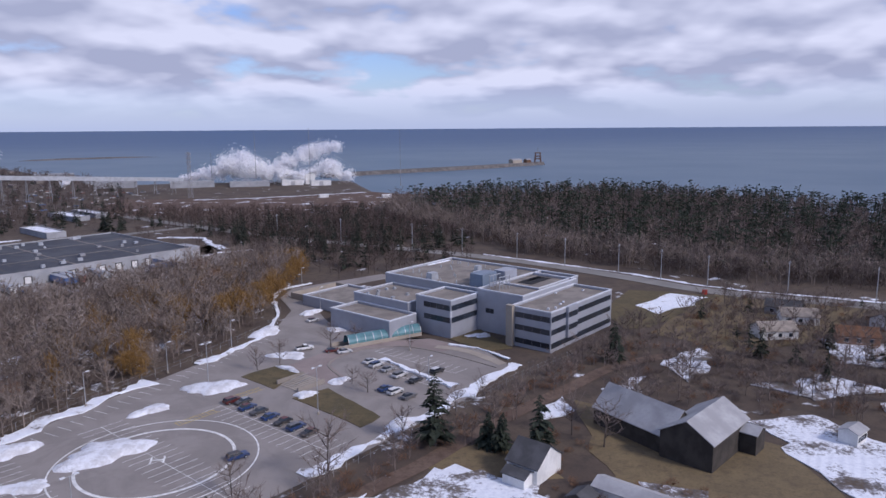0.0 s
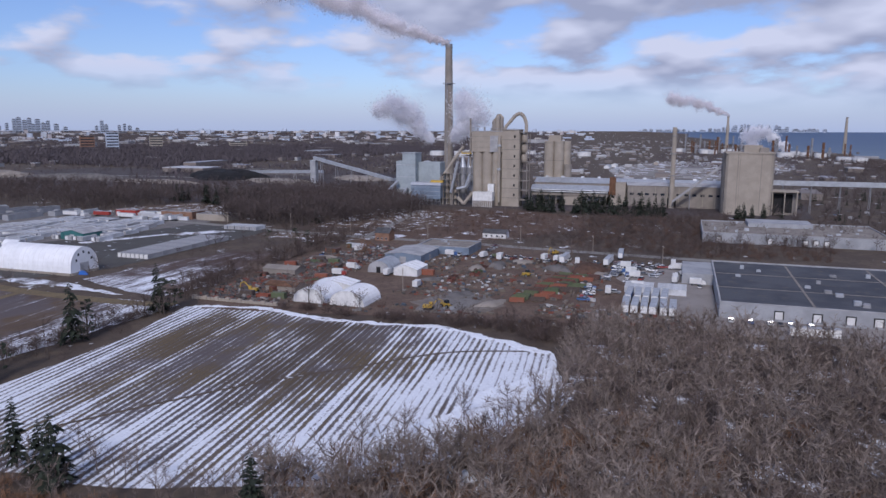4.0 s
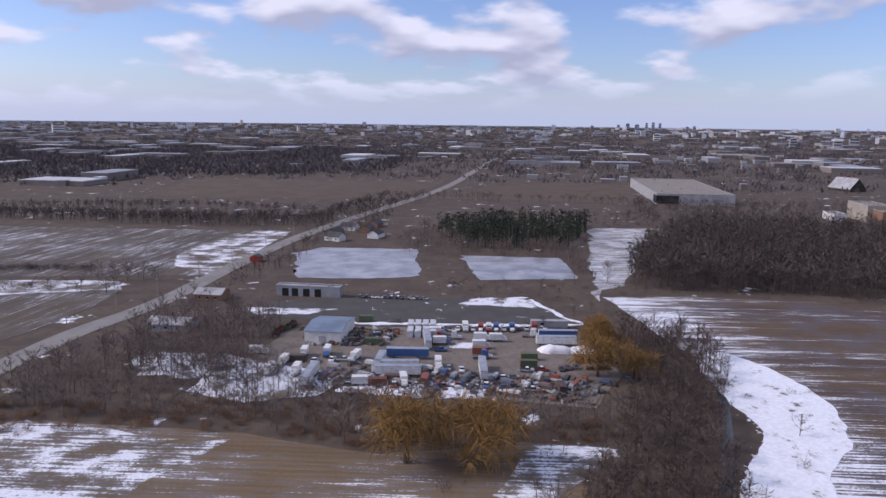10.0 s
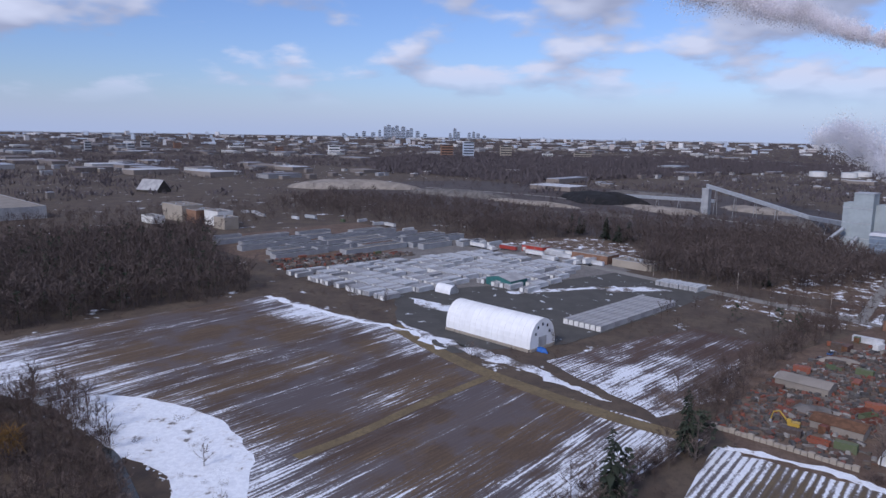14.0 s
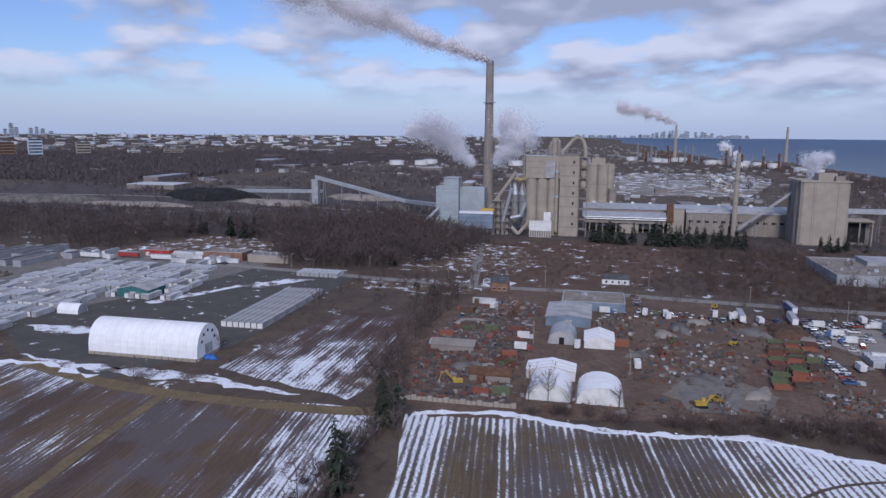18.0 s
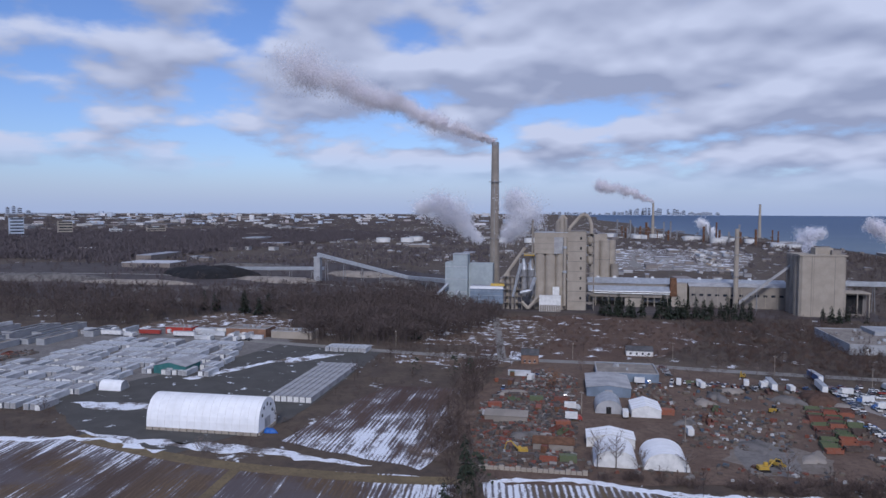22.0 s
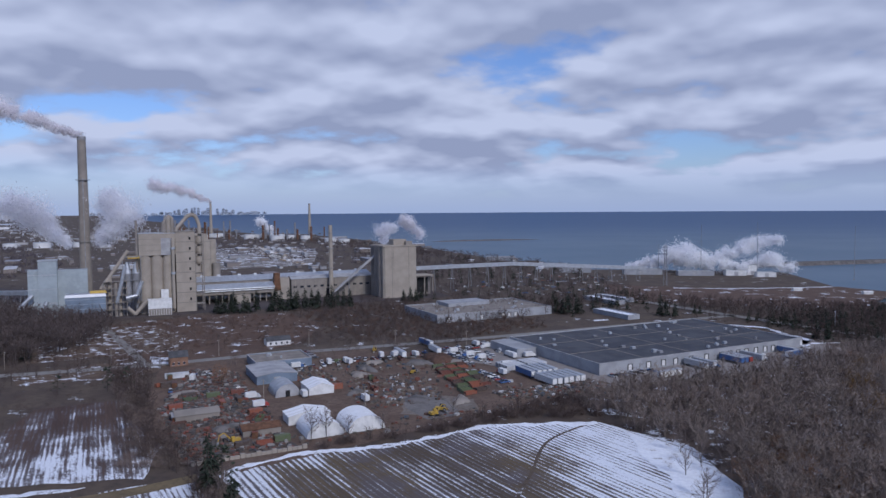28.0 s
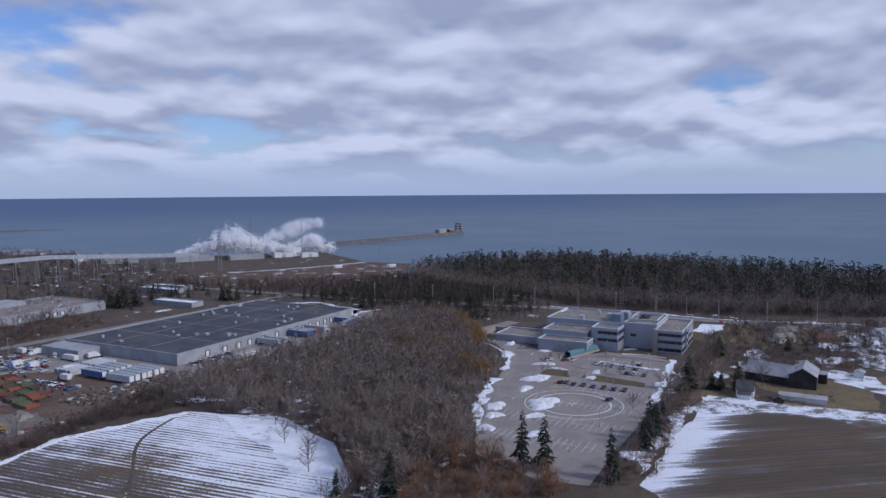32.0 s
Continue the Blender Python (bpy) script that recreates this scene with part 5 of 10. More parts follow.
FRONT = [(-60, 600), (-38, 515), (10, 440), (38, 390), (85, 345), (125, 312), (185, 290), (300, 250), (310, 285), (200, 325), (140, 352), (60, 428), (0, 520), (-30, 610)]
wood("forest_edge", FRONT, 6.0, THIN, (8, 14), M["pale_twigs"], "tangled bare trees at the forest's edge", 430)
wood("forest_brush", W_FOREST, 10, SHRUB_FAR, (6, 11), M["mid_twigs"], "undergrowth of the lakeside forest", 431, (), (0.8, 1.3))
wood("forest_brush", FRONT, 7, SHRUB_FAR, (4, 8), M["mid_twigs"], "brush at the forest's edge", 433)
wood("near_trees", [(-118, 92), (-150, 60), (-172, 78), (-168, 112), (-150, 150), (-112, 150)], 6.5, BARE_FULL, (9, 14), M["pale_twigs"], "tall bare trees at the end of the woods", 432, [FIELD1])

sheet("thin_snow", [(-264, -72), (-236, -66), (-220, -54), (-208, -34), (-214, -16), (-226, -10), (-240, -22), (-252, -32), (-264, -50)], 0.110, M["patchy"], "patchy snow between creek and fields", "snow", rag=(4, 1.6, 440))
sheet("thin_snow", [(-205, -34), (-200, -18), (-190, -14), (-172, -16), (-160, -24), (-162, -40), (-172, -44), (-186, -46)], 0.114, M["patchy"], "patchy snow round the creek pond", "snow", rag=(4, 1.4, 441))
sheet("thin_snow", [(-196, -54), (-178, -44), (-160, -52), (-150, -70), (-186, -76)], 0.118, M["patchy"], "patchy snow at the meadow's corner", "snow", rag=(4, 1.6, 442))
sheet("thin_snow", [uvp(-235, 462), uvp(-180, 452), uvp(-150, 478), uvp(-180, 500), uvp(-240, 490)], 0.122, M["snowy_weeds"], "thin snow beside the plant road", "ground", rag=(6, 2, 443))
sheet("thin_snow", [uvp(-235, 520), uvp(-150, 516), uvp(-140, 570), uvp(-160, 640), uvp(-235, 640)], 0.126, M["snowy_weeds"], "thin snow on the weedy field", "ground", rag=(8, 3, 444))
sheet("thin_snow", [(-60, -205), (-90, -200), (-130, -175), (-150, -168), (-120, -150), (-80, -160), (-40, -185)], 0.130, M["patchy"], "patchy snow over the meadow", "snow", rag=(5, 2, 445))

wood("lot_edge_trees", [(-124, 84), (-116, 84), (-104, 124), (-97, 152), (-88, 176), (-76, 203), (-66, 234), (-66, 262), (-72, 262), (-76, 232), (-90, 202), (-100, 176), (-110, 150), (-118, 112)], 4.6, THIN, (6, 11), M["pale_twigs"], "bare trees against the lot's fence", 450)
wood("lot_edge_brush", [(-124, 84), (-114, 84), (-102, 124), (-95, 152), (-86, 176), (-74, 203), (-64, 234), (-66, 262), (-76, 232), (-90, 202), (-100, 176), (-110, 150)], 4.2, SHRUB, (1.5, 3), M["twigs"], "brush against the lot's fence", 451)
wood("plain_trees", [uvp(-230, 510), uvp(-40, 495), uvp(-40, 640), uvp(-230, 660)], 16, THIN, (4, 8), M["twigs"], "scattered bare trees on the weedy field", 452)
for i, (poly, lab) in enumerate([
        ([(20, 118), (34, 130), (34, 172), (60, 160), (74, 146), (76, 124), (60, 104), (40, 108)], "tan trampled farmyard grass"),
        ([(-4, 138), (10, 150), (24, 146), (24, 132), (8, 128)], "tan grass round the cottage"),
        ([(76, 120), (98, 146), (110, 150), (108, 110), (90, 100)], "tan grass slope beside the barn"),
        ([(70, 232), (112, 288), (160, 262), (120, 222), (90, 210)], "olive grass among the gardens")]):
    sheet("farm_grass", poly, 0.09 + 0.004 * i, M["track"], lab, "grass", rag=(4, 1.5, 460 + i))
wood("garden_conifers", [(62, 226), (80, 200), (130, 190), (220, 240), (120, 284)], 21, SPRUCE_FAR, (5, 10), M["needles"], "small dark conifers among the gardens", 453, [LAWN_GAP])

wood("belt", [(-40, -790), (-180, -735), (-270, -690), (-345, -610), (-360, -622), (-280, -715), (-180, -765), (-40, -815)], 7, FARB, (6, 10), M["dark_twigs"], "second dark belt in the west", 470)
wood("road_belt", [(-312, -543), (-352, -590), (-420, -660), (-500, -725), (-470, -690), (-385, -610), (-330, -548)], 6, FARB, (8, 12), M["dark_twigs"], "trees along the far road", 471)
sheet("thin_snow", [(-293, -520), (-270, -535), (-230, -500), (-200, -470), (-185, -430), (-196, -388), (-240, -440)], 0.134, M["patchy"], "snow drifted along the western field", "snow", rag=(6, 2, 472))
sheet("thin_snow", [(-30, -440), (-90, -430), (-150, -395), (-150, -372), (-110, -385), (-30, -400)], 0.138, M["patchy"], "snow in the lower western field", "snow", rag=(6, 2, 473))

MID = [(-760, -480), (-520, -480), (-300, -300), (-190, -230), (-180, -60), (-240, 170), (-180, 280), (-130, 380), (-140, 460), (-300, 560), (-560, 560), (-640, 300), (-700, 120), (-760, -60)]
SOLID = [FIELD1, FIELD2, FIELD3, YARD, [(-400, -34), (-437, -60), (-500, -70), (-560, -120), (-720, -80), (-690, 30), (-600, 75), (-552, 112), (-535, 112), (-440, 36)], [(-178, -240), (-205, -266), (-305, -200), (-284, -150), (-226, -160)],
         [(-205, -312), (-246, -300), (-322, -252), (-308, -208), (-190, -290)], [(-262, -428), (-289, -440), (-342, -402), (-302, -327), (-238, -355)], [(-357, -369), (-410, -330), (-378, -276), (-325, -302)],
         [uvp(-270, 660), uvp(130, 640), uvp(130, 900), uvp(-270, 900)], [uvp(-20, 325), uvp(215, 325), uvp(215, 445), uvp(-20, 445)], [uvp(60, 440), uvp(215, 440), uvp(215, 560), uvp(60, 560)],
         [(-768, -74), (-646, 32), (-544, 122), (-446, 224), (-400, 270), (-336, 338), (-256, 428), (-244, 412), (-322, 322), (-390, 254), (-436, 210), (-532, 108), (-634, 18), (-752, -86)], [uvp(-700, 330), uvp(-320, 330), uvp(-320, 540), uvp(-820, 540)],
         [(-440, -62), (-405, -46), (-320, 52), (-334, 56), (-412, -30)], [(-520, -421), (-565, -398), (-397, -255), (-350, -232)]]
wood("midland_brush", MID, 11.5, SHRUB_FAR, (1.6, 4.6), M["mid_twigs"], "low brush over the rough land", 480, SOLID)
wood("midland_trees", MID, 25, THIN, (4, 9), M["mid_twigs"], "scattered bare trees over the rough land", 481, SOLID)

wood("pond_brush", [(-196, -8), (-190, 6), (-168, 36), (-152, 58), (-124, 44), (-140, -6), (-165, -26)], 3.4, SHRUB, (2, 4), M["red_twigs"], "tawny brush between pond and field", 490, [FIELD1])
wood("pond_trees", [(-196, -8), (-190, 6), (-168, 36), (-152, 58), (-124, 44), (-140, -6), (-165, -26)], 7, THIN, (5, 9), M["twigs"], "bare trees between pond and field", 491, [FIELD1])
strip("grass_strip", [(-376, -13), (-342, -37), (-318, -52), (-300, -66)], 4.0, 0.17, M["track"], "grassy strip across the ploughed field", "track")

wood("warehouse_trees", [(-95, 374), (-62, 335), (-52, 318), (-20, 330), (20, 368), (-40, 392), (-120, 440), (-150, 410)], 7, THIN, (6, 11), M["mid_twigs"], "bare trees behind the warehouse yard", 493)
wood("warehouse_conifers", [(-95, 374), (-62, 335), (-40, 345), (10, 368), (-40, 392), (-110, 430)], 13, SPRUCE_FAR, (8, 14), M["needles"], "dark conifers behind the offices", 494)
wood("workshop_trees", [uvp(20, 470), uvp(40, 520), uvp(40, 610), uvp(160, 610), uvp(230, 640), uvp(240, 560), uvp(160, 545), uvp(160, 525), uvp(60, 525), uvp(60, 465)], 8, THIN, (5, 10), M["mid_twigs"], "bare trees round the low workshop", 495, [[uvp(40, 533), uvp(152, 533), uvp(152, 602), uvp(40, 602)]])
wood("workshop_conifers", [uvp(160, 520), uvp(300, 500), uvp(300, 620), uvp(170, 620)], 17, SPRUCE_FAR, (8, 14), M["needles"], "dark conifers near the workshop", 496)

wood("creek_bank_trees", [(-157, -50), (-186, -77), (-198, -70), (-178, -49), (-164, -40)], 5.0, STOUT, (6, 10), M["twigs"], "bare trees on the creek bank", 38)
wood("creek_bank_brush", [(-150, -52), (-186, -80), (-206, -72), (-180, -50), (-164, -40)], 4.0, SHRUB, (1.5, 3.2), M["red_twigs"], "tawny brush on the creek bank", 39)
LOT_END = [(-150, 58), (-126, 86), (-112, 98), (-104, 84), (-90, 62), (-112, 40), (-140, 44)]
wood("lot_end_brush", LOT_END, 3.8, SHRUB, (2, 4), M["red_twigs"], "russet brush at the lot's end", 497)
wood("lot_end_trees", LOT_END, 8, ROUND_ALL, (7, 10), M["red_twigs"], "russet crowns at the lot's end", 499, (), (0.9, 1.2))
wood("lot_end_trees", LOT_END, 9, THIN, (5, 9), M["pale_twigs"], "bare trees at the lot's end", 500)

# ---- snow lying round the farm, lanes and field edges ----
strip("farm_lane", [(-66, 66), (-40, 95), (-14, 126), (-3, 138), (9, 154), (17, 163), (34, 181), (50, 198), (68, 208)], 4.2, 0.17, M["mud"], "rutted muddy farm lane", "lane")
for i, (poly, lab) in enumerate([
        ([(73, 160), (90, 164), (97, 147), (90, 132), (80, 122), (75, 134), (74, 149)], "snow over the farmyard slope"),
        ([(65, 200), (79, 216), (82, 206), (76, 193), (66, 184)], "snow round the garden drive"),
        ([(121, 225), (141, 219), (150, 205), (128, 196), (116, 202)], "snow in a garden"),
        ([(-16, 124), (-2, 131), (9, 134.5), (19, 130), (22, 120), (4, 112), (-10, 114)], "snow beside the farm lane"),
        ([(26, 169), (33, 174), (32, 163), (25, 160)], "snow among the trees"),
        ([(1, 135), (30, 118), (57, 99), (50, 92), (24, 108), (-4, 126)], "snow along the field edge"),
        ([(-66, 64), (-48, 84), (-30, 104), (-12, 124), (-22, 122), (-44, 98), (-62, 78)], "snow along the farm lane"),
        ([(160, 240), (188, 236), (160, 200), (112, 156), (108, 166), (140, 205)], "snow over open gardens"),
        ([(84, 182), (108, 190), (116, 180), (96, 170)], "snow in the orchard"),
        ([(44, 180), (56, 190), (54, 178), (46, 170)], "snow patch by the barn"),
        ([(40, 130), (52, 128), (50, 120), (40, 122)], "snow patch by the farm shed"),
        ([(-447, -63), (-424, -40), (-398, -6), (-375, 12), (-354, 28), (-360, 20), (-395, -14), (-425, -48)], "snow along the grassy track"),
        ([(-324, -257), (-318, -234), (-300, -250), (-288, -262), (-300, -268)], "broken snow on the dark lot"),
        ([(-191, -306), (-204, -300), (-230, -282), (-215, -280), (-196, -292)], "snow between the lots"),
        ([(-140, -262), (-170, -240), (-180, -222), (-160, -215), (-135, -236)], "snow beneath the roadside trees"),
        ([(-470, 178), (-480, 172), (-500, 188), (-476, 196)], "snow beside the lane"),
        ([(-164, -232), (-186, -216), (-198, -200), (-184, -186), (-160, -192), (-146, -212)], "snow beneath the trees of the truck yard"),
        ([(-198, -196), (-222, -178), (-242, -160), (-232, -154), (-206, -172), (-190, -186)], "snow among the parked wrecks"),
        ([(-252, -212), (-262, -204), (-258, -198), (-246, -206)], "snow beside the parked trucks"),
        ([uvp(-300, 452), uvp(-283, 476), uvp(-270, 476), uvp(-296, 440)], "snow streak on the dark yard"),
        ([uvp(-335, 400), uvp(-300, 460), uvp(-296, 458), uvp(-330, 396)], "snow streak on the dark yard"),
        ([uvp(-360, 346), uvp(-330, 352), uvp(-318, 346), uvp(-340, 338)], "snow at the yard's corner")]):
    sheet("snow_patch", poly, 0.22 + 0.004 * i, M["farm_snow"], lab + " in winter", "snow", rag=(3.5, 2.2, 200 + i), thick=0.2)
wood("farm_brush", [(62, 226), (46, 186), (40, 168), (72, 168), (74, 150), (90, 168), (120, 160), (160, 190), (220, 240), (118, 284)], 4.6, SHRUB, (1.5, 3.4), M["twigs"], "tangled brush round the farm", 40, [LAWN_GAP, [(73, 160), (90, 164), (97, 147), (80, 122)], [(121, 225), (141, 219), (150, 205), (116, 202)]])
wood("farm_brush", [(26, 160), (40, 170), (62, 165), (72, 150), (60, 128), (48, 116), (24, 118), (20, 140)], 4.2, SHRUB, (1.2, 2.6), M["red_twigs"], "russet brush round the barn", 41, [[(33, 172), (70, 152), (68, 128), (34, 132)]])
wood("lane_brush", [(-60, 62), (-80, 56), (-60, 84), (-30, 118), (2, 158), (30, 192), (60, 226), (66, 220), (30, 180), (4, 148), (-30, 108)], 3.6, SHRUB, (1.5, 3.2), M["red_twigs"], "russet brush along the fence", 42)

# ---- shared pieces of buildings ----
def uv(u, v, z=0.0, turn=0.0):
    """A pose by the two main directions; x of the thing runs along U."""
    p = U * u + V * v
    return pose(p.x, p.y, z, 0, 0, GRID + turn)


def shell(par, x0, x1, y0, y1, z1, wall, roof, cope=None, z0=0.0, names=("wall", "roof", "coping"), rim=0.6):
    """Four walls, a roof set a little below their top, and a coping round it."""
    t = 0.4
    for a in ((x0, x1, y0, y0 + t), (x0, x1, y1 - t, y1), (x0, x0 + t, y0 + t, y1 - t), (x1 - t, x1, y0 + t, y1 - t)):
        part(names[0], Geo().box(*a, z0, z1), M[wall], par)
    part(names[1], Geo().box(x0 + t, x1 - t, y0 + t, y1 - t, z1 - rim - 0.3, z1 - rim), M[roof], par)
    if cope:
        c, o = Geo(), 0.12
        c.box(x0 - o, x1 + o, y0 - o, y0 + t + o, z1, z1 + 0.35), c.box(x0 - o, x1 + o, y1 - t - o, y1 + o, z1, z1 + 0.35)
        c.box(x0 - o, x0 + t + o, y0 + t + o, y1 - t - o, z1, z1 + 0.35), c.box(x1 - t - o, x1 + o, y0 + t + o, y1 - t - o, z1, z1 + 0.35)
        part(names[2], c, M[cope], par)


def panes(par, face, at, a0, a1, z0, z1, n, mat="glass", gap=0.12, depth=0.08, name="window_pane"):
    """A band of n panes on the wall x = at or y = at, from a0 to a1."""
    w = (a1 - a0) / n
    for i in range(n):
        b0, b1 = a0 + i * w + gap / 2, a0 + (i + 1) * w - gap / 2
        g = Geo().box(at - depth, at + 0.02, b0, b1, z0, z1) if face == "x" else Geo().box(b0, b1, at - depth, at + 0.02, z0, z1)
        part(name, g, M[mat], par)


def mound(name, x, y, rx, ry, h, turn, seed, mat="snow_heap", label="white mound of ploughed snow on the asphalt", category="snow pile", z=0.15):
    rng, n, g = random.Random(seed), 26, Geo()
    c, s = math.cos(radians(turn)), math.sin(radians(turn))
    lob = [1 + 0.20 * math.sin(2 * i * 6.283 / n + seed) + 0.20 * math.sin(3 * i * 6.283 / n + seed * 2.3) + 0.10 * math.sin(7 * i * 6.283 / n + seed) + rng.uniform(-.10, .10) for i in range(n)]
    rings = ((1.0, 0.0), (0.92, 0.35), (0.7, 0.75), (0.4, 0.95))
    for k, zz in rings:
        for i in range(n):
            a = 6.283 * i / n
            px, py = rx * k * lob[i] * math.cos(a), ry * k * lob[i] * math.sin(a)
            g.v.append((px * c - py * s, px * s + py * c, h * zz * (1 + (rng.uniform(-.15, .15) if zz else 0))))
    g.v.append((0, 0, h))
    for k in range(len(rings) - 1):
        for i in range(n):
            a, b = k * n + i, k * n + (i + 1) % n
            g.f.append((a, b, b + n, a + n))
    o = (len(rings) - 1) * n
    g.f += [(o + i, o + (i + 1) % n, o + n) for i in range(n)]
    me = g.mesh(name, M[mat])
    for p in me.polygons:
        p.use_smooth = True
    return whole(name, me, None, label, category, "", "", pose(x, y, z))


# ---- campus: lot, lawns, markings ----
LOT = [(-113, 93), (-106, 122), (-96, 148), (-88, 168), (-72, 200), (-58, 233), (-58, 262), (-67, 282), (-66, 300), (-52, 312), (-30, 330), (-24, 322), (-48, 300), (-54, 282), (-48, 262),
       (-43, 250), (-38, 240), (-16, 224), (-4, 226), (14, 212), (20, 198), (11, 180), (0, 164), (-16, 143), (-29, 127), (-58, 93), (-86, 60), (-100, 68)]
sheet("parking_lot", LOT, 0.16, M["lot"], "worn grey asphalt parking lot", "parking lot", rag=(9, 0.3, 40))
sheet("plaza", [(-45, 199), (-39, 193), (-31, 184), (-27, 190), (-33, 200), (-31, 207), (-25, 214), (-12, 217), (0, 212), (6, 216), (-4, 225), (-17, 223), (-36, 212)], 0.2, M["plaza"], "brown paved plaza before the entrance", "pavement")
strip("kerb", [(-27, 188), (-33, 199), (-31, 207), (-25, 214), (-12, 217), (2, 209), (16, 197)], 0.5, 0.34, M["concrete_dark"], "dark curved kerb of the upper lot", "kerb", 0.2)
for i, poly in enumerate([[(-56, 190), (-47, 200), (-40, 194), (-44, 180)], [(-38, 174), (-30, 181), (-14, 162), (-18, 156)]]):
    sheet("lawn", poly, 0.3, M["grass"], "worn winter lawn edged by kerbs", "lawn", rag=(3, 0.4, 41 + i), thick=0.2)
sheet("lawn_building", [(2, 225), (13, 236), (22, 215), (14, 212)], 0.25, M["grass"], "green-brown lawn beside the building", "lawn", rag=(4, 0.4, 43), thick=0.15)
sheet("lawn_far", LAWN_GAP, 0.22, M["grass"], "olive lawn behind the offices", "lawn", rag=(5, 0.6, 44))
sheet("snow_lawn", [(94, 288), (107, 281), (80, 254), (75, 267), (84, 280)], 0.27, M["snow"], "snow on the lawn behind the offices", "snow", rag=(4, 1.5, 45), thick=0.15)
strip("walk", [(-2, 217), (8, 212), (18, 200)], 3.2, 0.24, M["concrete"], "pale concrete walk beside the lawn", "walkway")
strip("hedge_snow", [(2, 219), (12, 214), (20, 204)], 1.2, 0.5, M["snow"], "snow along the clipped hedge", "snow", 0.3)
strip("snow_edge", [(-106, 120), (-97, 150), (-89, 168), (-80, 186)], 4.6, 0.5, M["snow"], "snow ridge along the lot's edge", "snow", 0.4)
strip("snow_edge", [(-72, 200), (-66, 212), (-60, 228)], 2.6, 0.5, M["snow"], "snow ridge along the lot's edge", "snow", 0.4)
strip("snow_edge", [(-60, 236), (-62, 258), (-70, 280), (-69, 298), (-60, 310)], 2.0, 0.45, M["snow"], "snow ridge along the drive", "snow", 0.4)
strip("snow_bank", [(-27, 133), (-14, 149), (2, 170), (12, 186), (22, 200)], 4.0, 0.4, M["snow"], "snow along the fence", "snow", 0.3)
for i, (x, y, rx, ry, h, t) in enumerate([(-71, 143, 9, 5.5, 1.5, 25), (-71, 166, 4.5, 2.6, 0.9, 40), (-61, 181, 6.5, 5, 1.3, 20), (-92, 143, 5, 4, 1.4, 60), (-96, 132, 4, 3, 1.2, 50), (-103, 118, 4, 3, 1.1, 60),
                                           (-47, 208, 6, 3, 0.9, -20), (-60, 233, 6, 4, 1.6, 60), (-50, 258, 4, 2.5, 1.2, 50), (-45, 268, 3, 5, 1.0, 30), (12, 229, 4.5, 2.6, 0.4, 30), (-35, 176, 3.4, 2, 0.9, 40), (-9, 158, 3.6, 2.6, 1.0, 30),
                                           (-28, 186, 3, 2, 0.9, 30), (-44, 196, 4, 1.6, 0.8, -40), (-80, 128, 4.5, 3, 0.8, 20), (-85, 108, 5, 3.2, 0.9, 50), (-62, 80, 5, 3, 0.9, 45), (-37, 236, 4, 2, 0.8, -35)]):
    mound("snow_mound", x, y, rx, ry, h, t, 50 + i)
strip("snow_island", [(-18, 204), (-10, 196), (-2, 187), (4, 182)], 2.6, 0.7, M["snow"], "snow ridge on the parking island", "snow", 0.5)

lines = Geo()


def stroke(a, b, w=0.13):
    a, b = Vector((*a, 0)), Vector((*b, 0))
    d = (b - a).normalized()
    s = Vector((-d.y, d.x, 0)) * w / 2
    lines.add([(a + s).to_tuple()[:2] + (0.18,), (a - s).to_tuple()[:2] + (0.18,), (b - s).to_tuple()[:2] + (0.18,), (b + s).to_tuple()[:2] + (0.18,)], [(0, 1, 2, 3)])


def bays(u, v0, v1, both=True, width=2.65):
    stroke(uvp(u, v0), uvp(u, v1))
    k = v0
    while k <= v1 + 0.01:
        stroke(uvp(u - (5.4 if both else 0), k), uvp(u + 5.4, k))
        k += width


bays(97, 109, 150), bays(72, 109, 160), bays(47, 108, 158), bays(24, 112, 150)
for i in range(34):
    a = Vector((-104.5, 122, 0)).lerp(Vector((-60, 230, 0)), i / 34)
    d = Vector((0.90, -0.43, 0))
    stroke((a.x + d.x * 1.2, a.y + d.y * 1.2), (a.x + d.x * 6, a.y + d.y * 6))
bays(140.5, 118, 139, False), bays(152, 118, 150, False)
whole("parking_lines", lines, M["paint"], "white painted parking bay lines", "road marking", "", "stuff")
for name, r, w in (("landing_circle_inner", 15.6, 0.7), ("landing_circle_outer", 20.6, 0.35)):
    g = Geo()
    for i in range(96):
        a, b = 6.2832 * i / 96, 6.2832 * (i + 1) / 96
        n = len(g.v)
        for q in (a, b):
            for rr in (r - w / 2, r + w / 2):
                g.v.append((rr * math.cos(q), rr * math.sin(q), 0.19))
        g.f.append((n, n + 1, n + 3, n + 2))
    whole(name, g, M["paint"], "white painted circle of the helicopter landing pad", "road marking", "", "structure", pose(-58.6, 139.6, 0))
hm = Geo()
hm.box(-1.5, -1.1, -1.6, 1.6, 0.18, 0.2), hm.box(1.1, 1.5, -1.6, 1.6, 0.18, 0.2), hm.box(-1.1, 1.1, -0.22, 0.22, 0.18, 0.2)
whole("landing_letter", hm, M["paint"], "white painted H of the landing pad", "road marking", "", "structure", pose(-58.6, 139.8, 0, 0, 0, 15))
hatch = Geo()
for i in range(12):
    hatch.box(i * 0.9, i * 0.9 + 0.12, 0, 2.2, 0.18, 0.2)
hatch.box(0, 10.8, 0, 0.12, 0.18, 0.2), hatch.box(0, 10.8, 2.1, 2.22, 0.18, 0.2)
whole("hatching", hatch, M["yellow_paint"], "yellow hatched no-parking strip", "road marking", "", "structure", uv(84, 146))
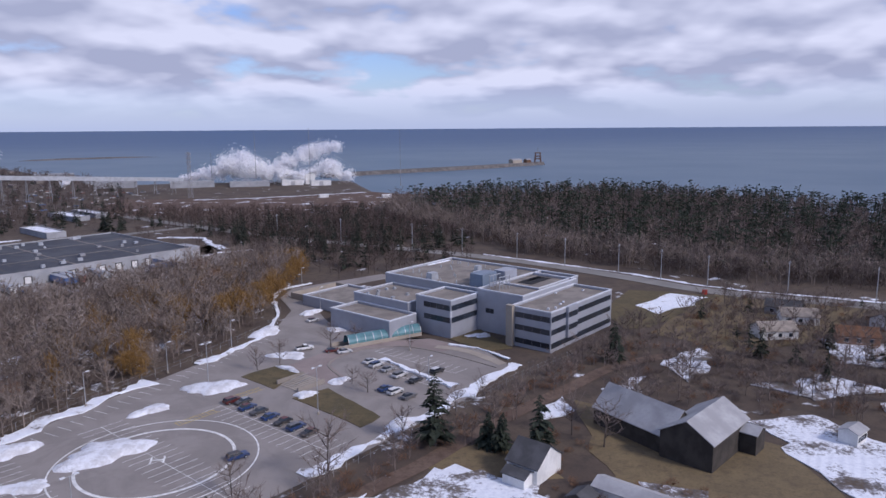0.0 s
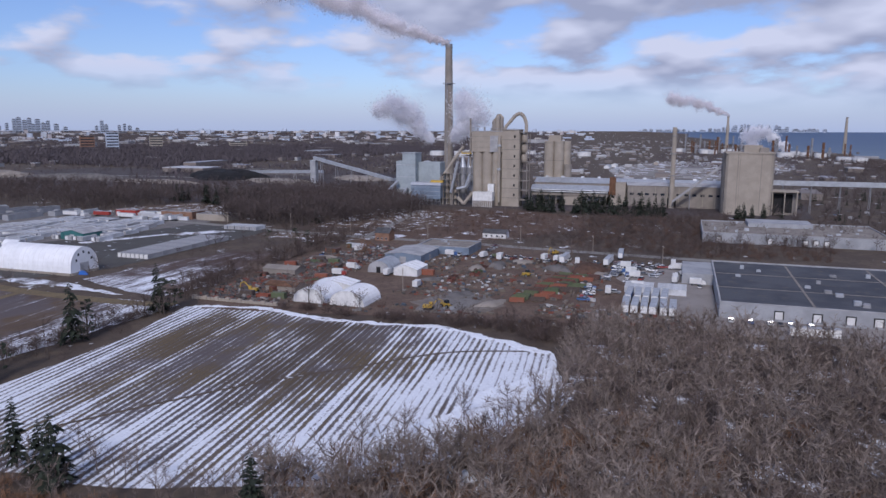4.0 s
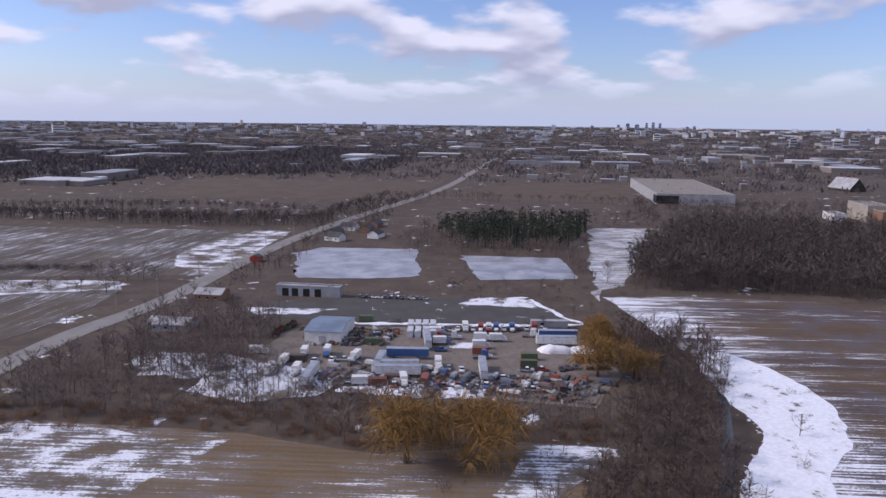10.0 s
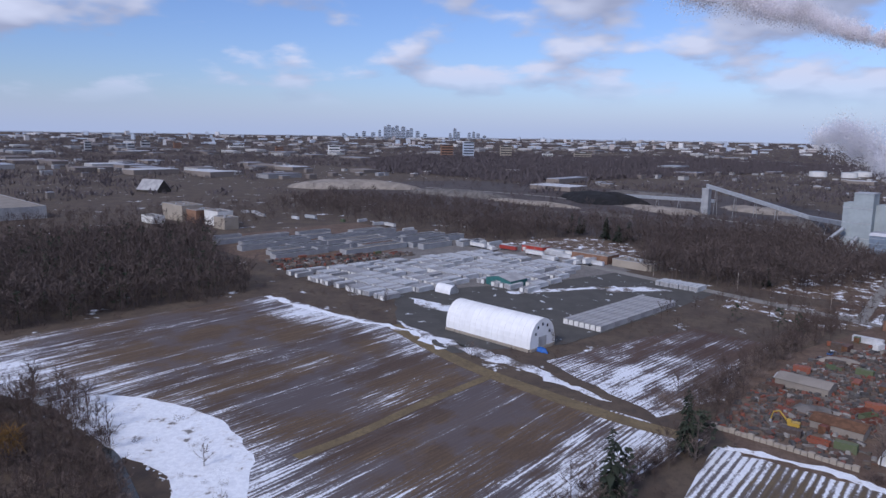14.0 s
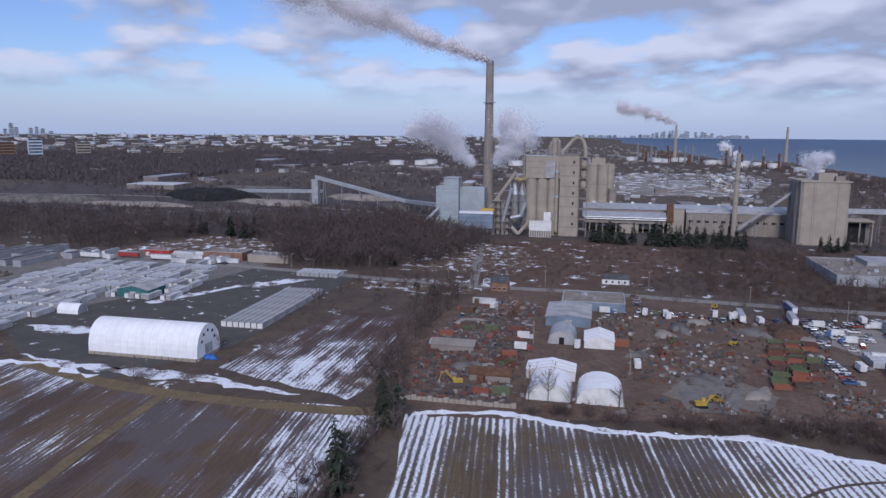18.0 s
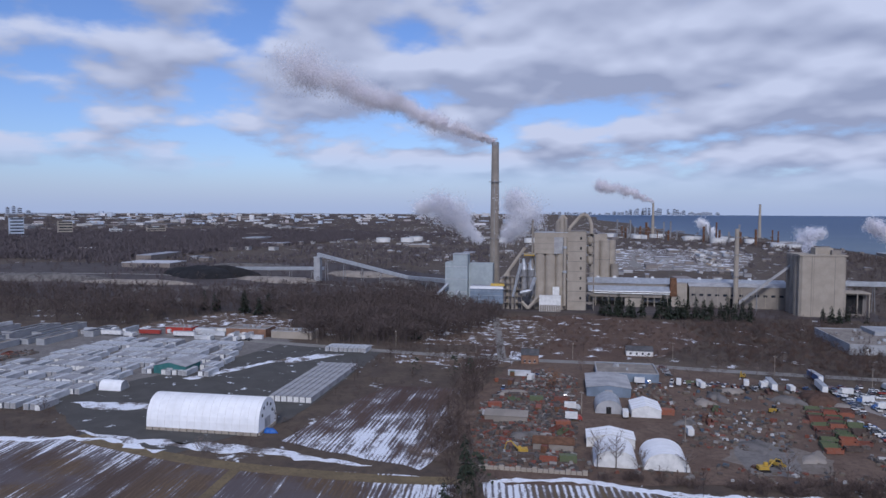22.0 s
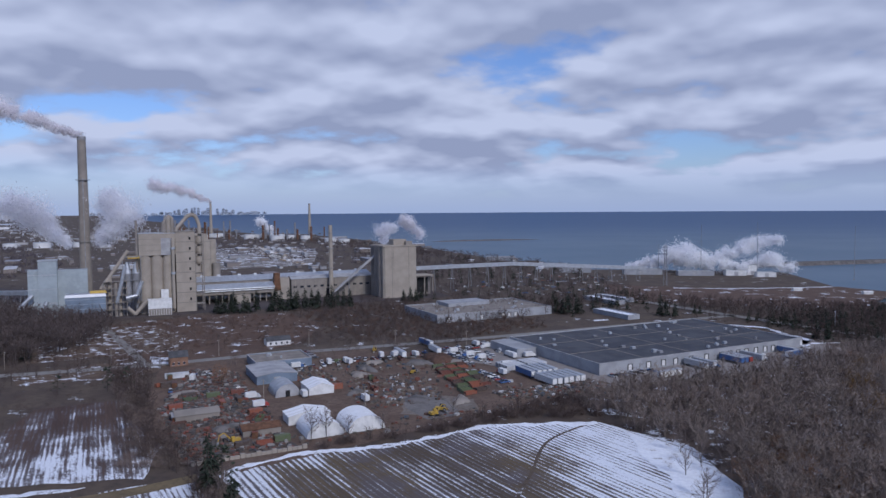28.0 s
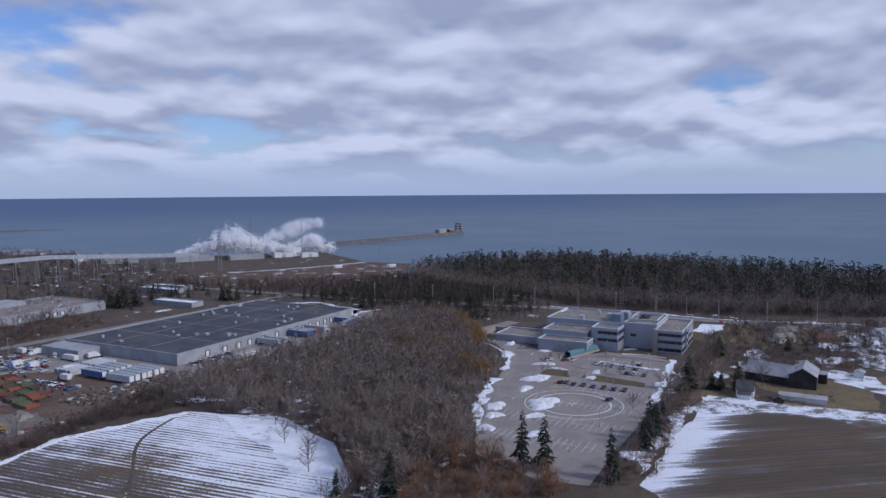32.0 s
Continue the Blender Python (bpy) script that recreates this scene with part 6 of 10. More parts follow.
whole("hatching", hatch, M["yellow_paint"], "yellow hatched no-parking strip", "road marking", "", "structure", uv(100, 150))

# ---- campus steps ----
steps = thing("stairway", pose(-40.5, 181, 0.16, 0, 0, GRID), "wide concrete stairway with snowy sides", "stairs")
for i in range(10):
    part("step", Geo().box(i * 0.8, i * 0.8 + 0.85, -4, 4, 0, 0.12 + i * 0.10), M["concrete"], steps)
for y in (-4.6, 4.2):
    part("side_wall", Geo().box(-0.4, 8.6, y, y + 0.4, 0, 1.3), M["concrete_dark"], steps)
for y in (-1.4, 1.4):
    part("handrail", Geo().tube((0, y, 0.9), (8, y, 1.9), 0.05, None, 5), M["steel"], steps)

# ---- the office building ----
HU, HV = 160.0, 104.0
hq = thing("office_building", uv(HU, HV), "three-storey silver-clad office building with dark window bands", "building")
C, D = "cladding", "parapet"


def wing(name, u0, u1, v0, v1, h):
    x0, x1, y0, y1 = u0 - HU, u1 - HU, v0 - HV, v1 - HV
    shell(hq, x0, x1, y0, y1, h, C, "roof_gravel", D, names=(name, "roof", "coping"))
    return x0, x1, y0, y1


e0, e1, f0, f1 = wing("east_wing_wall", 184.4, 224.5, 106.6, 121.5, 12.6)
for z0, z1 in ((9.5, 11.2), (5.5, 7.2), (1.2, 2.9)):
    panes(hq, "y", f0, e0 + 0.3, e1 - 0.8, z0, z1, 11)
    panes(hq, "x", e0, f0 + 0.3, f1 - 1.8, z0, z1, 4)
part("pier", Geo().box(e0 - 1.4, e0 + 0.2, f1 - 1.6, f1 + 0.8, 0, 13.2), M["concrete"], hq)
part("bay_front", Geo().box(e0 + 9, e0 + 15, f0 - 0.9, f0, 3.0, 12.95), M[C], hq)
panes(hq, "y", f0 - 0.9, e0 + 9.2, e0 + 14.8, 9.5, 11.2, 2), panes(hq, "y", f0 - 0.9, e0 + 9.2, e0 + 14.8, 5.5, 7.2, 2)
c0, c1, d0, d1 = wing("centre_wall", 191.5, 226, 121.5, 140, 14.2)
panes(hq, "x", c0, d1 - 7, d1 - 3.6, 6.6, 8.2, 2)
m0, m1, n0, n1 = wing("middle_wing_wall", 177.2, 192.5, 140, 155.2, 12.6)
for z0, z1 in ((9.3, 11.1), (5.2, 7.0)):
    panes(hq, "x", m0, n0 + 0.4, n1 - 3.5, z0, z1, 4)
    panes(hq, "y", n0, m0 + 0.4, m1 - 1.2, z0, z1, 4)
part("corner_column", Geo().tube((m0 + 0.2, n0 + 0.2, 7.0), (m0 + 0.2, n0 + 0.2, 9.3), 0.35, None, 10), M[D], hq)
wing("west_low_wall", 162.4, 175.5, 153.6, 182, 6.6)
wing("west_wall", 175.5, 196, 157.5, 184, 9.6)
wing("north_wall", 196, 237, 140, 188, 12.9)
wing("north_east_wall", 205, 232, 124, 140, 14.0)
wing("service_wall", 176, 200, 184, 214, 4.0)
part("light_well", Geo().box(50.5, 64, 26.5, 32.5, 13.7, 13.75), M["dark"], hq)
# machines on the roofs
for x, y, w, d, h, k in ((40, 40, 9, 6, 3.4, "blue_metal"), (51, 38, 8, 5.5, 3.2, "cladding"), (46, 46, 5, 4, 2.4, "galv"), (61, 58, 3, 2, 1.2, "galv"), (38, 62, 4, 3, 1.5, "galv")):
    part("roof_unit", Geo().box(x, x + w, y, y + d, 12.3, 13.6 + h, None, 0.25), M[k], hq)
frame_g = Geo()
for x in (36, 38, 40, 42):
    for y in (30, 34):
        frame_g.tube((x, y, 13.6), (x, y, 18.0), 0.14, None, 5)
for z in (15.5, 18.0):
    frame_g.box(35.8, 42.2, 29.8, 30.1, z, z + 0.25), frame_g.box(35.8, 42.2, 33.9, 34.2, z, z + 0.25)
part("roof_frame", frame_g, M["galv"], hq)
rng = random.Random(5)
for i in range(26):
    x, y = rng.uniform(38, 72), rng.uniform(40, 80)
    part("roof_vent", Geo().tube((x, y, 12.2), (x, y, 12.9 + rng.uniform(0.2, 0.9)), 0.25, 0.2, 8), M["galv"], hq)
for i in range(7):
    x, y = rng.uniform(17, 33), rng.uniform(57, 76)
    part("roof_vent", Geo().box(x, x + 1.2, y, y + 0.9, 8.9, 9.9, None, 0.1), M["galv"], hq)
for i in range(6):
    x, y = rng.uniform(27, 60), rng.uniform(5, 16)
    part("roof_vent", Geo().box(x, x + 0.8, y, y + 0.8, 11.9, 12.5, None, 0.1), M["parapet"], hq)
part("roof_snow", Geo().box(55, 63, 30, 31.5, 13.5, 13.75, None, 0.1), M["snow"], hq)
part("roof_snow", Geo().box(60, 74, 82.5, 83.4, 12.3, 12.6, None, 0.1), M["snow"], hq)
# glazed entrance tube
tube = Geo().vault(0, 26, -2.2, 2.2, 0.6, 3.6, 10)
canopy = thing("entrance_canopy", pose(-30.5, 217.5, 0.2, 0, 0, 32), "long teal glass canopy over the entrance walk", "canopy")
part("glazing", tube, M["teal_glass"], canopy)
for i in range(10):
    part("rib", Geo().vault(i * 2.88, i * 2.88 + 0.15, -2.28, 2.28, 0.6, 3.72, 10), M["galv"], canopy)
part("base_wall", Geo().box(-4, 26, -2.7, -2.3, 0, 1.1), M["concrete"], canopy)
part("base_wall", Geo().box(-4, 26, 2.3, 2.7, 0, 1.1), M["concrete"], canopy)
# walls and sheds at the back drive
back = thing("service_yard_wall", uv(190, 200), "low beige concrete yard walls behind the offices", "wall")
for x0, x1, y0, y1 in ((-10, 14, 14, 14.5), (-10, -9.5, 14.5, 26), (14, 14.5, 2, 26), (-10, 14, 26, 26.5)):
    part("wall_panel", Geo().box(x0, x1, y0, y1, 0, 2.6), M["concrete"], back)

# ---- vehicles and boxes: one of each kind, then copies ----


def profile(g, pts, y0, y1, top=0.0):
    """A side outline (x, z) given width; top narrows the upper points."""
    zs = [z for _, z in pts]
    lo, hi = min(zs), max(zs)
    n = len(pts)
    vs = []
    for s, y in ((1, y0), (-1, y1)):
        for x, z in pts:
            vs.append((x, y + s * top * (z - lo) / (hi - lo), z))
    return g.add(vs, [tuple(range(n)), tuple(range(2 * n - 1, n - 1, -1))] + [(i, n + i, n + (i + 1) % n, (i + 1) % n) for i in range(n)])


def wheels(par, xs, ys, r, w=0.24):
    for x in xs:
        for y in ys:
            k = part("wheel", Geo().tube((x, y - w / 2, r), (x, y + w / 2, r), r, None, 10), M["rubber"], par)
            part("rim", Geo().tube((x, y - w / 2 - 0.012, r), (x, y + w / 2 + 0.012, r), r * 0.55, None, 8), M["galv"], k)


def make_car():
    c = thing("car", pose(0, 0, 0), "parked car on the asphalt", "car")
    part("body", profile(Geo(), [(-2.25, 0.32), (2.2, 0.32), (2.28, 0.62), (2.1, 0.80), (1.05, 0.95), (-1.75, 0.98), (-2.2, 0.90), (-2.3, 0.6)], -0.9, 0.9, 0.08), M["car_paint"], c)
    part("window_glass", profile(Geo(), [(1.0, 0.94), (0.35, 1.42), (-1.2, 1.44), (-1.85, 0.96)], -0.82, 0.82, 0.16), M["glass"], c)
    part("roof", profile(Geo(), [(0.35, 1.42), (0.2, 1.49), (-1.05, 1.50), (-1.25, 1.44)], -0.67, 0.67, 0.05), M["car_paint"], c)
    wheels(c, (-1.35, 1.38), (-0.82, 0.82), 0.33)
    return c


def make_suv():
    c = thing("sport_utility_car", pose(0, 0, 0), "parked sport utility car", "car")
    part("body", profile(Geo(), [(-2.3, 0.4), (2.25, 0.4), (2.35, 0.75), (2.2, 1.02), (1.1, 1.12), (-2.25, 1.14), (-2.36, 0.7)], -0.95, 0.95, 0.07), M["car_paint"], c)
    part("window_glass", profile(Geo(), [(1.05, 1.1), (0.5, 1.62), (-1.95, 1.64), (-2.25, 1.12)], -0.87, 0.87, 0.14), M["glass"], c)
    part("roof", profile(Geo(), [(0.5, 1.62), (0.35, 1.70), (-1.85, 1.72), (-1.98, 1.64)], -0.74, 0.74, 0.05), M["car_paint"], c)
    wheels(c, (-1.4, 1.42), (-0.86, 0.86), 0.37)
    return c


def make_pickup():
    c = thing("pickup_truck", pose(0, 0, 0), "pickup truck parked outdoors", "pickup truck")
    part("body", profile(Geo(), [(-2.8, 0.5), (2.65, 0.5), (2.75, 0.85), (2.6, 1.1), (1.4, 1.18), (-2.8, 1.18)], -0.98, 0.98, 0.04), M["truck_paint"], c)
    part("bed", Geo().box(-2.72, -0.75, -0.85, 0.85, 1.185, 1.2), M["dark"], c)
    part("window_glass", profile(Geo(), [(1.35, 1.17), (0.75, 1.75), (-0.4, 1.78), (-0.7, 1.18)], -0.9, 0.9, 0.12), M["glass"], c)
    part("roof", profile(Geo(), [(0.75, 1.75), (0.6, 1.84), (-0.3, 1.85), (-0.45, 1.78)], -0.78, 0.78, 0.04), M["truck_paint"], c)
    wheels(c, (-1.75, 1.8), (-0.88, 0.88), 0.4)
    return c


def make_trailer():
    c = thing("semi_trailer", pose(0, 0, 0), "white box semi-trailer", "trailer")
    part("box", Geo().box(-8, 8, -1.3, 1.3, 1.15, 4.05), M["truck_paint"], c)
    part("door", Geo().box(-8.06, -8.0, -1.2, 1.2, 1.3, 3.95), M["white_wall"], c)
    part("roof_edge", Geo().box(-8.05, 8.05, -1.34, 1.34, 4.05, 4.12), M["galv"], c)
    part("chassis", Geo().box(-7.6, 7.4, -0.5, 0.5, 0.8, 1.15), M["steel"], c)
    wheels(c, (-6.6, -5.3), (-1.0, 1.0), 0.5, 0.5)
    for y in (-0.8, 0.8):
        part("landing_leg", Geo().box(5.0, 5.2, y - 0.1, y + 0.1, 0, 0.8), M["steel"], c)
    return c


def make_tractor():
    c = thing("truck_tractor", pose(0, 0, 0), "parked road tractor truck", "truck")
    part("cab", profile(Geo(), [(0.2, 0.9), (2.6, 0.9), (2.6, 1.9), (2.2, 3.0), (1.6, 3.6), (0.2, 3.7)], -1.2, 1.2, 0.08), M["truck_paint"], c)
    part("windscreen", Geo().box(2.3, 2.5, -1.0, 1.0, 2.05, 2.75), M["glass"], c)
    part("hood", profile(Geo(), [(2.6, 0.7), (4.2, 0.7), (4.3, 1.4), (2.6, 1.8)], -0.9, 0.9, 0.1), M["truck_paint"], c)
    part("chassis", Geo().box(-3.4, 4.0, -0.5, 0.5, 0.6, 0.95), M["steel"], c)
    wheels(c, (-2.7, -1.4, 3.3), (-1.0, 1.0), 0.5, 0.5)
    return c


def make_box_truck():
    c = thing("box_truck", pose(0, 0, 0), "box truck parked outdoors", "truck")
    part("box", Geo().box(-3.6, 1.6, -1.2, 1.2, 0.95, 3.4), M["white_wall"], c)
    part("cab", profile(Geo(), [(1.7, 0.6), (3.6, 0.6), (3.6, 1.4), (2.9, 2.3), (1.7, 2.4)], -1.05, 1.05, 0.08), M["truck_paint"], c)
    part("windscreen", profile(Geo(), [(3.55, 1.42), (2.98, 2.2), (2.9, 2.2), (3.45, 1.42)], -0.9, 0.9, 0.02), M["glass"], c)
    part("chassis", Geo().box(-3.5, 3.4, -0.45, 0.45, 0.55, 0.95), M["steel"], c)
    wheels(c, (-2.3, 2.7), (-0.95, 0.95), 0.45, 0.35)
    return c


def make_bin(name="roll_off_bin", mat="box_paint", h=1.7, ln=6.2, label="open steel roll-off bin on skids"):
    c = thing(name, pose(0, 0, 0), label, "bin")
    g, t = Geo(), 0.1
    g.box(-ln / 2, ln / 2, -1.2, -1.2 + t, 0.2, h), g.box(-ln / 2, ln / 2, 1.2 - t, 1.2, 0.2, h)
    g.box(-ln / 2, -ln / 2 + t, -1.1, 1.1, 0.2, h), g.box(ln / 2 - t, ln / 2, -1.1, 1.1, 0.2, h), g.box(-ln / 2 + t, ln / 2 - t, -1.1, 1.1, 0.2, 0.3)
    for i in range(5):
        x = -ln / 2 + 0.5 + i * (ln - 1) / 4
        g.box(x - 0.07, x + 0.07, -1.28, -1.2, 0.2, h), g.box(x - 0.07, x + 0.07, 1.2, 1.28, 0.2, h)
    part("hull", g, M[mat], c)
    part("skid_frame", Geo().box(-ln / 2, ln / 2, -0.5, -0.35, 0, 0.2).box(-ln / 2, ln / 2, 0.35, 0.5, 0, 0.2), M["steel"], c)
    return c


def make_container(name, ln, w, h, mat, label, doors="galv"):
    c = new(name, Geo().box(-ln / 2, ln / 2, -w / 2, w / 2, 0, h).box(-ln / 2 + 0.1, ln / 2 - 0.1, -w / 2 + 0.1, w / 2 - 0.1, h, h + 0.05).mesh(name, M[mat]))
    tagged(c, label, "container")
    part("door", Geo().box(-ln / 2 - 0.05, -ln / 2, -w / 2 + 0.12, -0.03, 0.15, h - 0.15).box(-ln / 2 - 0.05, -ln / 2, 0.03, w / 2 - 0.12, 0.15, h - 0.15), M[doors], c)
    return c


def make_excavator():
    c = thing("excavator", pose(0, 0, 0), "yellow excavator with a bent arm", "excavator")
    for y in (-1.15, 1.15):
        part("crawler_track", profile(Geo(), [(-1.9, 0.15), (-1.6, 0), (1.6, 0), (1.9, 0.15), (1.9, 0.65), (1.6, 0.8), (-1.6, 0.8), (-1.9, 0.65)], y - 0.3, y + 0.3), M["rubber"], c)
    part("house", Geo().box(-2.3, 1.3, -1.3, 1.3, 0.95, 2.0, None, 0.08), M["yellow"], c)
    k = part("cab", Geo().box(0.1, 1.5, 0.25, 1.3, 2.0, 3.0, None, 0.1), M["yellow"], c)
    part("window", Geo().box(1.45, 1.52, 0.35, 1.2, 2.1, 2.8), M["glass"], k)
    part("boom", Geo().tube((1.3, -0.3, 1.7), (3.9, -0.3, 4.6), 0.28, 0.22, 6).tube((3.9, -0.3, 4.6), (5.6, -0.3, 4.0), 0.22, 0.2, 6), M["yellow"], c)
    part("arm", Geo().tube((5.6, -0.3, 4.1), (6.3, -0.3, 1.4), 0.2, 0.14, 6), M["yellow"], c)
    part("bucket", Geo().box(5.9, 6.8, -0.8, 0.2, 0.5, 1.4, None, 0.15), M["steel"], c)
    return c


def make_loader():
    c = thing("wheel_loader", pose(0, 0, 0), "yellow wheel loader on mud", "loader")
    part("body", Geo().box(-3, 0.6, -1.0, 1.0, 0.8, 2.1, None, 0.15), M["yellow"], c)
    part("cab", Geo().box(-0.9, 0.8, -0.8, 0.8, 2.1, 3.3, None, 0.12), M["glass"], c)
    part("lift_arm", Geo().tube((0.6, -0.6, 1.7), (3.1, -0.6, 0.7), 0.18, None, 5).tube((0.6, 0.6, 1.7), (3.1, 0.6, 0.7), 0.18, None, 5), M["yellow"], c)
    part("bucket", profile(Geo(), [(2.9, 0.1), (4.1, 0.1), (3.2, 1.3), (2.9, 1.2)], -1.4, 1.4), M["steel"], c)
    wheels(c, (-2.0, 1.3), (-1.05, 1.05), 0.75, 0.55)
    return c


PROTO = {}


def put(kind, x, y, turn, label="", group="", z=0.15, tilt=0.0):
    """The first of a kind is moved to its place; the next are copies."""
    m = pose(x, y, z, 0, tilt, turn)
    if not PROTO.get(kind + "_used"):
        PROTO[kind + "_used"] = True
        PROTO[kind].matrix_basis = m
        ob = PROTO[kind]
    else:
        ob = copy_thing(PROTO[kind], m)
    if label:
        ob["label"] = label
    if group:
        ob["group"] = group
    return ob


PROTO.update(white_small=make_container("white_container", 8.0, 2.5, 2.9, "box_white", "white storage container on gravel", "grey_roof"), car=make_car(), suv=make_suv(), pickup=make_pickup(), trailer=make_trailer(), tractor=make_tractor(), box_truck=make_box_truck(), bin=make_bin(),
             white_box=make_container("white_container", 12.2, 2.55, 2.7, "box_white", "long white storage container", "grey_roof"),
             grey_box=make_container("grey_container", 12.2, 2.65, 2.7, "grey_roof", "long grey-topped white storage container", "white_wall"),
             box=make_container("shipping_container", 6.1, 2.44, 2.6, "box_paint", "weathered rust-brown shipping container", "rust"),
             excavator=make_excavator(), loader=make_loader())

# cars of the campus
V_TURN = GRID  # bays run along U
for i, v in enumerate((148.5, 146, 142, 137.5, 132.8, 128, 123.2, 118.5)):
    x, y = uvp(100 if i != 1 else 101.5, v)
    put("suv" if i in (0, 6) else "car", x, y, V_TURN + 180 * (i % 2), "parked car in a row of dark cars", "cars beside the landing pad")
for i, (u, v) in enumerate(((143.5, 143.3), (142.3, 139.5), (141.8, 134.4), (140.3, 128.3), (140, 122.2), (149.2, 122.3))):
    x, y = uvp(u, v)
    put("car" if i % 2 == 0 else "suv", x, y, V_TURN, "car parked beside the snowy island", "cars on the upper lot")
for x, y, t, k in ((-41.9, 140.4, 40, "suv"), (-11.7, 177.2, 50, "suv"), (-14.5, 179.5, 50, "car"), (-43, 214, 30, "pickup"), (-34, 212, 20, "car"), (-30, 211, 25, "car"), (-47, 247, 50, "car"), (-8, 174, 50, "car")):
    put(k, x, y, t, "car parked alone on the lot")

# ---- warehouses ----
def warehouse(name, u0, u1, v0, v1, h, label, wall="grey_wall", roof="roof_dark", docks=(), gaps=(), units=20, seed=1):
    t = thing(name, uv(u0, v0), label, "warehouse")
    L, W = u1 - u0, v1 - v0
    shell(t, 0, L, 0, W, h, wall, roof, "grey_roof", rim=0.35)
    rng = random.Random(seed)
    for x in docks:
        d = part("dock_door", Geo().box(x - 1.35, x + 1.35, -0.06, 0.0, 1.1, 4.0), M["white_wall"], t)
        part("dock_seal", Geo().box(x - 1.7, x - 1.35, -0.3, 0, 1.0, 4.3).box(x + 1.35, x + 1.7, -0.3, 0, 1.0, 4.3).box(x - 1.7, x + 1.7, -0.3, 0, 4.05, 4.35), M["dark"], d)
    for i in range(units):
        x, y, s = rng.uniform(6, L - 6), rng.uniform(6, W - 6), rng.uniform(0.8, 2.2)
        part("roof_unit", Geo().box(x, x + s * 1.3, y, y + s, h - 0.4, h + rng.uniform(0.5, 1.4), None, 0.06), M["galv" if i % 3 else "steel"], t)
    for y in gaps:
        part("roof_seam", Geo().box(0.6, L - 0.6, y, y + 0.8, h - 0.34, h - 0.25), M["roof_gravel"], t)
    return t


big = warehouse("distribution_warehouse", 44, 203, 338.5, 430, 6.3, "long grey warehouse with a dark blue-black roof and white dock doors",
                docks=(21, 34, 45, 54, 66, 78, 90, 97, 104, 111, 119, 127, 134), gaps=(30, 61), units=34, seed=3)
for x in (33, 68, 100, 132):
    part("roof_seam", Geo().box(x, x + 0.9, 0.6, 90, 5.96, 6.07), M["roof_gravel"], big)
part("raised_wall", Geo().box(159, 165, 3, 18, 0, 6.2), M["grey_wall"], big)
part("annex", Geo().box(-14, 0, 60, 92, 0, 5.2), M["grey_wall"], big)
for x in (160.5, 163.5):
    part("dock_door", Geo().box(x - 1.2, x + 1.2, 2.93, 3.0, 1.0, 4.0), M["white_wall"], big)
sheet("lot_warehouse", [uvp(38, 316), uvp(38, 338.4), uvp(206, 338.4), uvp(232, 352), uvp(240, 380), uvp(222, 312), uvp(150, 306)], 0.17, M["lot"], "grey asphalt dock yard of the warehouse", "parking lot", rag=(8, 0.8, 60))
sheet("lot_warehouse_west", [uvp(30, 330), uvp(43.5, 330), uvp(43.5, 440), uvp(30, 440), uvp(6, 420), uvp(0, 400)], 0.165, M["lot"], "grey yard beside the warehouse", "parking lot", rag=(8, 0.8, 61))
strip("snow_edge", [uvp(232, 352), uvp(236, 372), uvp(246, 402), uvp(230, 425)], 5, 0.4, M["snow"], "snow along the truck yard", "snow", 0.4)
strip("snow_edge", [uvp(208, 340), uvp(224, 344), uvp(240, 338)], 4, 0.4, M["snow"], "snow along the truck yard", "snow", 0.4)
for i, x in enumerate((60, 66, 88, 91.2, 94.6, 104.5, 137)):
    X, Y = uvp(44 + x, 329)
    put("trailer", X, Y, GRID - 90, "white semi-trailer backed to the warehouse dock", "trailers at the dock")
for x, k in ((148, "tractor"), (70, "tractor"), (109, "tractor")):
    X, Y = uvp(44 + x, 326)
    put(k, X, Y, GRID - 80, "white road tractor near the dock")
for i in range(9):
    X, Y = uvp(48 + i * 3.4, 333)
    if i % 4 != 3:
        put("car" if i % 2 else "pickup", X, Y, GRID + 90, "car parked by the warehouse wall")
X, Y = uvp(176, 322)
put("trailer", X, Y, GRID + 10, "white semi-trailer parked along the yard")
X, Y = uvp(74, 318)
put("trailer", X, Y, GRID + 5, "white semi-trailer parked along the yard")

low = warehouse("flat_roofed_workshop", 42, 150, 535, 600, 6.5, "low grey industrial building with a flat grey roof", roof="roof_gravel", docks=(10, 40, 60, 66, 72), units=22, seed=5)
part("upper_storey", Geo().box(30, 70, 40, 64, 6.2, 9.0), M["grey_wall"], low)
for i, (u0, u1, v0, v1) in enumerate(((184, 196, 478, 522), (232, 244, 552, 600), (252, 262, 560, 604))):
    warehouse("white_roofed_shed", u0, u1, v0, v1, 3.6, "long low shed with snow on its roof", "grey_wall", "snow", (), (), 0, 7 + i)
plant_far = warehouse("unfinished_warehouse", -1084, -858, 228, 312, 12.0, "large new grey-walled warehouse with a grey roof", "grey_roof", "concrete_dark", (), (), 10, 9)
for i in range(16):
    part("wall_joint", Geo().box(226 - 0.05, 226.1, 4 + i * 5, 4.3 + i * 5, 0, 11.5), M["grey_wall"], plant_far)
part("corner_glazing", Geo().box(205, 226.2, -0.2, 0.3, 1, 10), M["dark"], plant_far)
part("corner_glazing", Geo().box(225.9, 226.4, 0, 24, 1, 10), M["dark"], plant_far)

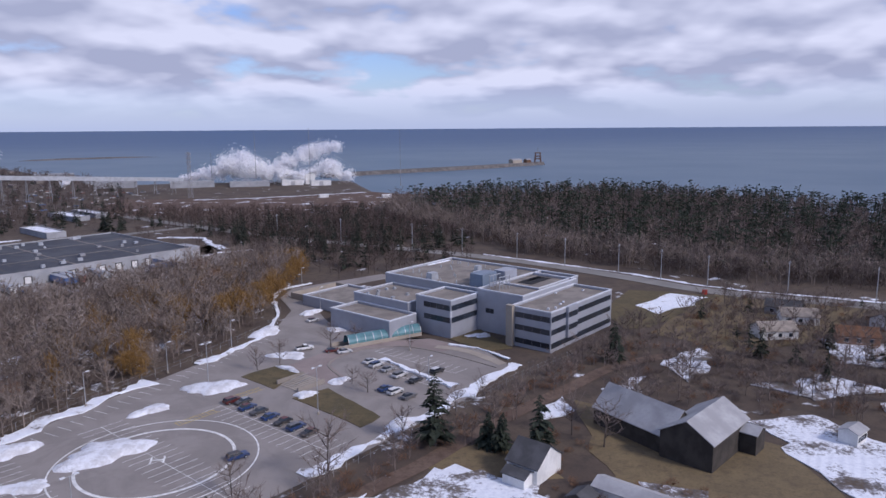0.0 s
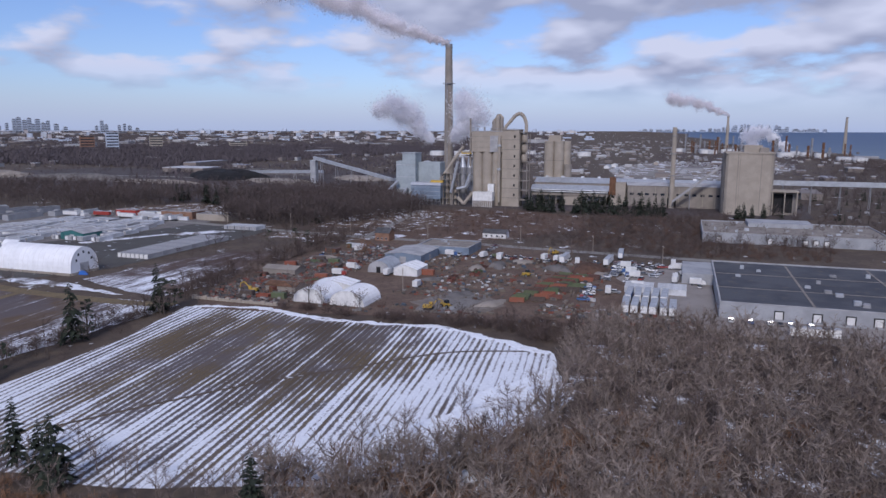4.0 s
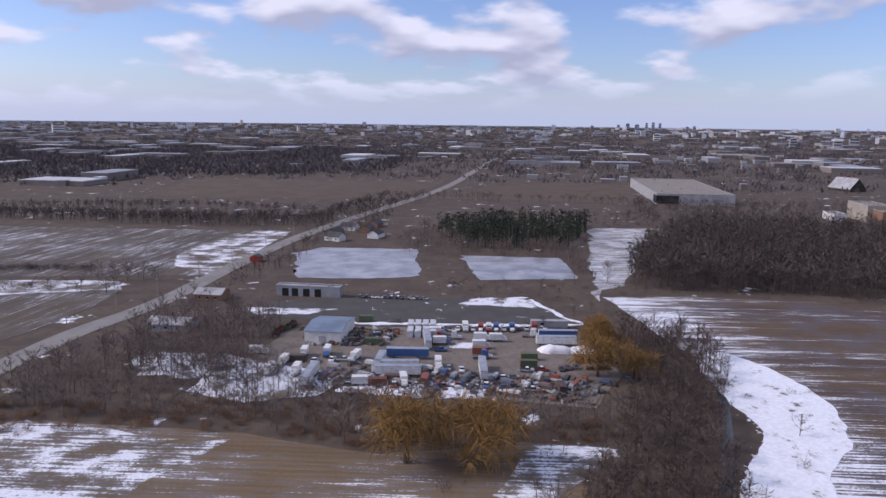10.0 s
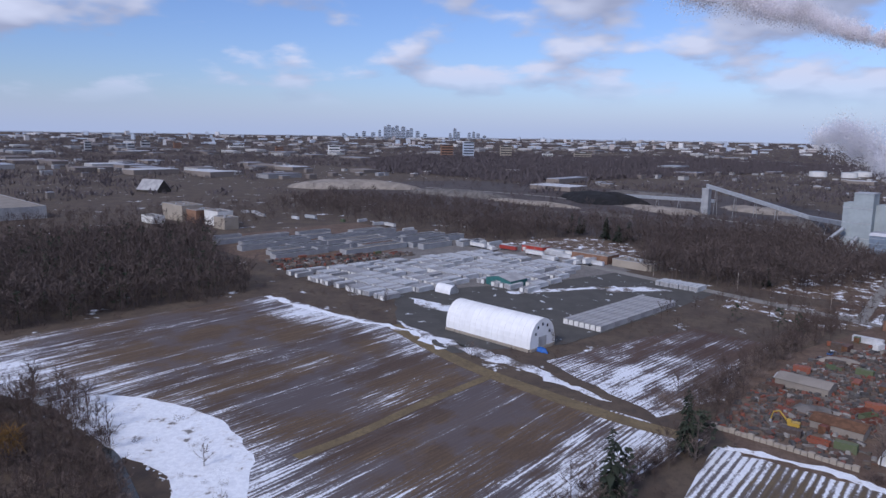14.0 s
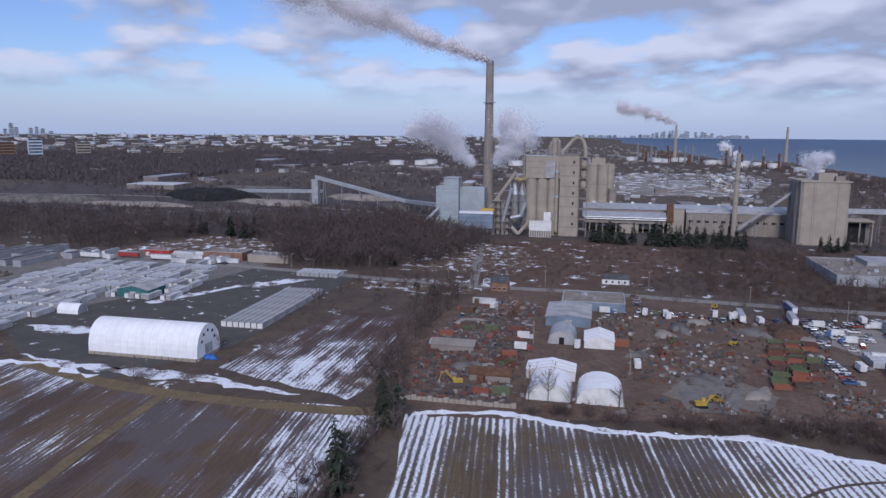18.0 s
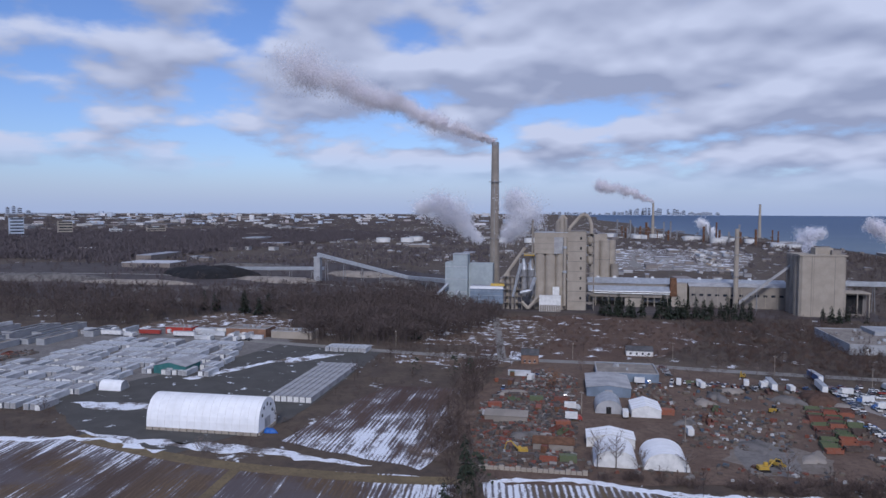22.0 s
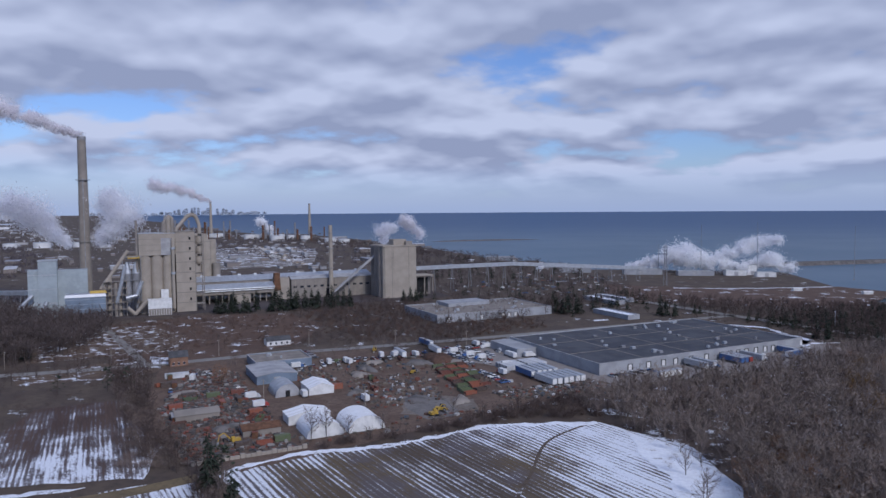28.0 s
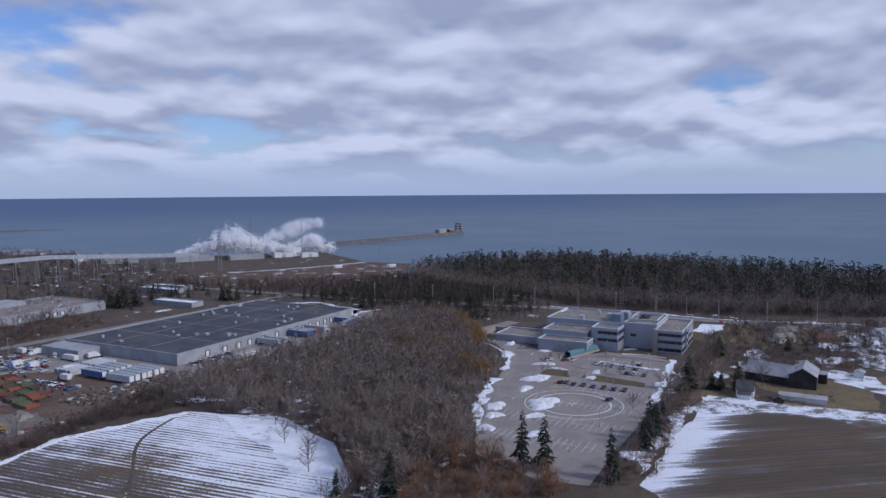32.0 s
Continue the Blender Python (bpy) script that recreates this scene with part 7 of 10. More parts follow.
# ---- arched storage hall ----
dome = thing("arched_fabric_hall", uv(-303.5, 317), "large white arched fabric hall on a concrete footing", "storage hall")
part("roof", Geo().vault(0, 49, 0, 17.5, 1.2, 13.4, 18), M["white_fabric"], dome)
part("end_wall", Geo().vault_end(48.9, 0, 17.5, 1.2, 13.4, 18, True), M["white_fabric"], dome)
part("end_wall", Geo().vault_end(0.1, 0, 17.5, 1.2, 13.4, 18), M["white_fabric"], dome)
for i in range(16):
    part("footing_block", Geo().box(0.2 + i * 3.05, 2.9 + i * 3.05, -0.6, 0.5, 0, 1.15), M["concrete"], dome)
    part("footing_block", Geo().box(0.2 + i * 3.05, 2.9 + i * 3.05, 17, 18.1, 0, 1.15), M["concrete"], dome)
part("end_footing", Geo().box(48.4, 49.4, 0.6, 16.9, 0, 1.15), M["concrete"], dome)
part("end_footing", Geo().box(-0.4, 0.6, 0.6, 16.9, 0, 1.15), M["concrete"], dome)
for i in range(15):
    part("seam", Geo().vault(1.6 + i * 3.27, 1.75 + i * 3.27, -0.04, 17.54, 1.2, 13.46, 18), M["white_wall"], dome)
for y, z in ((4, 6.5), (5.5, 9.2), (8.7, 10.2), (12, 9.2), (13.5, 6.5)):
    part("end_window", Geo().box(48.85, 49.0, y - 0.5, y + 0.5, z, z + 1.2), M["glass"], dome)
part("end_door", Geo().box(48.85, 49.02, 6, 11.5, 1.2, 5.5), M["grey_roof"], dome)
tarp = mound("tarpaulin_heap", *uvp(-252, 322), 2.6, 1.8, 1.8, 40, 77, "blue_metal", "blue tarpaulin over a heap beside the hall", "tarpaulin")
tarp.data.materials[0] = plain("blue_tarpaulin", (0.03, 0.12, 0.42), 0.5, 0, 0.2, 1.0, 0.2, 0.2)

# rows of storage containers beside the hall and in the white yard
for i in range(7):
    for j in range(6):
        x, y = uvp(-271 + i * 3.05 + 0.6, 372 + j * 12.4)
        put("grey_box", x, y, GRID + 90, "", "containers beside the arched hall", 0.14)
for i in range(9):
    x, y = uvp(-284 + i * 3.05, 489 + (i % 2) * 0.4)
    put("white_box", x, y, GRID + 90, "", "containers at the road", 0.14)
rng = random.Random(11)
count = 0
more = Geo()
for j, v in enumerate((338, 352, 366, 382, 396, 411, 425, 440, 455, 470, 485)):
    u = -462 + j * 2.5
    while u < -318 - abs(j - 3) * 4:
        u += 3.15 + (rng.random() < 0.10) * rng.uniform(3, 9)
        if v < 402 and u > -366:
            continue
        x, y = uvp(u, v + rng.uniform(-.7, .7))
        if count < 290:
            put("white_box" if rng.random() < 0.62 else "grey_box", x, y, GRID + 90 + rng.uniform(-1, 1), "", "containers in the white yard", 0.18)
            count += 1
        else:
            more.box(-1.27, 1.27, -6.1, 6.1, 0, 2.7, pose(x, y, 0.18, 0, 0, GRID + rng.uniform(-1, 1)))
if more.v:
    whole("white_containers", more, M["box_white"], "further rows of white storage containers", "containers", "", "stuff")

# ---- sheds, tents and workshops of the yards ----
def gabled(name, u0, u1, v0, v1, h, ridge, wall, roof, label, category="shed", along="u", door=None, at=None, windows=0):
    """A shed with a pitched roof; the ridge runs along u or v."""
    L, W = (u1 - u0, v1 - v0) if along == "u" else (v1 - v0, u1 - u0)
    m = at or (uv(u0, v0) if along == "u" else uv(u1, v0, 0, 90))
    t = thing(name, m, label, category)
    part("wall", Geo().house(0, L, 0, W, 0, h, ridge - 0.05), M[wall], t)
    part("roof", Geo().gable(0, L, 0, W, h, ridge, 0.35, 0.18), M[roof], t)
    if door:
        part("door", Geo().box(L * door - 1.6, L * door + 1.6, -0.06, 0.02, 0, 3.2), M["grey_roof"], t)
        part("end_door", Geo().box(-0.06, 0.02, W / 2 - 1.8, W / 2 + 1.8, 0, min(3.6, h)), M["grey_roof"], t)
    for i in range(windows):
        x = (i + 0.7) * L / (windows + 0.4)
        k = part("window", Geo().box(x - 0.6, x + 0.6, -0.05, 0.02, 1.0, 2.3), M["glass"], t)
        part("window_frame", Geo().box(x - 0.72, x + 0.72, -0.09, -0.05, 2.3, 2.42).box(x - 0.72, x + 0.72, -0.09, -0.05, 0.88, 1.0), M["white_wall"], k)
    return t


gabled("teal_shed", -357, -338, 407, 423, 4.5, 6.6, "teal", "grey_roof", "teal metal shed with a grey-green roof", "shed", "v", 0.5)
arched = thing("arched_shelter", uv(-363, 369), "small white arched shelter", "shelter")
part("roof", Geo().vault(0, 12, 0, 7, 0.1, 4.8, 12), M["white_fabric"], arched)
part("end_wall", Geo().vault_end(11.9, 0, 7, 0.1, 4.8, 12, True), M["grey_wall"], arched)
part("end_wall", Geo().vault_end(0.1, 0, 7, 0.1, 4.8, 12), M["grey_wall"], arched)
gabled("metal_workshop", -124, -103, 403, 432, 4.6, 5.8, "blue_metal", "grey_roof", "blue-grey metal workshop with a roller door", "workshop", "v", 0.5)
warehouse("flat_workshop", -118, -86, 436, 462, 4.6, "blue-grey flat-roofed metal workshop", "blue_metal", "roof_gravel", (), (), 3, 21)
qh = thing("quonset_hut", uv(-121, 374), "pale green-grey corrugated quonset hut", "hut")
part("roof", Geo().vault(0, 16, 0, 12, 0, 6.2, 14), M["galv"], qh, "", pose(12, 0, 0, 0, 0, 90))
part("end_wall", Geo().vault_end(0.15, 0, 12, 0, 6.2, 14), M["grey_roof"], qh, "", pose(12, 0, 0, 0, 0, 90))
part("door", Geo().box(4.8, 7.0, 0.02, 0.12, 0, 3.2), M["dark"], qh)
for i in range(7):
    part("rib", Geo().vault(1 + i * 2.3, 1.15 + i * 2.3, -0.06, 12.06, 0, 6.27, 14), M["galv"], qh, "", pose(12, 0, 0, 0, 0, 90))


def tent(name, u0, u1, v0, v1, h, ridge, label, flap=True):
    t = thing(name, uv(u1, v0, 0, 90), label, "tent")
    L, W = v1 - v0, u1 - u0
    part("wall", Geo().house(0, L, 0, W, 0, h, ridge - 0.06), M["white_wall"], t)
    part("roof", Geo().gable(0, L, 0, W, h, ridge, 0.25, 0.12), M["white_fabric"], t)
    for i in range(int(L / 4)):
        part("rib", Geo().gable(2 + i * 4, 2.2 + i * 4, 0, W, h + 0.04, ridge + 0.05, 0.27, 0.14), M["white_wall"], t)
    return t


tent("peaked_tent", -105.5, -93, 371, 386, 3.6, 5.6, "white peaked fabric storage tent")
tent("long_tent", -126, -108, 328, 338, 3.8, 5.6, "long white storage tent")
for nm, u0, u1 in (("round_tent", -124, -109), ("round_tent", -107, -91.5)):
    t = thing(nm, uv(u1, 306.5, 0, 90), "white rounded fabric tent beside bare trees", "tent", "rounded tents")
    W = u1 - u0
    part("roof", Geo().vault(0, 17, 0, W, 0.3, 6.5, 14), M["white_fabric"], t)
    part("end_wall", Geo().vault_end(0.1, 0, W, 0.3, 6.5, 14), M["white_wall"], t)
    part("end_wall", Geo().vault_end(16.9, 0, W, 0.3, 6.5, 14, True), M["white_wall"], t)
    part("footing", Geo().box(-0.3, 17.3, -0.4, 0.2, 0, 0.5).box(-0.3, 17.3, W - 0.2, W + 0.4, 0, 0.5), M["concrete_dark"], t)
    for i in range(4):
        part("rib", Geo().vault(2 + i * 4, 2.16 + i * 4, -0.05, W + 0.05, 0.3, 6.56, 14), M["white_wall"], t)
gabled("yard_shed", -146, -131, 320, 329, 3.0, 4.2, "concrete_dark", "rust", "open scrap shed with a rusty roof", "shed", "u")
gabled("yard_shed", -168, -150, 352, 362, 3.2, 4.4, "concrete_dark", "concrete_dark", "weathered low shed among scrap", "shed", "u")
gabled("brick_house", -160, -150, 470, 479, 5.4, 8.2, "brick", "shingle", "two-storey brick house with a dark roof", "house", "u", None, None, 3)
gabled("white_house", -97, -81, 505, 514, 3.4, 5.6, "white_wall", "shingle", "white bungalow with a dark roof", "house", "u", None, None, 4)
gabled("blue_roofed_shed", -335, -313, 3, 18, 5.0, 6.4, "white_wall", "blue_metal", "white workshop with a blue and dark roof", "workshop", "v", 0.5)
yb = warehouse("garage_block", -392, -386, -36, -3, 5.2, "grey garage block with wide dark doors", "grey_wall", "grey_roof", (), (), 2, 23)
for y in (3, 8, 14, 20):
    part("garage_door", Geo().box(5.98, 6.06, y, y + 3.4, 0, 4.0), M["dark"], yb)
gabled("brick_bungalow", -380, -369, -72, -58, 3.2, 5.4, "brick", "grey_roof", "brick bungalow by the road", "house", "v", None, None, 3)
gabled("grey_bungalow", -330, -318, -68, -50, 3.0, 4.8, "grey_wall", "grey_roof", "grey bungalow behind trees", "house", "v", None, None, 3)
gabled("red_shed", -471, -465, -83, -77, 3, 4.4, "red", "shingle", "small dark red shed beside the pond", "shed", "u")

# barn and small white house of the farm
gabled("barn", 0, 18, 0, 11.3, 6.0, 9.4, "black_wall", "grey_roof", "dark-boarded barn with a grey metal roof", "barn", "u", None, pose(54.9, 134.1, 0, 0, 0, 47.2))
gabled("barn_wing", 0, 20.5, 0, 10.4, 4.2, 8.8, "black_wall", "grey_roof", "long dark barn wing with a weathered grey roof", "barn", "u", None, pose(36.2, 158.7, 0, 0, 0, 305))
gabled("barn_porch", 0, 5, 0, 3.4, 4.6, 5.6, "black_wall", "grey_roof", "low lean-to porch on the barn's long side", "barn", "v", None, pose(64.2, 144.0, 0, 0, 0, 317.2))
gabled("white_cottage", 112.5, 121.5, 66, 73, 3.6, 6.8, "white_wall", "shingle", "small white wooden cottage with a dark roof", "house", "v", None, None, 2)
gabled("white_lean_to", 109.5, 113, 67, 72, 2.4, 3.2, "white_wall", "shingle", "low white lean-to of the cottage", "shed", "v")
gabled("white_barrack", 116, 121, 38, 56, 2.2, 3.2, "white_wall", "grey_roof", "long low white farm shed", "shed", "v")
gabled("dark_hut", 110, 114, 54, 58, 2.0, 3.0, "black_wall", "shingle", "small dark wooden hut", "shed", "u")
for i, (x, y, t, w, r) in enumerate([(103, 223, 4, "white_wall", "wood_pole"), (118, 242, -12, "white_wall", "wood_pole"), (125, 219, -16, "brick", "rust"), (150, 232, 25, "white_wall", "shingle"), (172, 222, 10, "white_wall", "galv"),
                                     (196, 250, 20, "brick", "shingle"), (118, 256, -30, "grey_wall", "shingle"), (222, 262, 15, "white_wall", "shingle"), (140, 168, 5, "grey_wall", "galv"), (90, 145.5, 40, "white_wall", "grey_roof"), (176, 196, 30, "brick", "shingle"), (210, 224, -8, "white_wall", "grey_roof")]):
    L = 12 if i != 9 else 5
    gabled("cottage", 0, L, 0, 8 if i != 9 else 4, 3.0, 5.2 if i != 9 else 3.8, w, r, "single-storey house with a pitched roof", "house", "u", None, pose(x, y, 0, 0, 0, t), 3)

# ---- cement plant ----
def pick(name, label, cat, u, v):
    return thing(name, uv(u, v), label, cat)


ch = pick("tall_chimney", "very tall grey-brown concrete chimney", "chimney", -205.5, 760)
levels = [(0, 5.6), (40, 5.0), (80, 4.4), (120, 3.9), (157, 3.5)]
for (z0, r0), (z1, r1) in zip(levels, levels[1:]):
    part("shaft", Geo().tube((0, 0, z0), (0, 0, z1), r0, r1, 24, False), M["concrete_dark"], ch)
part("top_rim", Geo().tube((0, 0, 154), (0, 0, 157.4), 3.75, 3.7, 24), M["steel"], ch)
for z in (62, 118):
    part("platform", Geo().tube((0, 0, z), (0, 0, z + 0.5), 6.0, 6.0, 20), M["steel"], ch)
part("ladder", Geo().box(-0.4, 0.4, -5.6, -5.3, 0, 120), M["steel"], ch)

bo = pick("grinding_building", "pale grey clad mill building with a taller shaft", "industrial building", -249, 722)
part("low_tower", Geo().box(0, 17, 0, 18, 0, 40), M["mill_panels"], bo)
part("high_tower", Geo().box(8, 22, -3, 14, 0, 48), M["mill_panels"], bo)
part("annex", Geo().box(22, 45, 6, 22, 0, 39), M["mill_panels"], bo)
part("roof_cap", Geo().box(7.6, 22.4, -3.4, 14.4, 48, 48.6), M["galv"], bo)
for z in (12, 24, 36):
    part("band", Geo().box(-0.15, 17, -0.15, 0, z, z + 0.7).box(7.9, 22.1, -3.15, -3, z, z + 0.7), M["galv"], bo)
for x0, z0, x1, z1 in ((4, 20, -12, 4), (-4, 12, 2, 2), (14, 14, 8, 1)):
    part("duct", Geo().tube((x0, -6, z0), (x1, -8, z1), 1.6, None, 10), M["galv"], bo)

bf = pick("filter_house", "blue-grey filter house on steel legs", "industrial building", -220.5, 690)
part("housing", Geo().box(0, 30, 0, 14, 6, 19), M["blue_metal"], bf)
part("roof", Geo().box(-0.6, 30.6, -0.6, 14.6, 19, 21.4, None, 0.8), M["cladding"], bf)
for x in np.linspace(0.5, 29.5, 8):
    for y in (0.5, 7, 13.5):
        part("leg", Geo().box(x - 0.25, x + 0.25, y - 0.25, y + 0.25, 0, 6), M["steel"], bf)
for i in range(7):
    part("hopper", Geo().box(2 + i * 4, 5 + i * 4, 3, 11, 3.2, 6, None, -0.3), M["steel"], bf)
for z in (9, 13, 17):
    part("band", Geo().box(-0.08, 30.08, -0.08, 0, z, z + 0.25), M["galv"], bf)
part("yellow_frame", Geo().box(18, 31, 4, 8, 21.4, 23.5, None, 0.6), M["yellow"], bf)

du = pick("duct_tower", "tangle of buff ducts and steel stairs", "industrial plant", -192, 698)
for i, (x, z, r) in enumerate(((1, 26, 1.3), (5, 34, 1.6), (9.5, 30, 1.4), (13, 22, 1.2))):
    part("duct", Geo().tube((x, i % 2 * 3, 0), (x, i % 2 * 3, z), r, None, 12), M["concrete" if i % 2 else "concrete_dark"], du)
part("inclined_duct", Geo().tube((-2, 2, 24), (20, 6, 56), 1.5, None, 10), M["concrete"], du)
part("inclined_duct", Geo().tube((10, -2, 12), (17, -2, 42), 1.4, None, 10), M["galv"], du)
part("bent_duct", Geo().tube((17, -5, 16), (26, -5, 18), 1.7, None, 10).tube((26, -5, 18), (30, -5, 30), 1.7, None, 10), M["galv"], du)
part("bent_duct", Geo().tube((18, -6, 8), (24, -6, 2), 1.6, None, 10).tube((24, -6, 2), (34, -6, 14), 1.6, None, 10), M["concrete"], du)
fr = Geo()
for x in (0, 6, 12, 18):
    for y in (-2, 6):
        fr.box(x - 0.25, x + 0.25, y - 0.25, y + 0.25, 0, 30)
for z in (6, 12, 18, 24, 30):
    fr.box(-0.3, 18.3, -2.3, 6.3, z, z + 0.2)
part("stair_frame", fr, M["concrete_dark"], du)

cy = pick("cyclone_silo", "grey steel cyclone silos in a frame", "silo", -173, 706)
for x in (0, 7):
    part("cylinder", Geo().tube((x, 0, 14), (x, 0, 36), 3.4, None, 16), M["steel"], cy)
    part("cone", Geo().tube((x, 0, 36), (x, 0, 46), 3.4, 1.2, 16), M["galv"], cy)
    part("hopper", Geo().tube((x, 0, 4), (x, 0, 14), 1.0, 3.4, 16), M["steel"], cy)
part("frame", Geo().box(-4, -3.5, -4, -3.5, 0, 50).box(10.5, 11, -4, -3.5, 0, 50).box(-4, 11, -4, -3.5, 50, 51).box(-4, 11, -4, -3.5, 30, 30.6), M["steel"], cy)

sb = pick("silo_block", "buff concrete silos with a headhouse on top", "silo", -163.5, 702)
for i in range(3):
    part("silo", Geo().tube((5 + i * 9.6, 6, 0), (5 + i * 9.6, 6, 51), 5.2, None, 20), M["concrete"], sb)
    part("silo", Geo().tube((5 + i * 9.6, 16, 0), (5 + i * 9.6, 16, 51), 5.2, None, 16), M["concrete"], sb)
part("headhouse", Geo().box(0, 30, 0.5, 20, 51, 70), M["concrete"], sb)
part("headhouse_panel", Geo().box(18, 26, 0.3, 0.5, 51, 66), M["grey_roof"], sb)
for z in (55, 60, 65):
    part("panel_seam", Geo().box(-0.1, 30.1, 0.36, 0.5, z, z + 0.3), M["concrete_dark"], sb)
part("roof_cap", Geo().box(-0.3, 30.3, 0.2, 20.3, 70, 70.6), M["galv"], sb)
part("gas_pipe", Geo().tube((-1.6, 2, 10), (-1.6, 2, 82), 1.2, 0.9, 12), M["concrete_dark"], sb)
part("yellow_platform", Geo().box(-9, 0.4, -3, 0.4, 49, 50).box(-9, -8.6, -3, -2.6, 50, 51.4).box(-0.2, 0.2, -3, -2.6, 50, 51.4).box(-9, 0.4, -3, -2.8, 51.2, 51.4), M["yellow"], sb)
part("pipe", Geo().tube((27.5, -1.5, 4), (27.5, -1.5, 66), 1.4, None, 12), M["concrete"], sb)
part("pipe_collar", Geo().tube((27.5, -1.5, 34), (27.5, -1.5, 36), 2.0, None, 12).tube((27.5, -1.5, 56), (27.5, -1.5, 58), 2.0, None, 12), M["galv"], sb)
part("white_tank", Geo().box(17, 23, -2.5, 0.5, 8, 21), M["white_wall"], sb)
for i in range(4):
    part("roof_vent", Geo().tube((3 + i * 7, 10, 70.6), (3 + i * 7, 10, 73 + i % 2), 0.9, None, 8), M["steel"], sb)

pt = pick("preheater_tower", "tall buff concrete preheater tower with floor bands", "tower", -133.5, 702)
part("shaft", Geo().box(0, 16, 0, 16, 0, 71), M["concrete"], pt)
for z in range(8, 70, 9):
    part("floor_band", Geo().box(-0.2, 16.2, -0.2, 0.0, z, z + 0.6), M["concrete_dark"], pt)
    part("window", Geo().box(11, 12.5, -0.08, 0.02, z + 2, z + 4.4), M["dark"], pt)
part("roof_slab", Geo().box(-0.5, 16.5, -0.5, 16.5, 71, 71.8), M["concrete_dark"], pt)
of = Geo()
for x in (16.5, 23.5):
    for y in (1, 13):
        of.box(x - 0.35, x + 0.35, y - 0.35, y + 0.35, 0, 68)
for z in range(6, 70, 9):
    of.box(16.2, 24, 0.6, 13.4, z, z + 0.4)
part("open_frame", of, M["concrete_dark"], pt)
for z in (44, 53, 62):
    part("vessel", Geo().tube((20, 6, z), (20, 6, z + 5), 3.0, None, 14).tube((20, 6, z - 4), (20, 6, z), 0.9, 3.0, 14), M["concrete"], pt)
duct = Geo()
for p, q, ra, rb in (((1, 5, 70), (1.5, 5, 74), 1.6, 1.6), ((1.5, 5, 74), (11, 6, 85), 1.5, 1.7), ((11, 6, 85), (15, 6.4, 86.5), 1.7, 1.8), ((15, 6.4, 86.5), (18.5, 6.6, 84), 1.8, 1.7), ((18.5, 6.6, 84), (21, 6.8, 77), 1.7, 1.6), ((21, 6.8, 77), (21, 6.8, 66), 1.6, 1.6)):
    duct.tube(p, q, ra, rb, 12)
part("gooseneck_duct", duct, M["concrete"], pt)
for x, y, h, r, k in ((-9, 4, 9, 2.4, "concrete_dark"), (-5.5, 3, 13, 2.2, "concrete"), (-2.2, 5, 11, 1.9, "concrete_dark"), (-7, 9, 14, 2.0, "steel"), (-3.5, 10, 12, 2.2, "concrete")):
    part("cyclone_top", Geo().tube((x, y, 70), (x, y, 70 + h), r, r * 0.9, 12).tube((x, y, 70 + h), (x, y, 72.2 + h), r * 0.9, r * 0.3, 12), M[k], pt)
part("crossing_duct", Geo().tube((-9, 4, 80), (-4.5, 6, 85.5), 1.2, None, 10).tube((-4.5, 6, 85.5), (-1, 6, 82), 1.2, None, 10), M["concrete"], pt)
rails = Geo()
for x in np.linspace(-12, 15.5, 12):
    rails.tube((x, 0.4, 71), (x, 0.4, 72.6), 0.12, None, 4)
rails.box(-12, 15.6, 0.3, 0.5, 72.5, 72.65)
part("roof_railing", rails, M["steel"], pt)

wf = pick("loading_shed", "pale loading shed on a slatted base", "shed", -158, 688)
part("box", Geo().box(0, 19, 0, 8, 6, 14), M["white_wall"], wf)
part("slat_screen", Geo().box(0, 19, 0.5, 7.5, 0, 6), M["concrete_dark"], wf)
for i in range(10):
    part("post", Geo().box(i * 2 + 0.3, i * 2 + 0.6, -0.1, 0.4, 0, 6), M["white_wall"], wf)

rs = pick("rear_silos", "group of tall buff cement silos", "silo", -111, 792)
for i, (x, y) in enumerate(((5, 4), (15, 4), (21, 10), (10, 14))):
    part("silo", Geo().tube((x, y, 0), (x, y, 60), 5.4, None, 20), M["concrete"], rs)
part("top_house", Geo().box(4, 17, 2, 12, 60, 66), M["concrete"], rs)
part("lower_silo", Geo().tube((25, 2, 0), (25, 2, 36), 4, None, 16), M["concrete_dark"], rs)
for z in (20, 40, 58):
    part("hoop", Geo().tube((5, 4, z), (5, 4, z + 0.5), 5.55, None, 20).tube((15, 4, z), (15, 4, z + 0.5), 5.55, None, 20), M["concrete_dark"], rs)
part("conveyor_bridge", Geo().box(-22, 4, 4, 8, 58, 61.5), M["grey_roof"], rs)

hall = pick("kiln_hall", "very long low buff hall with pale metal roofs", "industrial hall", -113, 745)
part("rear_hall", Geo().box(0, 182, 14, 40, 0, 20), M["concrete_dark"], hall)
part("rear_roof", Geo().gable(0, 182, 14, 40, 20, 24, 0.8, 0.3), M["galv"], hall)
part("front_hall", Geo().box(0, 74, -4, 13.9, 8.5, 14), M["concrete_dark"], hall)
part("front_roof", Geo().gable(0, 74, -4, 13.9, 14, 18, 0.8, 0.3), M["galv"], hall)
part("east_hall", Geo().box(92, 180, -2, 13.9, 0, 20), M["concrete_dark"], hall)
part("east_roof", Geo().gable(92, 180, -2, 13.9, 20, 22.5, 0.6, 0.3), M["grey_roof"], hall)
part("stair_tower", Geo().box(76, 90, -2, 12, 0, 22), M["concrete"], hall)
part("rust_house", Geo().box(74.5, 81, -3, 4, 10, 27, None, 0.6), M["rust"], hall)
for i in range(13):
    part("column", Geo().box(i * 6, i * 6 + 0.8, -3.6, -2.8, 0, 8.5), M["concrete"], hall)
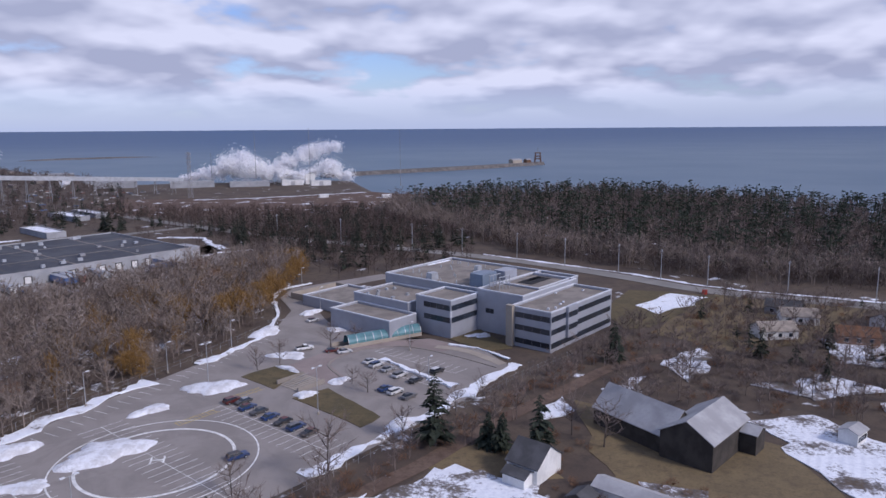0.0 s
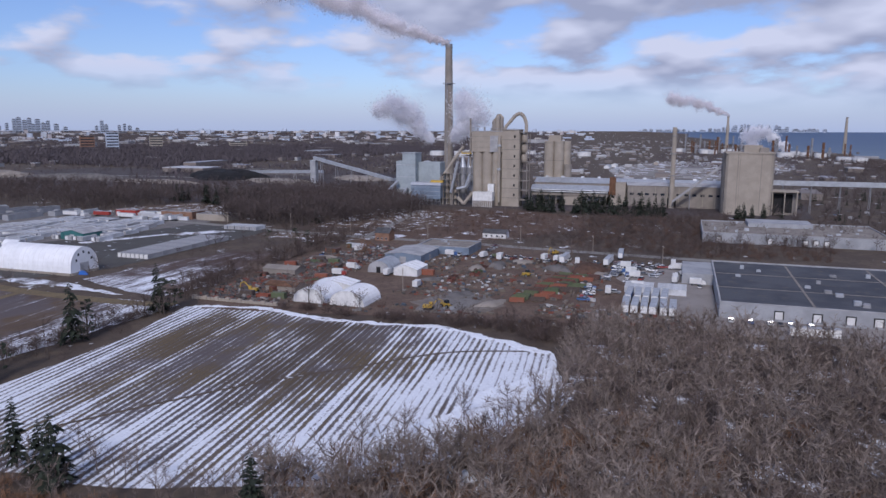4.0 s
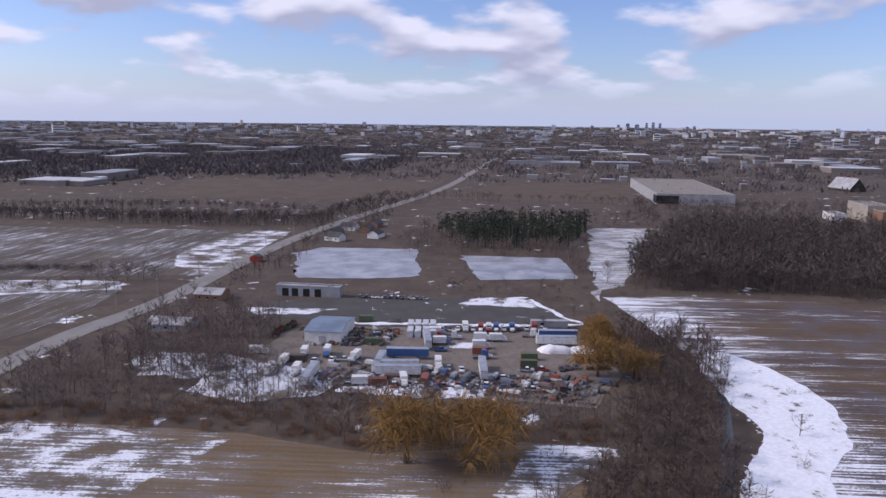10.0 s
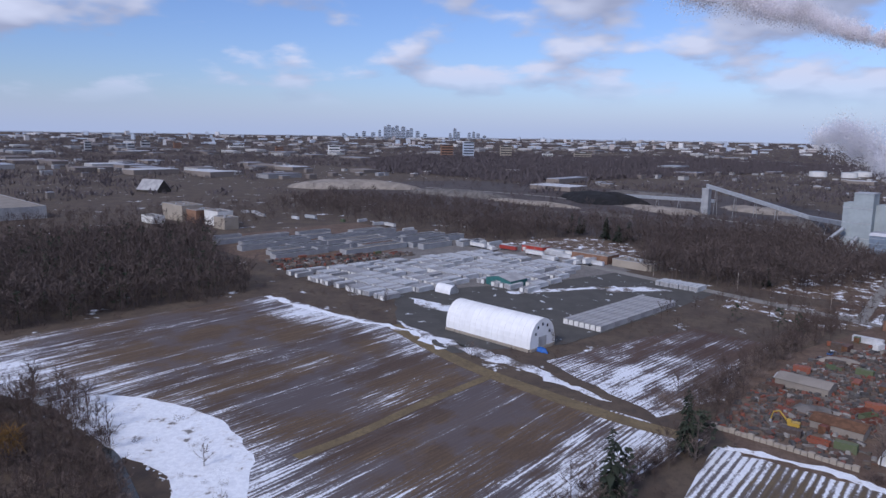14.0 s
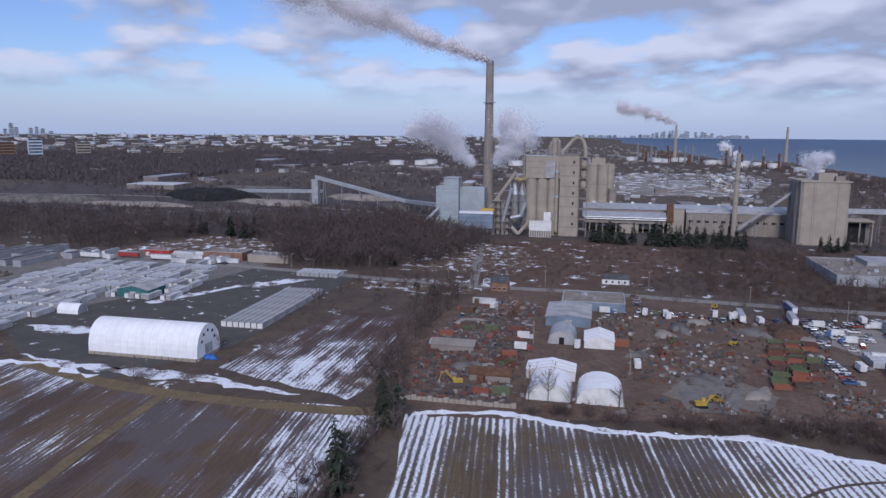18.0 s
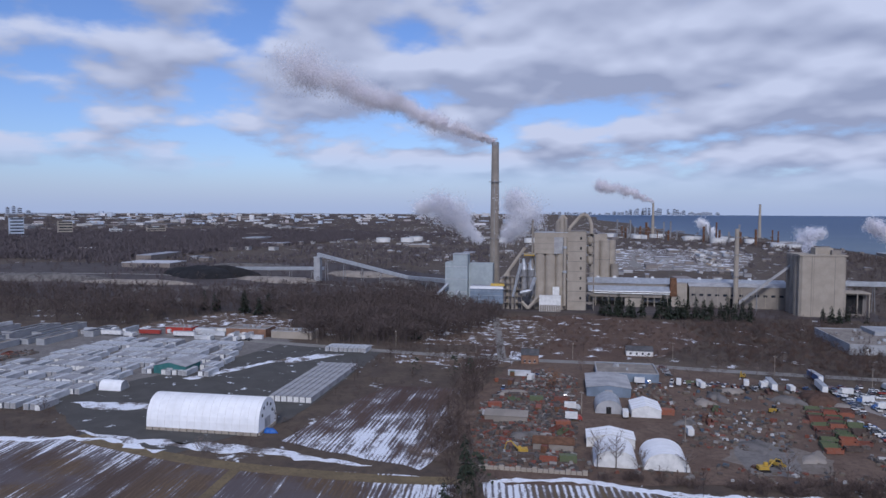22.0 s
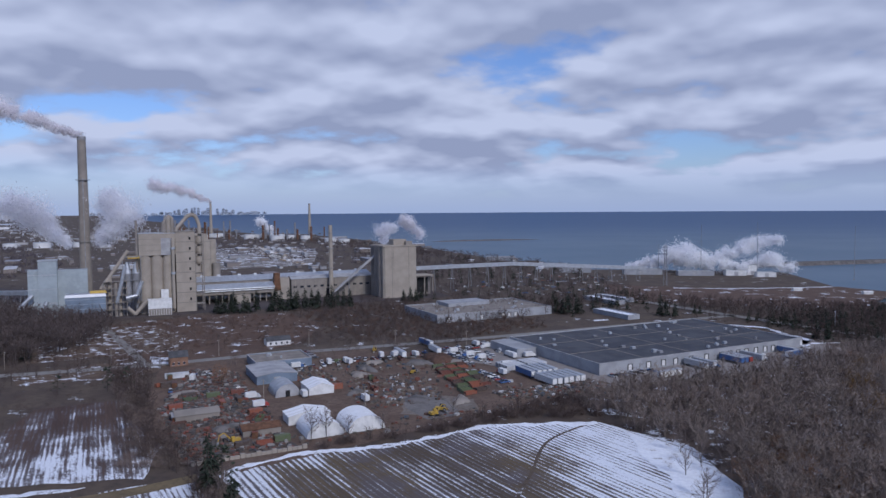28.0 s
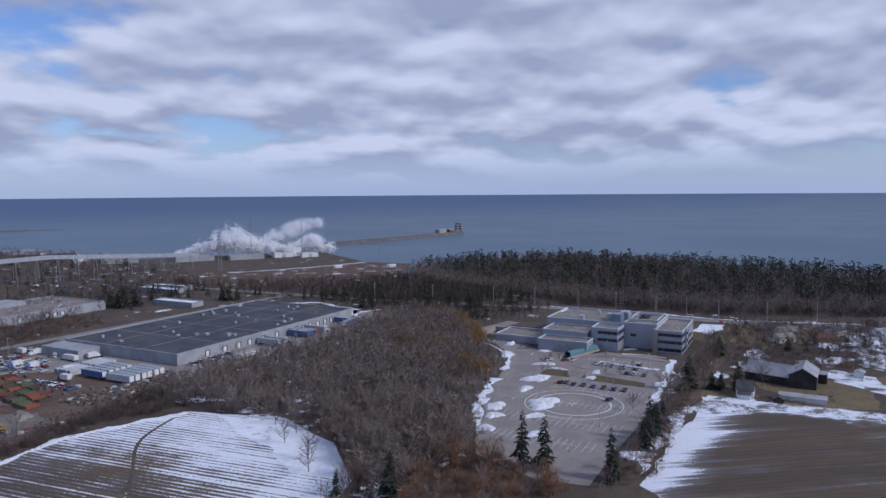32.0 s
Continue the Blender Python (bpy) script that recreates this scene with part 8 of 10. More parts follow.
for i in range(8):
    part("panel_joint", Geo().box(96 + i * 10.5, 96.4 + i * 10.5, -2.12, -2.0, 0, 19), M["concrete"], hall)
part("dark_gate", Geo().box(128, 136, -2.15, -2.0, 0, 9), M["dark"], hall)
part("kiln", Geo().tube((2, 4, 6.0), (72, 4, 4.6), 2.3, None, 16), M["steel"], hall)
part("low_annex", Geo().box(33, 50, -10, -4.1, 0, 8), M["concrete"], hall)
for k, z in enumerate((15.2, 17.0)):
    part("pipe_run", Geo().tube((0, -5.2 - k * 0.8, z - 3), (74, -5.2 - k * 0.8, z - 3), 0.55, None, 8), M["galv"], hall)
for x in (8, 24, 44, 60, 104, 122, 150, 168):
    part("roof_ventilator", Geo().box(x, x + 3.4, 26, 28, 23.2, 25.6, None, 0.4), M["galv"], hall)
for i in range(12):
    part("wall_window", Geo().box(94 + i * 7, 97.5 + i * 7, -2.1, -2.0, 11, 13), M["glass"], hall)

ts = pick("thin_chimney", "slim concrete chimney beside the hall", "chimney", 18.8, 738)
part("shaft", Geo().tube((0, 0, 0), (0, 0, 74), 2.4, 1.9, 16), M["concrete"], ts)
for z in (30, 50, 66):
    part("ring", Geo().tube((0, 0, z), (0, 0, z + 0.5), 2.9, None, 16), M["steel"], ts)


def conveyor(name, a, b, w, label, legs=6, mat="grey_roof"):
    """A covered belt on trestles between two points (u, v, z)."""
    pa, pb = U * a[0] + V * a[1] + Vector((0, 0, a[2])), U * b[0] + V * b[1] + Vector((0, 0, b[2]))
    t = thing(name, pose(pa.x, pa.y, 0), label, "conveyor")
    d = pb - pa
    g = Geo()
    s = Vector((-d.y, d.x, 0)).normalized() * w / 2
    o = Vector((0, 0, pa.z))
    h = Vector((0, 0, w))
    vs = [o + s, o - s, o - s + h, o + s + h]
    vs += [p + Vector((d.x, d.y, d.z)) for p in vs]
    g.add(vs, [(0, 3, 2, 1), (4, 5, 6, 7), (0, 1, 5, 4), (1, 2, 6, 5), (2, 3, 7, 6), (3, 0, 4, 7)])
    part("gallery", g, M[mat], t)
    for i in range(legs):
        k = (i + 0.5) / legs
        p = Vector((d.x * k, d.y * k, pa.z + d.z * k))
        if p.z > 2:
            part("trestle", Geo().tube((p.x + s.x * 2, p.y + s.y * 2, 0), (p.x + s.x * 0.6, p.y + s.y * 0.6, p.z), 0.35, None, 5).tube((p.x - s.x * 2, p.y - s.y * 2, 0), (p.x - s.x * 0.6, p.y - s.y * 0.6, p.z), 0.35, None, 5), M["steel"], t)
    return t


conveyor("inclined_conveyor", (20, 730, 6), (79, 724, 55), 2.6, "steep covered conveyor up to the silo", 2)
conveyor("long_conveyor", (100, 735, 24), (235, 735, 24), 4.0, "long pale covered conveyor beyond the silo", 6, "galv")
conveyor("long_conveyor", (235, 735, 24), (420, 720, 12), 4.0, "long pale covered conveyor towards the lake", 9, "galv")
conveyor("stockpile_conveyor", (-442, 900, 32), (-320, 880, 7), 4.0, "inclined grey conveyor over the stockpiles", 5, "galv")
conveyor("stockpile_conveyor", (-320, 880, 7), (-250, 760, 16), 4.0, "grey conveyor towards the mill", 5, "galv")
conveyor("stockpile_conveyor", (-640, 960, 6), (-445, 930, 12), 4.0, "low covered conveyor across the quarry land", 6, "galv")
tw = pick("transfer_tower", "small grey conveyor transfer tower", "tower", -446, 896)
part("shaft", Geo().box(0, 8, 0, 8, 0, 30), M["grey_wall"], tw)
part("roof", Geo().box(-0.5, 8.5, -0.5, 8.5, 30, 31), M["galv"], tw)

si = pick("clinker_silo", "huge buff concrete silo block with rounded flutes", "silo", 64, 704)
g = Geo()
for x0, x1, y0, y1 in ((2, 32, 2, 30),):
    g.box(x0, x1, y0, y1, 0, 52)
part("core", g, M["concrete_dark"], si)
front = [(-2, -1), (0, -3), (33, -3), (35, -1), (35, 2), (-2, 2)]
part("front_face", Geo().prism(front, 0, 52), M["concrete"], si)
# darker concrete on the flutes paints the shaded sides; the front is the lit tone
for i in range(3):
    part("side_flute", Geo().tube((1.5, 7.5 + i * 10, 0), (1.5, 7.5 + i * 10, 52), 5.4, None, 24), M["concrete_dark"], si)
    part("back_flute", Geo().tube((31.5, 7.5 + i * 10, 0), (31.5, 7.5 + i * 10, 52), 5.4, None, 24), M["concrete_dark"], si)
part("face_joint", Geo().box(7.2, 7.8, -3.12, -3, 0, 52).box(9.0, 9.3, -3.12, -3, 0, 52).box(25.5, 26.1, -3.12, -3, 0, 52), M["concrete_dark"], si)
part("cap", Geo().box(-2.8, 35.5, -3.6, 32, 52, 53.2), M["concrete"], si)
part("headhouse", Geo().box(12, 26, 4, 16, 53.2, 59), M["concrete"], si)
part("headhouse", Geo().box(24, 31, 0, 8, 53.2, 57), M["concrete_dark"], si)
an = pick("silo_annex", "dark open shed beside the silo", "shed", 100, 706)
part("wall", Geo().box(0, 20, 8, 20, 0, 20), M["concrete_dark"], an)
part("roof", Geo().box(-0.5, 20.5, 0, 20.5, 20, 21), M["concrete"], an)
part("opening", Geo().box(2, 17, 7.9, 8.0, 2, 18), M["dark"], an)
for x in (0.5, 10, 19.5):
    part("post", Geo().box(x - 0.4, x + 0.4, 0.3, 1.1, 0, 20), M["concrete"], an)

mound("coal_mound", -1115, 115, 75, 32, 13, 40, 5, "coal", "black coal heap on the quarry land", "stockpile", 0)
mound("pale_stockpile", -1255, -275, 95, 40, 13, 80, 6, "sand", "pale sand stockpile on quarry land", "stockpile", 0)
mound("pale_stockpile", -960, 20, 30, 14, 4, 60, 8, "rock", "grey rubble stockpile on quarry land", "stockpile", 0)
for i, (x, y, rx, ry, h, t) in enumerate(((-1000, 180, 60, 16, 6, 40), (-920, 120, 70, 10, 4, 35), (-1150, -80, 80, 22, 9, 60), (-1050, 20, 60, 12, 5, 50), (-880, 300, 50, 14, 6, 20), (-1200, 200, 80, 20, 8, 50), (-1020, 300, 60, 16, 6, 40), (-860, 30, 40, 8, 3, 50))):
    mound("spoil_ridge", x, y, rx, ry, h, t, 300 + i, "rock" if i % 3 else "sand", "long low spoil ridge on quarry land", "stockpile", 0)
wood("quarry_trees", [(-760, 230), (-760, 60), (-1000, -120), (-1300, -400), (-1500, -100), (-1250, 350), (-900, 420)], 32, FARB, (6, 11), M["far_twigs"], "scattered bare trees on quarry land", 411)
sheet("quarry_land", [(-760, 230), (-760, 60), (-1000, -120), (-1300, -400), (-1500, -100), (-1250, 350), (-900, 420)], 0.1, M["quarry"], "bare grey quarry land", "ground", rag=(25, 8, 71))
strip("quarry_road", [(-780, 320), (-900, 240), (-1040, 150), (-1180, 40), (-1300, -150)], 9, 0.16, M["road"], "pale haul road", "road")
sheet("plant_apron", [uvp(-255, 684), uvp(130, 684), uvp(140, 800), uvp(-255, 830)], 0.14, M["quarry"], "dusty grey plant apron", "ground", rag=(12, 2, 72))

# ---- steam and smoke ----
def plume(name, base, steps, mat, label, seed, thick=2.2, fleck=1.5, fade=0.3):
    """A drifting cloud of fine flecks gathered in billows, dense inside and loose outside: steps of (dx, dy, dz, radius)."""
    rng = np.random.default_rng(seed)
    cs = []
    for k, (x, y, z, r) in enumerate(steps):
        nx = steps[min(k + 1, len(steps) - 1)]
        run = math.dist((x, y, z), nx[:3]) if k + 1 < len(steps) else r
        amount = thick * (1 - fade * k / len(steps)) * (math.pi * r * r + 1.2 * r * run) / (0.22 * fleck * fleck)
        billows = max(4, int(9 + run / r * 5))
        t = rng.random((billows, 1))
        way = rng.normal(size=(billows, 3))
        way *= 0.7 * r * rng.random((billows, 1)) ** 0.5 / np.linalg.norm(way, axis=1, keepdims=True)
        centre = np.array([x, y, z]) * (1 - t) + np.array(nx[:3]) * t + way * (1, 1, 0.85)
        size = r * rng.uniform(0.16, 0.34, billows)
        pick_ = rng.integers(billows, size=int(amount))
        cs.append(centre[pick_] + rng.normal(size=(len(pick_), 3)) * size[pick_, None])
    c = np.concatenate(cs)
    v = c[:, None, :] + rng.normal(size=(len(c), 3, 3)) * fleck * 0.5
    me = big_mesh(name, v.reshape(-1, 3), np.arange(len(c) * 3).reshape(-1, 3), M[mat])
    return whole(name, me, None, label, "steam", "", "stuff", pose(*base))


cx, cy_ = uvp(-205.5, 760)
drift = Vector((-0.66, -0.75, 0))       # the wind carries the smoke along the far side
plume("chimney_smoke", (cx, cy_, 156), [(drift.x * s, drift.y * s, 2 + 0.34 * s + (s / 48) ** 1.6, 4.2 + 0.12 * s) for s in (1, 6, 12, 19, 27, 36, 46, 57, 69, 82, 96, 111, 128, 146, 166, 188, 212)], "smoke", "grey-brown smoke drifting from the tall chimney", 1, 2.2, 0.8, 0.85)
mx, my = uvp(-205, 742)
plume("mill_steam", (mx, my, 0), [(U.x * a, U.y * a, z, r) for a, z, r in ((-12, 60, 7), (-22, 70, 12), (-33, 80, 17), (-42, 90, 19), (-54, 96, 15), (-70, 92, 10))], "thin_steam", "grey-white steam drifting beside the chimney", 2, 1.9, 0.85, 0.6)
plume("mill_steam", (mx, my, 0), [(U.x * a, U.y * a, z, r) for a, z, r in ((10, 64, 9), (18, 74, 14), (26, 84, 19), (36, 88, 16), (20, 100, 11))], "thin_steam", "grey-white steam rising behind the silos", 3, 1.9, 0.85, 0.5)
mx, my = uvp(90, 760)
plume("silo_top_steam", (mx, my, 46), [(0, 0, 4, 7), (-3, -3, 12, 9), (-6, -7, 20, 9), (4, 4, 24, 7)], "thin_steam", "thin steam behind the silo", 4, 1.2, 0.9)

# ---- lakeside works, pier, refinery ----
plume("works_steam", (-300, 880, 2), [(-36, 0, 5, 7), (-14, 1, 9, 11), (10, 2, 15, 15), (30, 4, 24, 20), (46, 4, 22, 19), (68, 2, 14, 13), (92, -2, 10, 10), (116, 0, 8, 9)], "steam", "white steam billowing over the lakeside works", 11, 2.6, 1.5, 0.3)
plume("works_steam", (-190, 890, 0), [(-46, 0, 9, 9), (-27, 2, 22, 13), (-4, 4, 31, 14), (14, 6, 39, 12), (32, 8, 45, 10), (46, 10, 46, 8)], "steam", "white steam rising from the works", 12, 1.9, 1.3, 0.5)
plume("works_steam", (-190, 894, 0), [(0, 0, 10, 10), (26, 2, 17, 13), (44, 4, 27, 12), (44, 2, 11, 10), (62, 0, 10, 9)], "steam", "thin steam drifting along the shore", 14, 1.3, 1.3, 0.5)
plume("works_steam", (-440, 800, 2), [(0, 0, 4, 4), (3, 0, 9, 5)], "steam", "small puff of steam", 13)
for i, (x, y, t, L, W, h) in enumerate([(-205, 862, 20, 26, 12, 7), (-168, 856, 20, 24, 10, 6), (-180, 880, 20, 12, 8, 13), (-262, 840, 20, 46, 14, 6), (-330, 830, 20, 50, 16, 7), (-420, 830, 15, 44, 20, 8), (-470, 900, 10, 40, 18, 6), (-600, 1010, 15, 50, 20, 6)]):
    t_ = thing("lakeside_building", pose(x, y, 0, 0, 0, t), "pale flat-roofed building of the lakeside works", "industrial building", "lakeside works")
    shell(t_, 0, L, 0, W, h, "white_wall" if i < 3 else "grey_wall", "grey_roof", "galv")
    part("door", Geo().box(L * 0.4, L * 0.4 + 5, -0.1, 0, 0, min(5, h - 1)), M["grey_roof"], t_)
for i, (x, y) in enumerate([(-130, 706), (-66, 700)]):
    gabled("field_hut", 0, 9, 0, 5, 2.6, 3.4, "white_wall", "white_wall", "small white hut on the grass", "shed", "u", None, pose(x, y, 0, 0, 0, 20))
strip("snow_line", [(-250, 690), (-180, 712), (-90, 765)], 5, 0.2, M["snow"], "line of snow across the lakeside field", "snow")

pier = thing("pier", pose(0, 0, 0), "long stone pier reaching into the lake", "pier")
line = [(-185, 1030), (-90, 1112), (50, 1225), (170, 1345)]
for (x0, y0), (x1, y1) in zip(line, line[1:]):
    d = Vector((x1 - x0, y1 - y0, 0))
    s = Vector((-d.y, d.x, 0)).normalized() * 7
    g = Geo()
    a, b = Vector((x0, y0, -6)), Vector((x1, y1, -6))
    g.add([a + s * 1.6, a - s * 1.6, b - s * 1.6, b + s * 1.6] + [p + Vector((0, 0, 10)) for p in (a + s, a - s, b - s, b + s)], [(4, 5, 6, 7), (0, 1, 5, 4), (1, 2, 6, 5), (2, 3, 7, 6), (3, 0, 4, 7)])
    part("embankment", g, M["rock"], pier)
lt = thing("ship_loader", pose(163, 1338, 4), "steel ship-loading tower at the pier's end", "tower")
for x in (-4, 4):
    for y in (-4, 4):
        part("leg", Geo().tube((x * 1.4, y * 1.4, 0), (x, y, 17), 0.8, 0.6, 6), M["rust"], lt)
for z in (5, 10, 16):
    part("deck", Geo().box(-5.5, 5.5, -5.5, 5.5, z, z + 1.6), M["rust"], lt)
part("mast", Geo().tube((0, 0, 17), (0, 0, 27), 0.7, 0.4, 6), M["steel"], lt)
gabled("pier_shed", 0, 26, 0, 10, 6, 8, "concrete", "grey_roof", "buff shed on the pier", "shed", "u", None, pose(112, 1285, 4, 0, 0, 45))
gabled("pier_shed", 0, 12, 0, 8, 5, 7, "rust", "grey_roof", "rusty shed on the pier", "shed", "u", None, pose(140, 1312, 4, 0, 0, 45))
mound("breakwater", -900, 1725, 150, 6, 5, 43, 9, "rock", "low rocky breakwater in the lake", "breakwater", -3)

# far chimneys of the refinery: height and place
for i, (x, y, h, r) in enumerate([(-1913, 1753, 116, 6), (-1680, 2005, 111, 6)]):
    t_ = thing("refinery_chimney", pose(x, y, 0), "tall slim buff refinery chimney", "chimney", "refinery chimneys")
    part("shaft", Geo().tube((0, 0, 0), (0, 0, h), r, r * 0.55, 14), M["concrete"], t_)
    part("rim", Geo().tube((0, 0, h), (0, 0, h + 2), r * 0.62, None, 14), M["steel"], t_)
plume("refinery_smoke", (-1913, 1753, 116), [(0, 0, 6, 9), (-14, -16, 14, 14), (-34, -38, 26, 20), (-60, -66, 40, 26), (-92, -98, 52, 30), (-124, -130, 60, 26)], "smoke", "grey smoke trailing from the refinery chimney", 21, 2.0, 2.2, 0.6)
plume("refinery_steam", (-1560, 1640, 10), [(0, 0, 12, 14), (-14, -10, 30, 18), (-30, -20, 44, 16)], "steam", "white steam over the refinery", 22, 1.8, 3.0)
plume("refinery_steam", (-960, 1480, 8), [(0, 0, 14, 18), (-14, -12, 32, 24), (-30, -26, 50, 22)], "smoke", "pale steam by the shore", 23, 1.6, 2.6)
rng = random.Random(31)
for i in range(44):
    x, y = rng.uniform(-1950, -1330), 0
    y = 1560 + (x + 1330) * -0.12 + rng.uniform(-60, 90)
    if i % 3 == 0:
        t_ = thing("storage_tank", pose(x, y, 0), "white round storage tank", "tank", "refinery tanks")
        r, h = rng.uniform(12, 24), rng.uniform(9, 14)
        part("shell", Geo().tube((0, 0, 0), (0, 0, h), r, None, 24), M["white_wall"], t_)
        part("roof", Geo().tube((0, 0, h), (0, 0, h + 1.5), r, r * 0.2, 24), M["galv"], t_)
    else:
        t_ = thing("process_column", pose(x, y, 0), "dark slender refinery column", "tower", "refinery columns")
        h = rng.uniform(26, 62)
        part("shaft", Geo().tube((0, 0, 0), (0, 0, h), rng.uniform(1.6, 3.5), None, 10), M["rust" if i % 2 else "steel"], t_)
        part("platform", Geo().box(-4, 4, -4, 4, h * 0.6, h * 0.6 + 1), M["steel"], t_)
for i, (x, y, r, h) in enumerate([(-1930, 740, 20, 12), (-1900, 800, 18, 12), (-1962, 859, 20, 12), (-1788, 1037, 20, 13), (-1840, 990, 16, 12), (-1730, 1100, 18, 12), (-1250, 1500, 16, 10), (-1200, 1490, 16, 10)]):
    t_ = thing("storage_tank", pose(x, y, 0), "white round storage tank", "tank", "tank farm")
    part("shell", Geo().tube((0, 0, 0), (0, 0, h), r, None, 24), M["white_wall"], t_)
    part("roof", Geo().tube((0, 0, h), (0, 0, h + 1.6), r, r * 0.2, 24), M["galv"], t_)

# lattice radio mast and thin masts
mast = thing("radio_tower", pose(-262, 712, 0), "dark lattice radio tower with antennas", "tower")
for sx in (-1, 1):
    for sy in (-1, 1):
        part("leg", Geo().tube((sx * 2.0, sy * 2.0, 0), (sx * 0.7, sy * 0.7, 46), 0.2, 0.14, 4), M["steel"], mast)
for i in range(16):
    k = 2.0 - 1.3 * i / 16
    z = i * 2.9
    part("brace", Geo().tube((-k, -k, z), (k, -k, z + 2.9), 0.09, None, 4).tube((k, -k, z), (k, k, z + 2.9), 0.09, None, 4).tube((k, k, z), (-k, k, z + 2.9), 0.09, None, 4).tube((-k, k, z), (-k, -k, z + 2.9), 0.09, None, 4), M["steel"], mast)
for z in (36, 40, 44):
    part("antenna_ring", Geo().box(-2.2, 2.2, -2.2, 2.2, z, z + 0.4), M["steel"], mast)
    for q in range(6):
        part("antenna", Geo().box(2.2 * math.cos(q) - 0.2, 2.2 * math.cos(q) + 0.2, 2.2 * math.sin(q) - 0.2, 2.2 * math.sin(q) + 0.2, z - 1, z + 1.6), M["galv"], mast)
for x, y, h in ((-236, 860, 66), (-168, 850, 70), (-60, 860, 66), (-290, 860, 40)):
    m_ = thing("thin_mast", pose(x, y, 0), "thin guyed radio mast", "mast", "radio masts")
    part("pole", Geo().tube((0, 0, 0), (0, 0, h), 0.35, 0.25, 5), M["steel"], m_)
    part("footing", Geo().box(-1, 1, -1, 1, 0, 0.6), M["concrete"], m_)

# ---- far suburbs: low roofs, towers, trees ----
rng = random.Random(41)
walls, roofs = Geo(), Geo()


def far_block(x, y, L, W, h, t, snowy=False):
    m = pose(x, y, far_rise(math.hypot(x + 90, y - 10)), 0, 0, t)
    walls.box(-L / 2, L / 2, -W / 2, W / 2, 0, h, m)
    roofs.box(-L / 2 - 0.3, L / 2 + 0.3, -W / 2 - 0.3, W / 2 + 0.3, h, h + 0.8, m)


PLATEAU = [(-1500, 60), (-1700, -300), (-2500, -500), (-3300, -200), (-3300, 700), (-2500, 1100), (-2100, 700), (-1760, 360)]
n = 0
while n < 1500:
    a, r = rng.uniform(radians(72), radians(205)), 950 + 3700 * rng.random() ** 0.75
    x, y = -90 - r * math.sin(a), 10 + r * math.cos(a)
    if inside(LAKE_POLY, np.array([x]), np.array([y]))[0] or (r < 1500 and noise.noise(Vector((x * 0.004, y * 0.004, 0))) < 0.12):
        continue
    if noise.noise(Vector((x * 0.0016, y * 0.0016, 5))) < -0.22 or (rng.random() < 0.9 and inside(PLATEAU, np.array([x]), np.array([y]))[0]):
        continue
    big_ = rng.random() < 0.22
    L, W, h = (rng.uniform(40, 110), rng.uniform(25, 60), rng.uniform(6, 11)) if big_ else (rng.uniform(10, 22), rng.uniform(8, 14), rng.uniform(4.5, 8))
    far_block(x, y, L, W, h, GRID + rng.choice((0, 90)) + rng.uniform(-4, 4))
    n += 1
n = 0
while n < 620:      # lakeshore side, towards the refinery
    x, y = rng.uniform(-3000, -520), rng.uniform(520, 2400)
    if inside(LAKE_POLY, np.array([x]), np.array([y + 30]))[0] or (U.x * x + U.y * y < 160 and V.x * x + V.y * y < 860):
        continue
    big_ = rng.random() < 0.08
    L, W, h = (rng.uniform(30, 60), rng.uniform(15, 26), rng.uniform(4, 7)) if big_ else (rng.uniform(6, 16), rng.uniform(4, 9), rng.uniform(2.5, 4.5))
    far_block(x, y, L, W, h, GRID + rng.choice((0, 90)) + rng.uniform(-4, 4))
    n += 1
whole("suburb_walls", walls, M["far_walls"], "walls of hundreds of far low buildings", "suburb", "", "stuff")
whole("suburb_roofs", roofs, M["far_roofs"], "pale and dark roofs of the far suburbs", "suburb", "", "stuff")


def bearing(deg, r):
    """A place at a turn to the left of +y and a distance from the walk's middle."""
    a = radians(deg)
    return -90 - r * math.sin(a), 10 + r * math.cos(a)


def tower_block(deg, r, w, d, h, mat, label="far apartment tower block", group="far towers"):
    x, y = bearing(deg, r)
    z = far_rise(r)
    t_ = thing("apartment_tower", pose(x, y, z - 1, 0, 0, deg + 8), label, "tower block", group)
    part("wall", Geo().box(-w / 2, w / 2, -d / 2, d / 2, 0, h), M[mat], t_)
    part("roof_house", Geo().box(-w / 6, w / 6, -d / 6, d / 6, h, h + 4), M["grey_wall"], t_)
    n = max(3, int(h / 9))
    for i in range(n):
        z0 = (i + 0.5) * h / n
        part("window_band", Geo().box(-w / 2 * 0.94, w / 2 * 0.94, -d / 2 - 0.3, -d / 2, z0, z0 + h / n * 0.42), M["glass"], t_)
    return t_


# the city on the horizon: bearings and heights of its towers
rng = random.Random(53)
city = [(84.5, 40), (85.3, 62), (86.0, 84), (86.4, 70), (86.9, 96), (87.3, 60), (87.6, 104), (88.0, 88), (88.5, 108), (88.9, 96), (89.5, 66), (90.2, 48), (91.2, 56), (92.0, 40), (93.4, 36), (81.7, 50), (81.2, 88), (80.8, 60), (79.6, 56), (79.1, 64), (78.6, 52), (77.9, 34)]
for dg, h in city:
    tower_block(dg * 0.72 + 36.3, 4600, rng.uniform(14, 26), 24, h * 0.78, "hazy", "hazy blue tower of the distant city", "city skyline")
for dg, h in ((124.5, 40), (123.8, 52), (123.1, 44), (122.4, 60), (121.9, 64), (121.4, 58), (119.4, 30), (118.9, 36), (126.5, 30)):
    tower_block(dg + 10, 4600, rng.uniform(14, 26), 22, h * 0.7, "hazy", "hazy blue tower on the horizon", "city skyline")
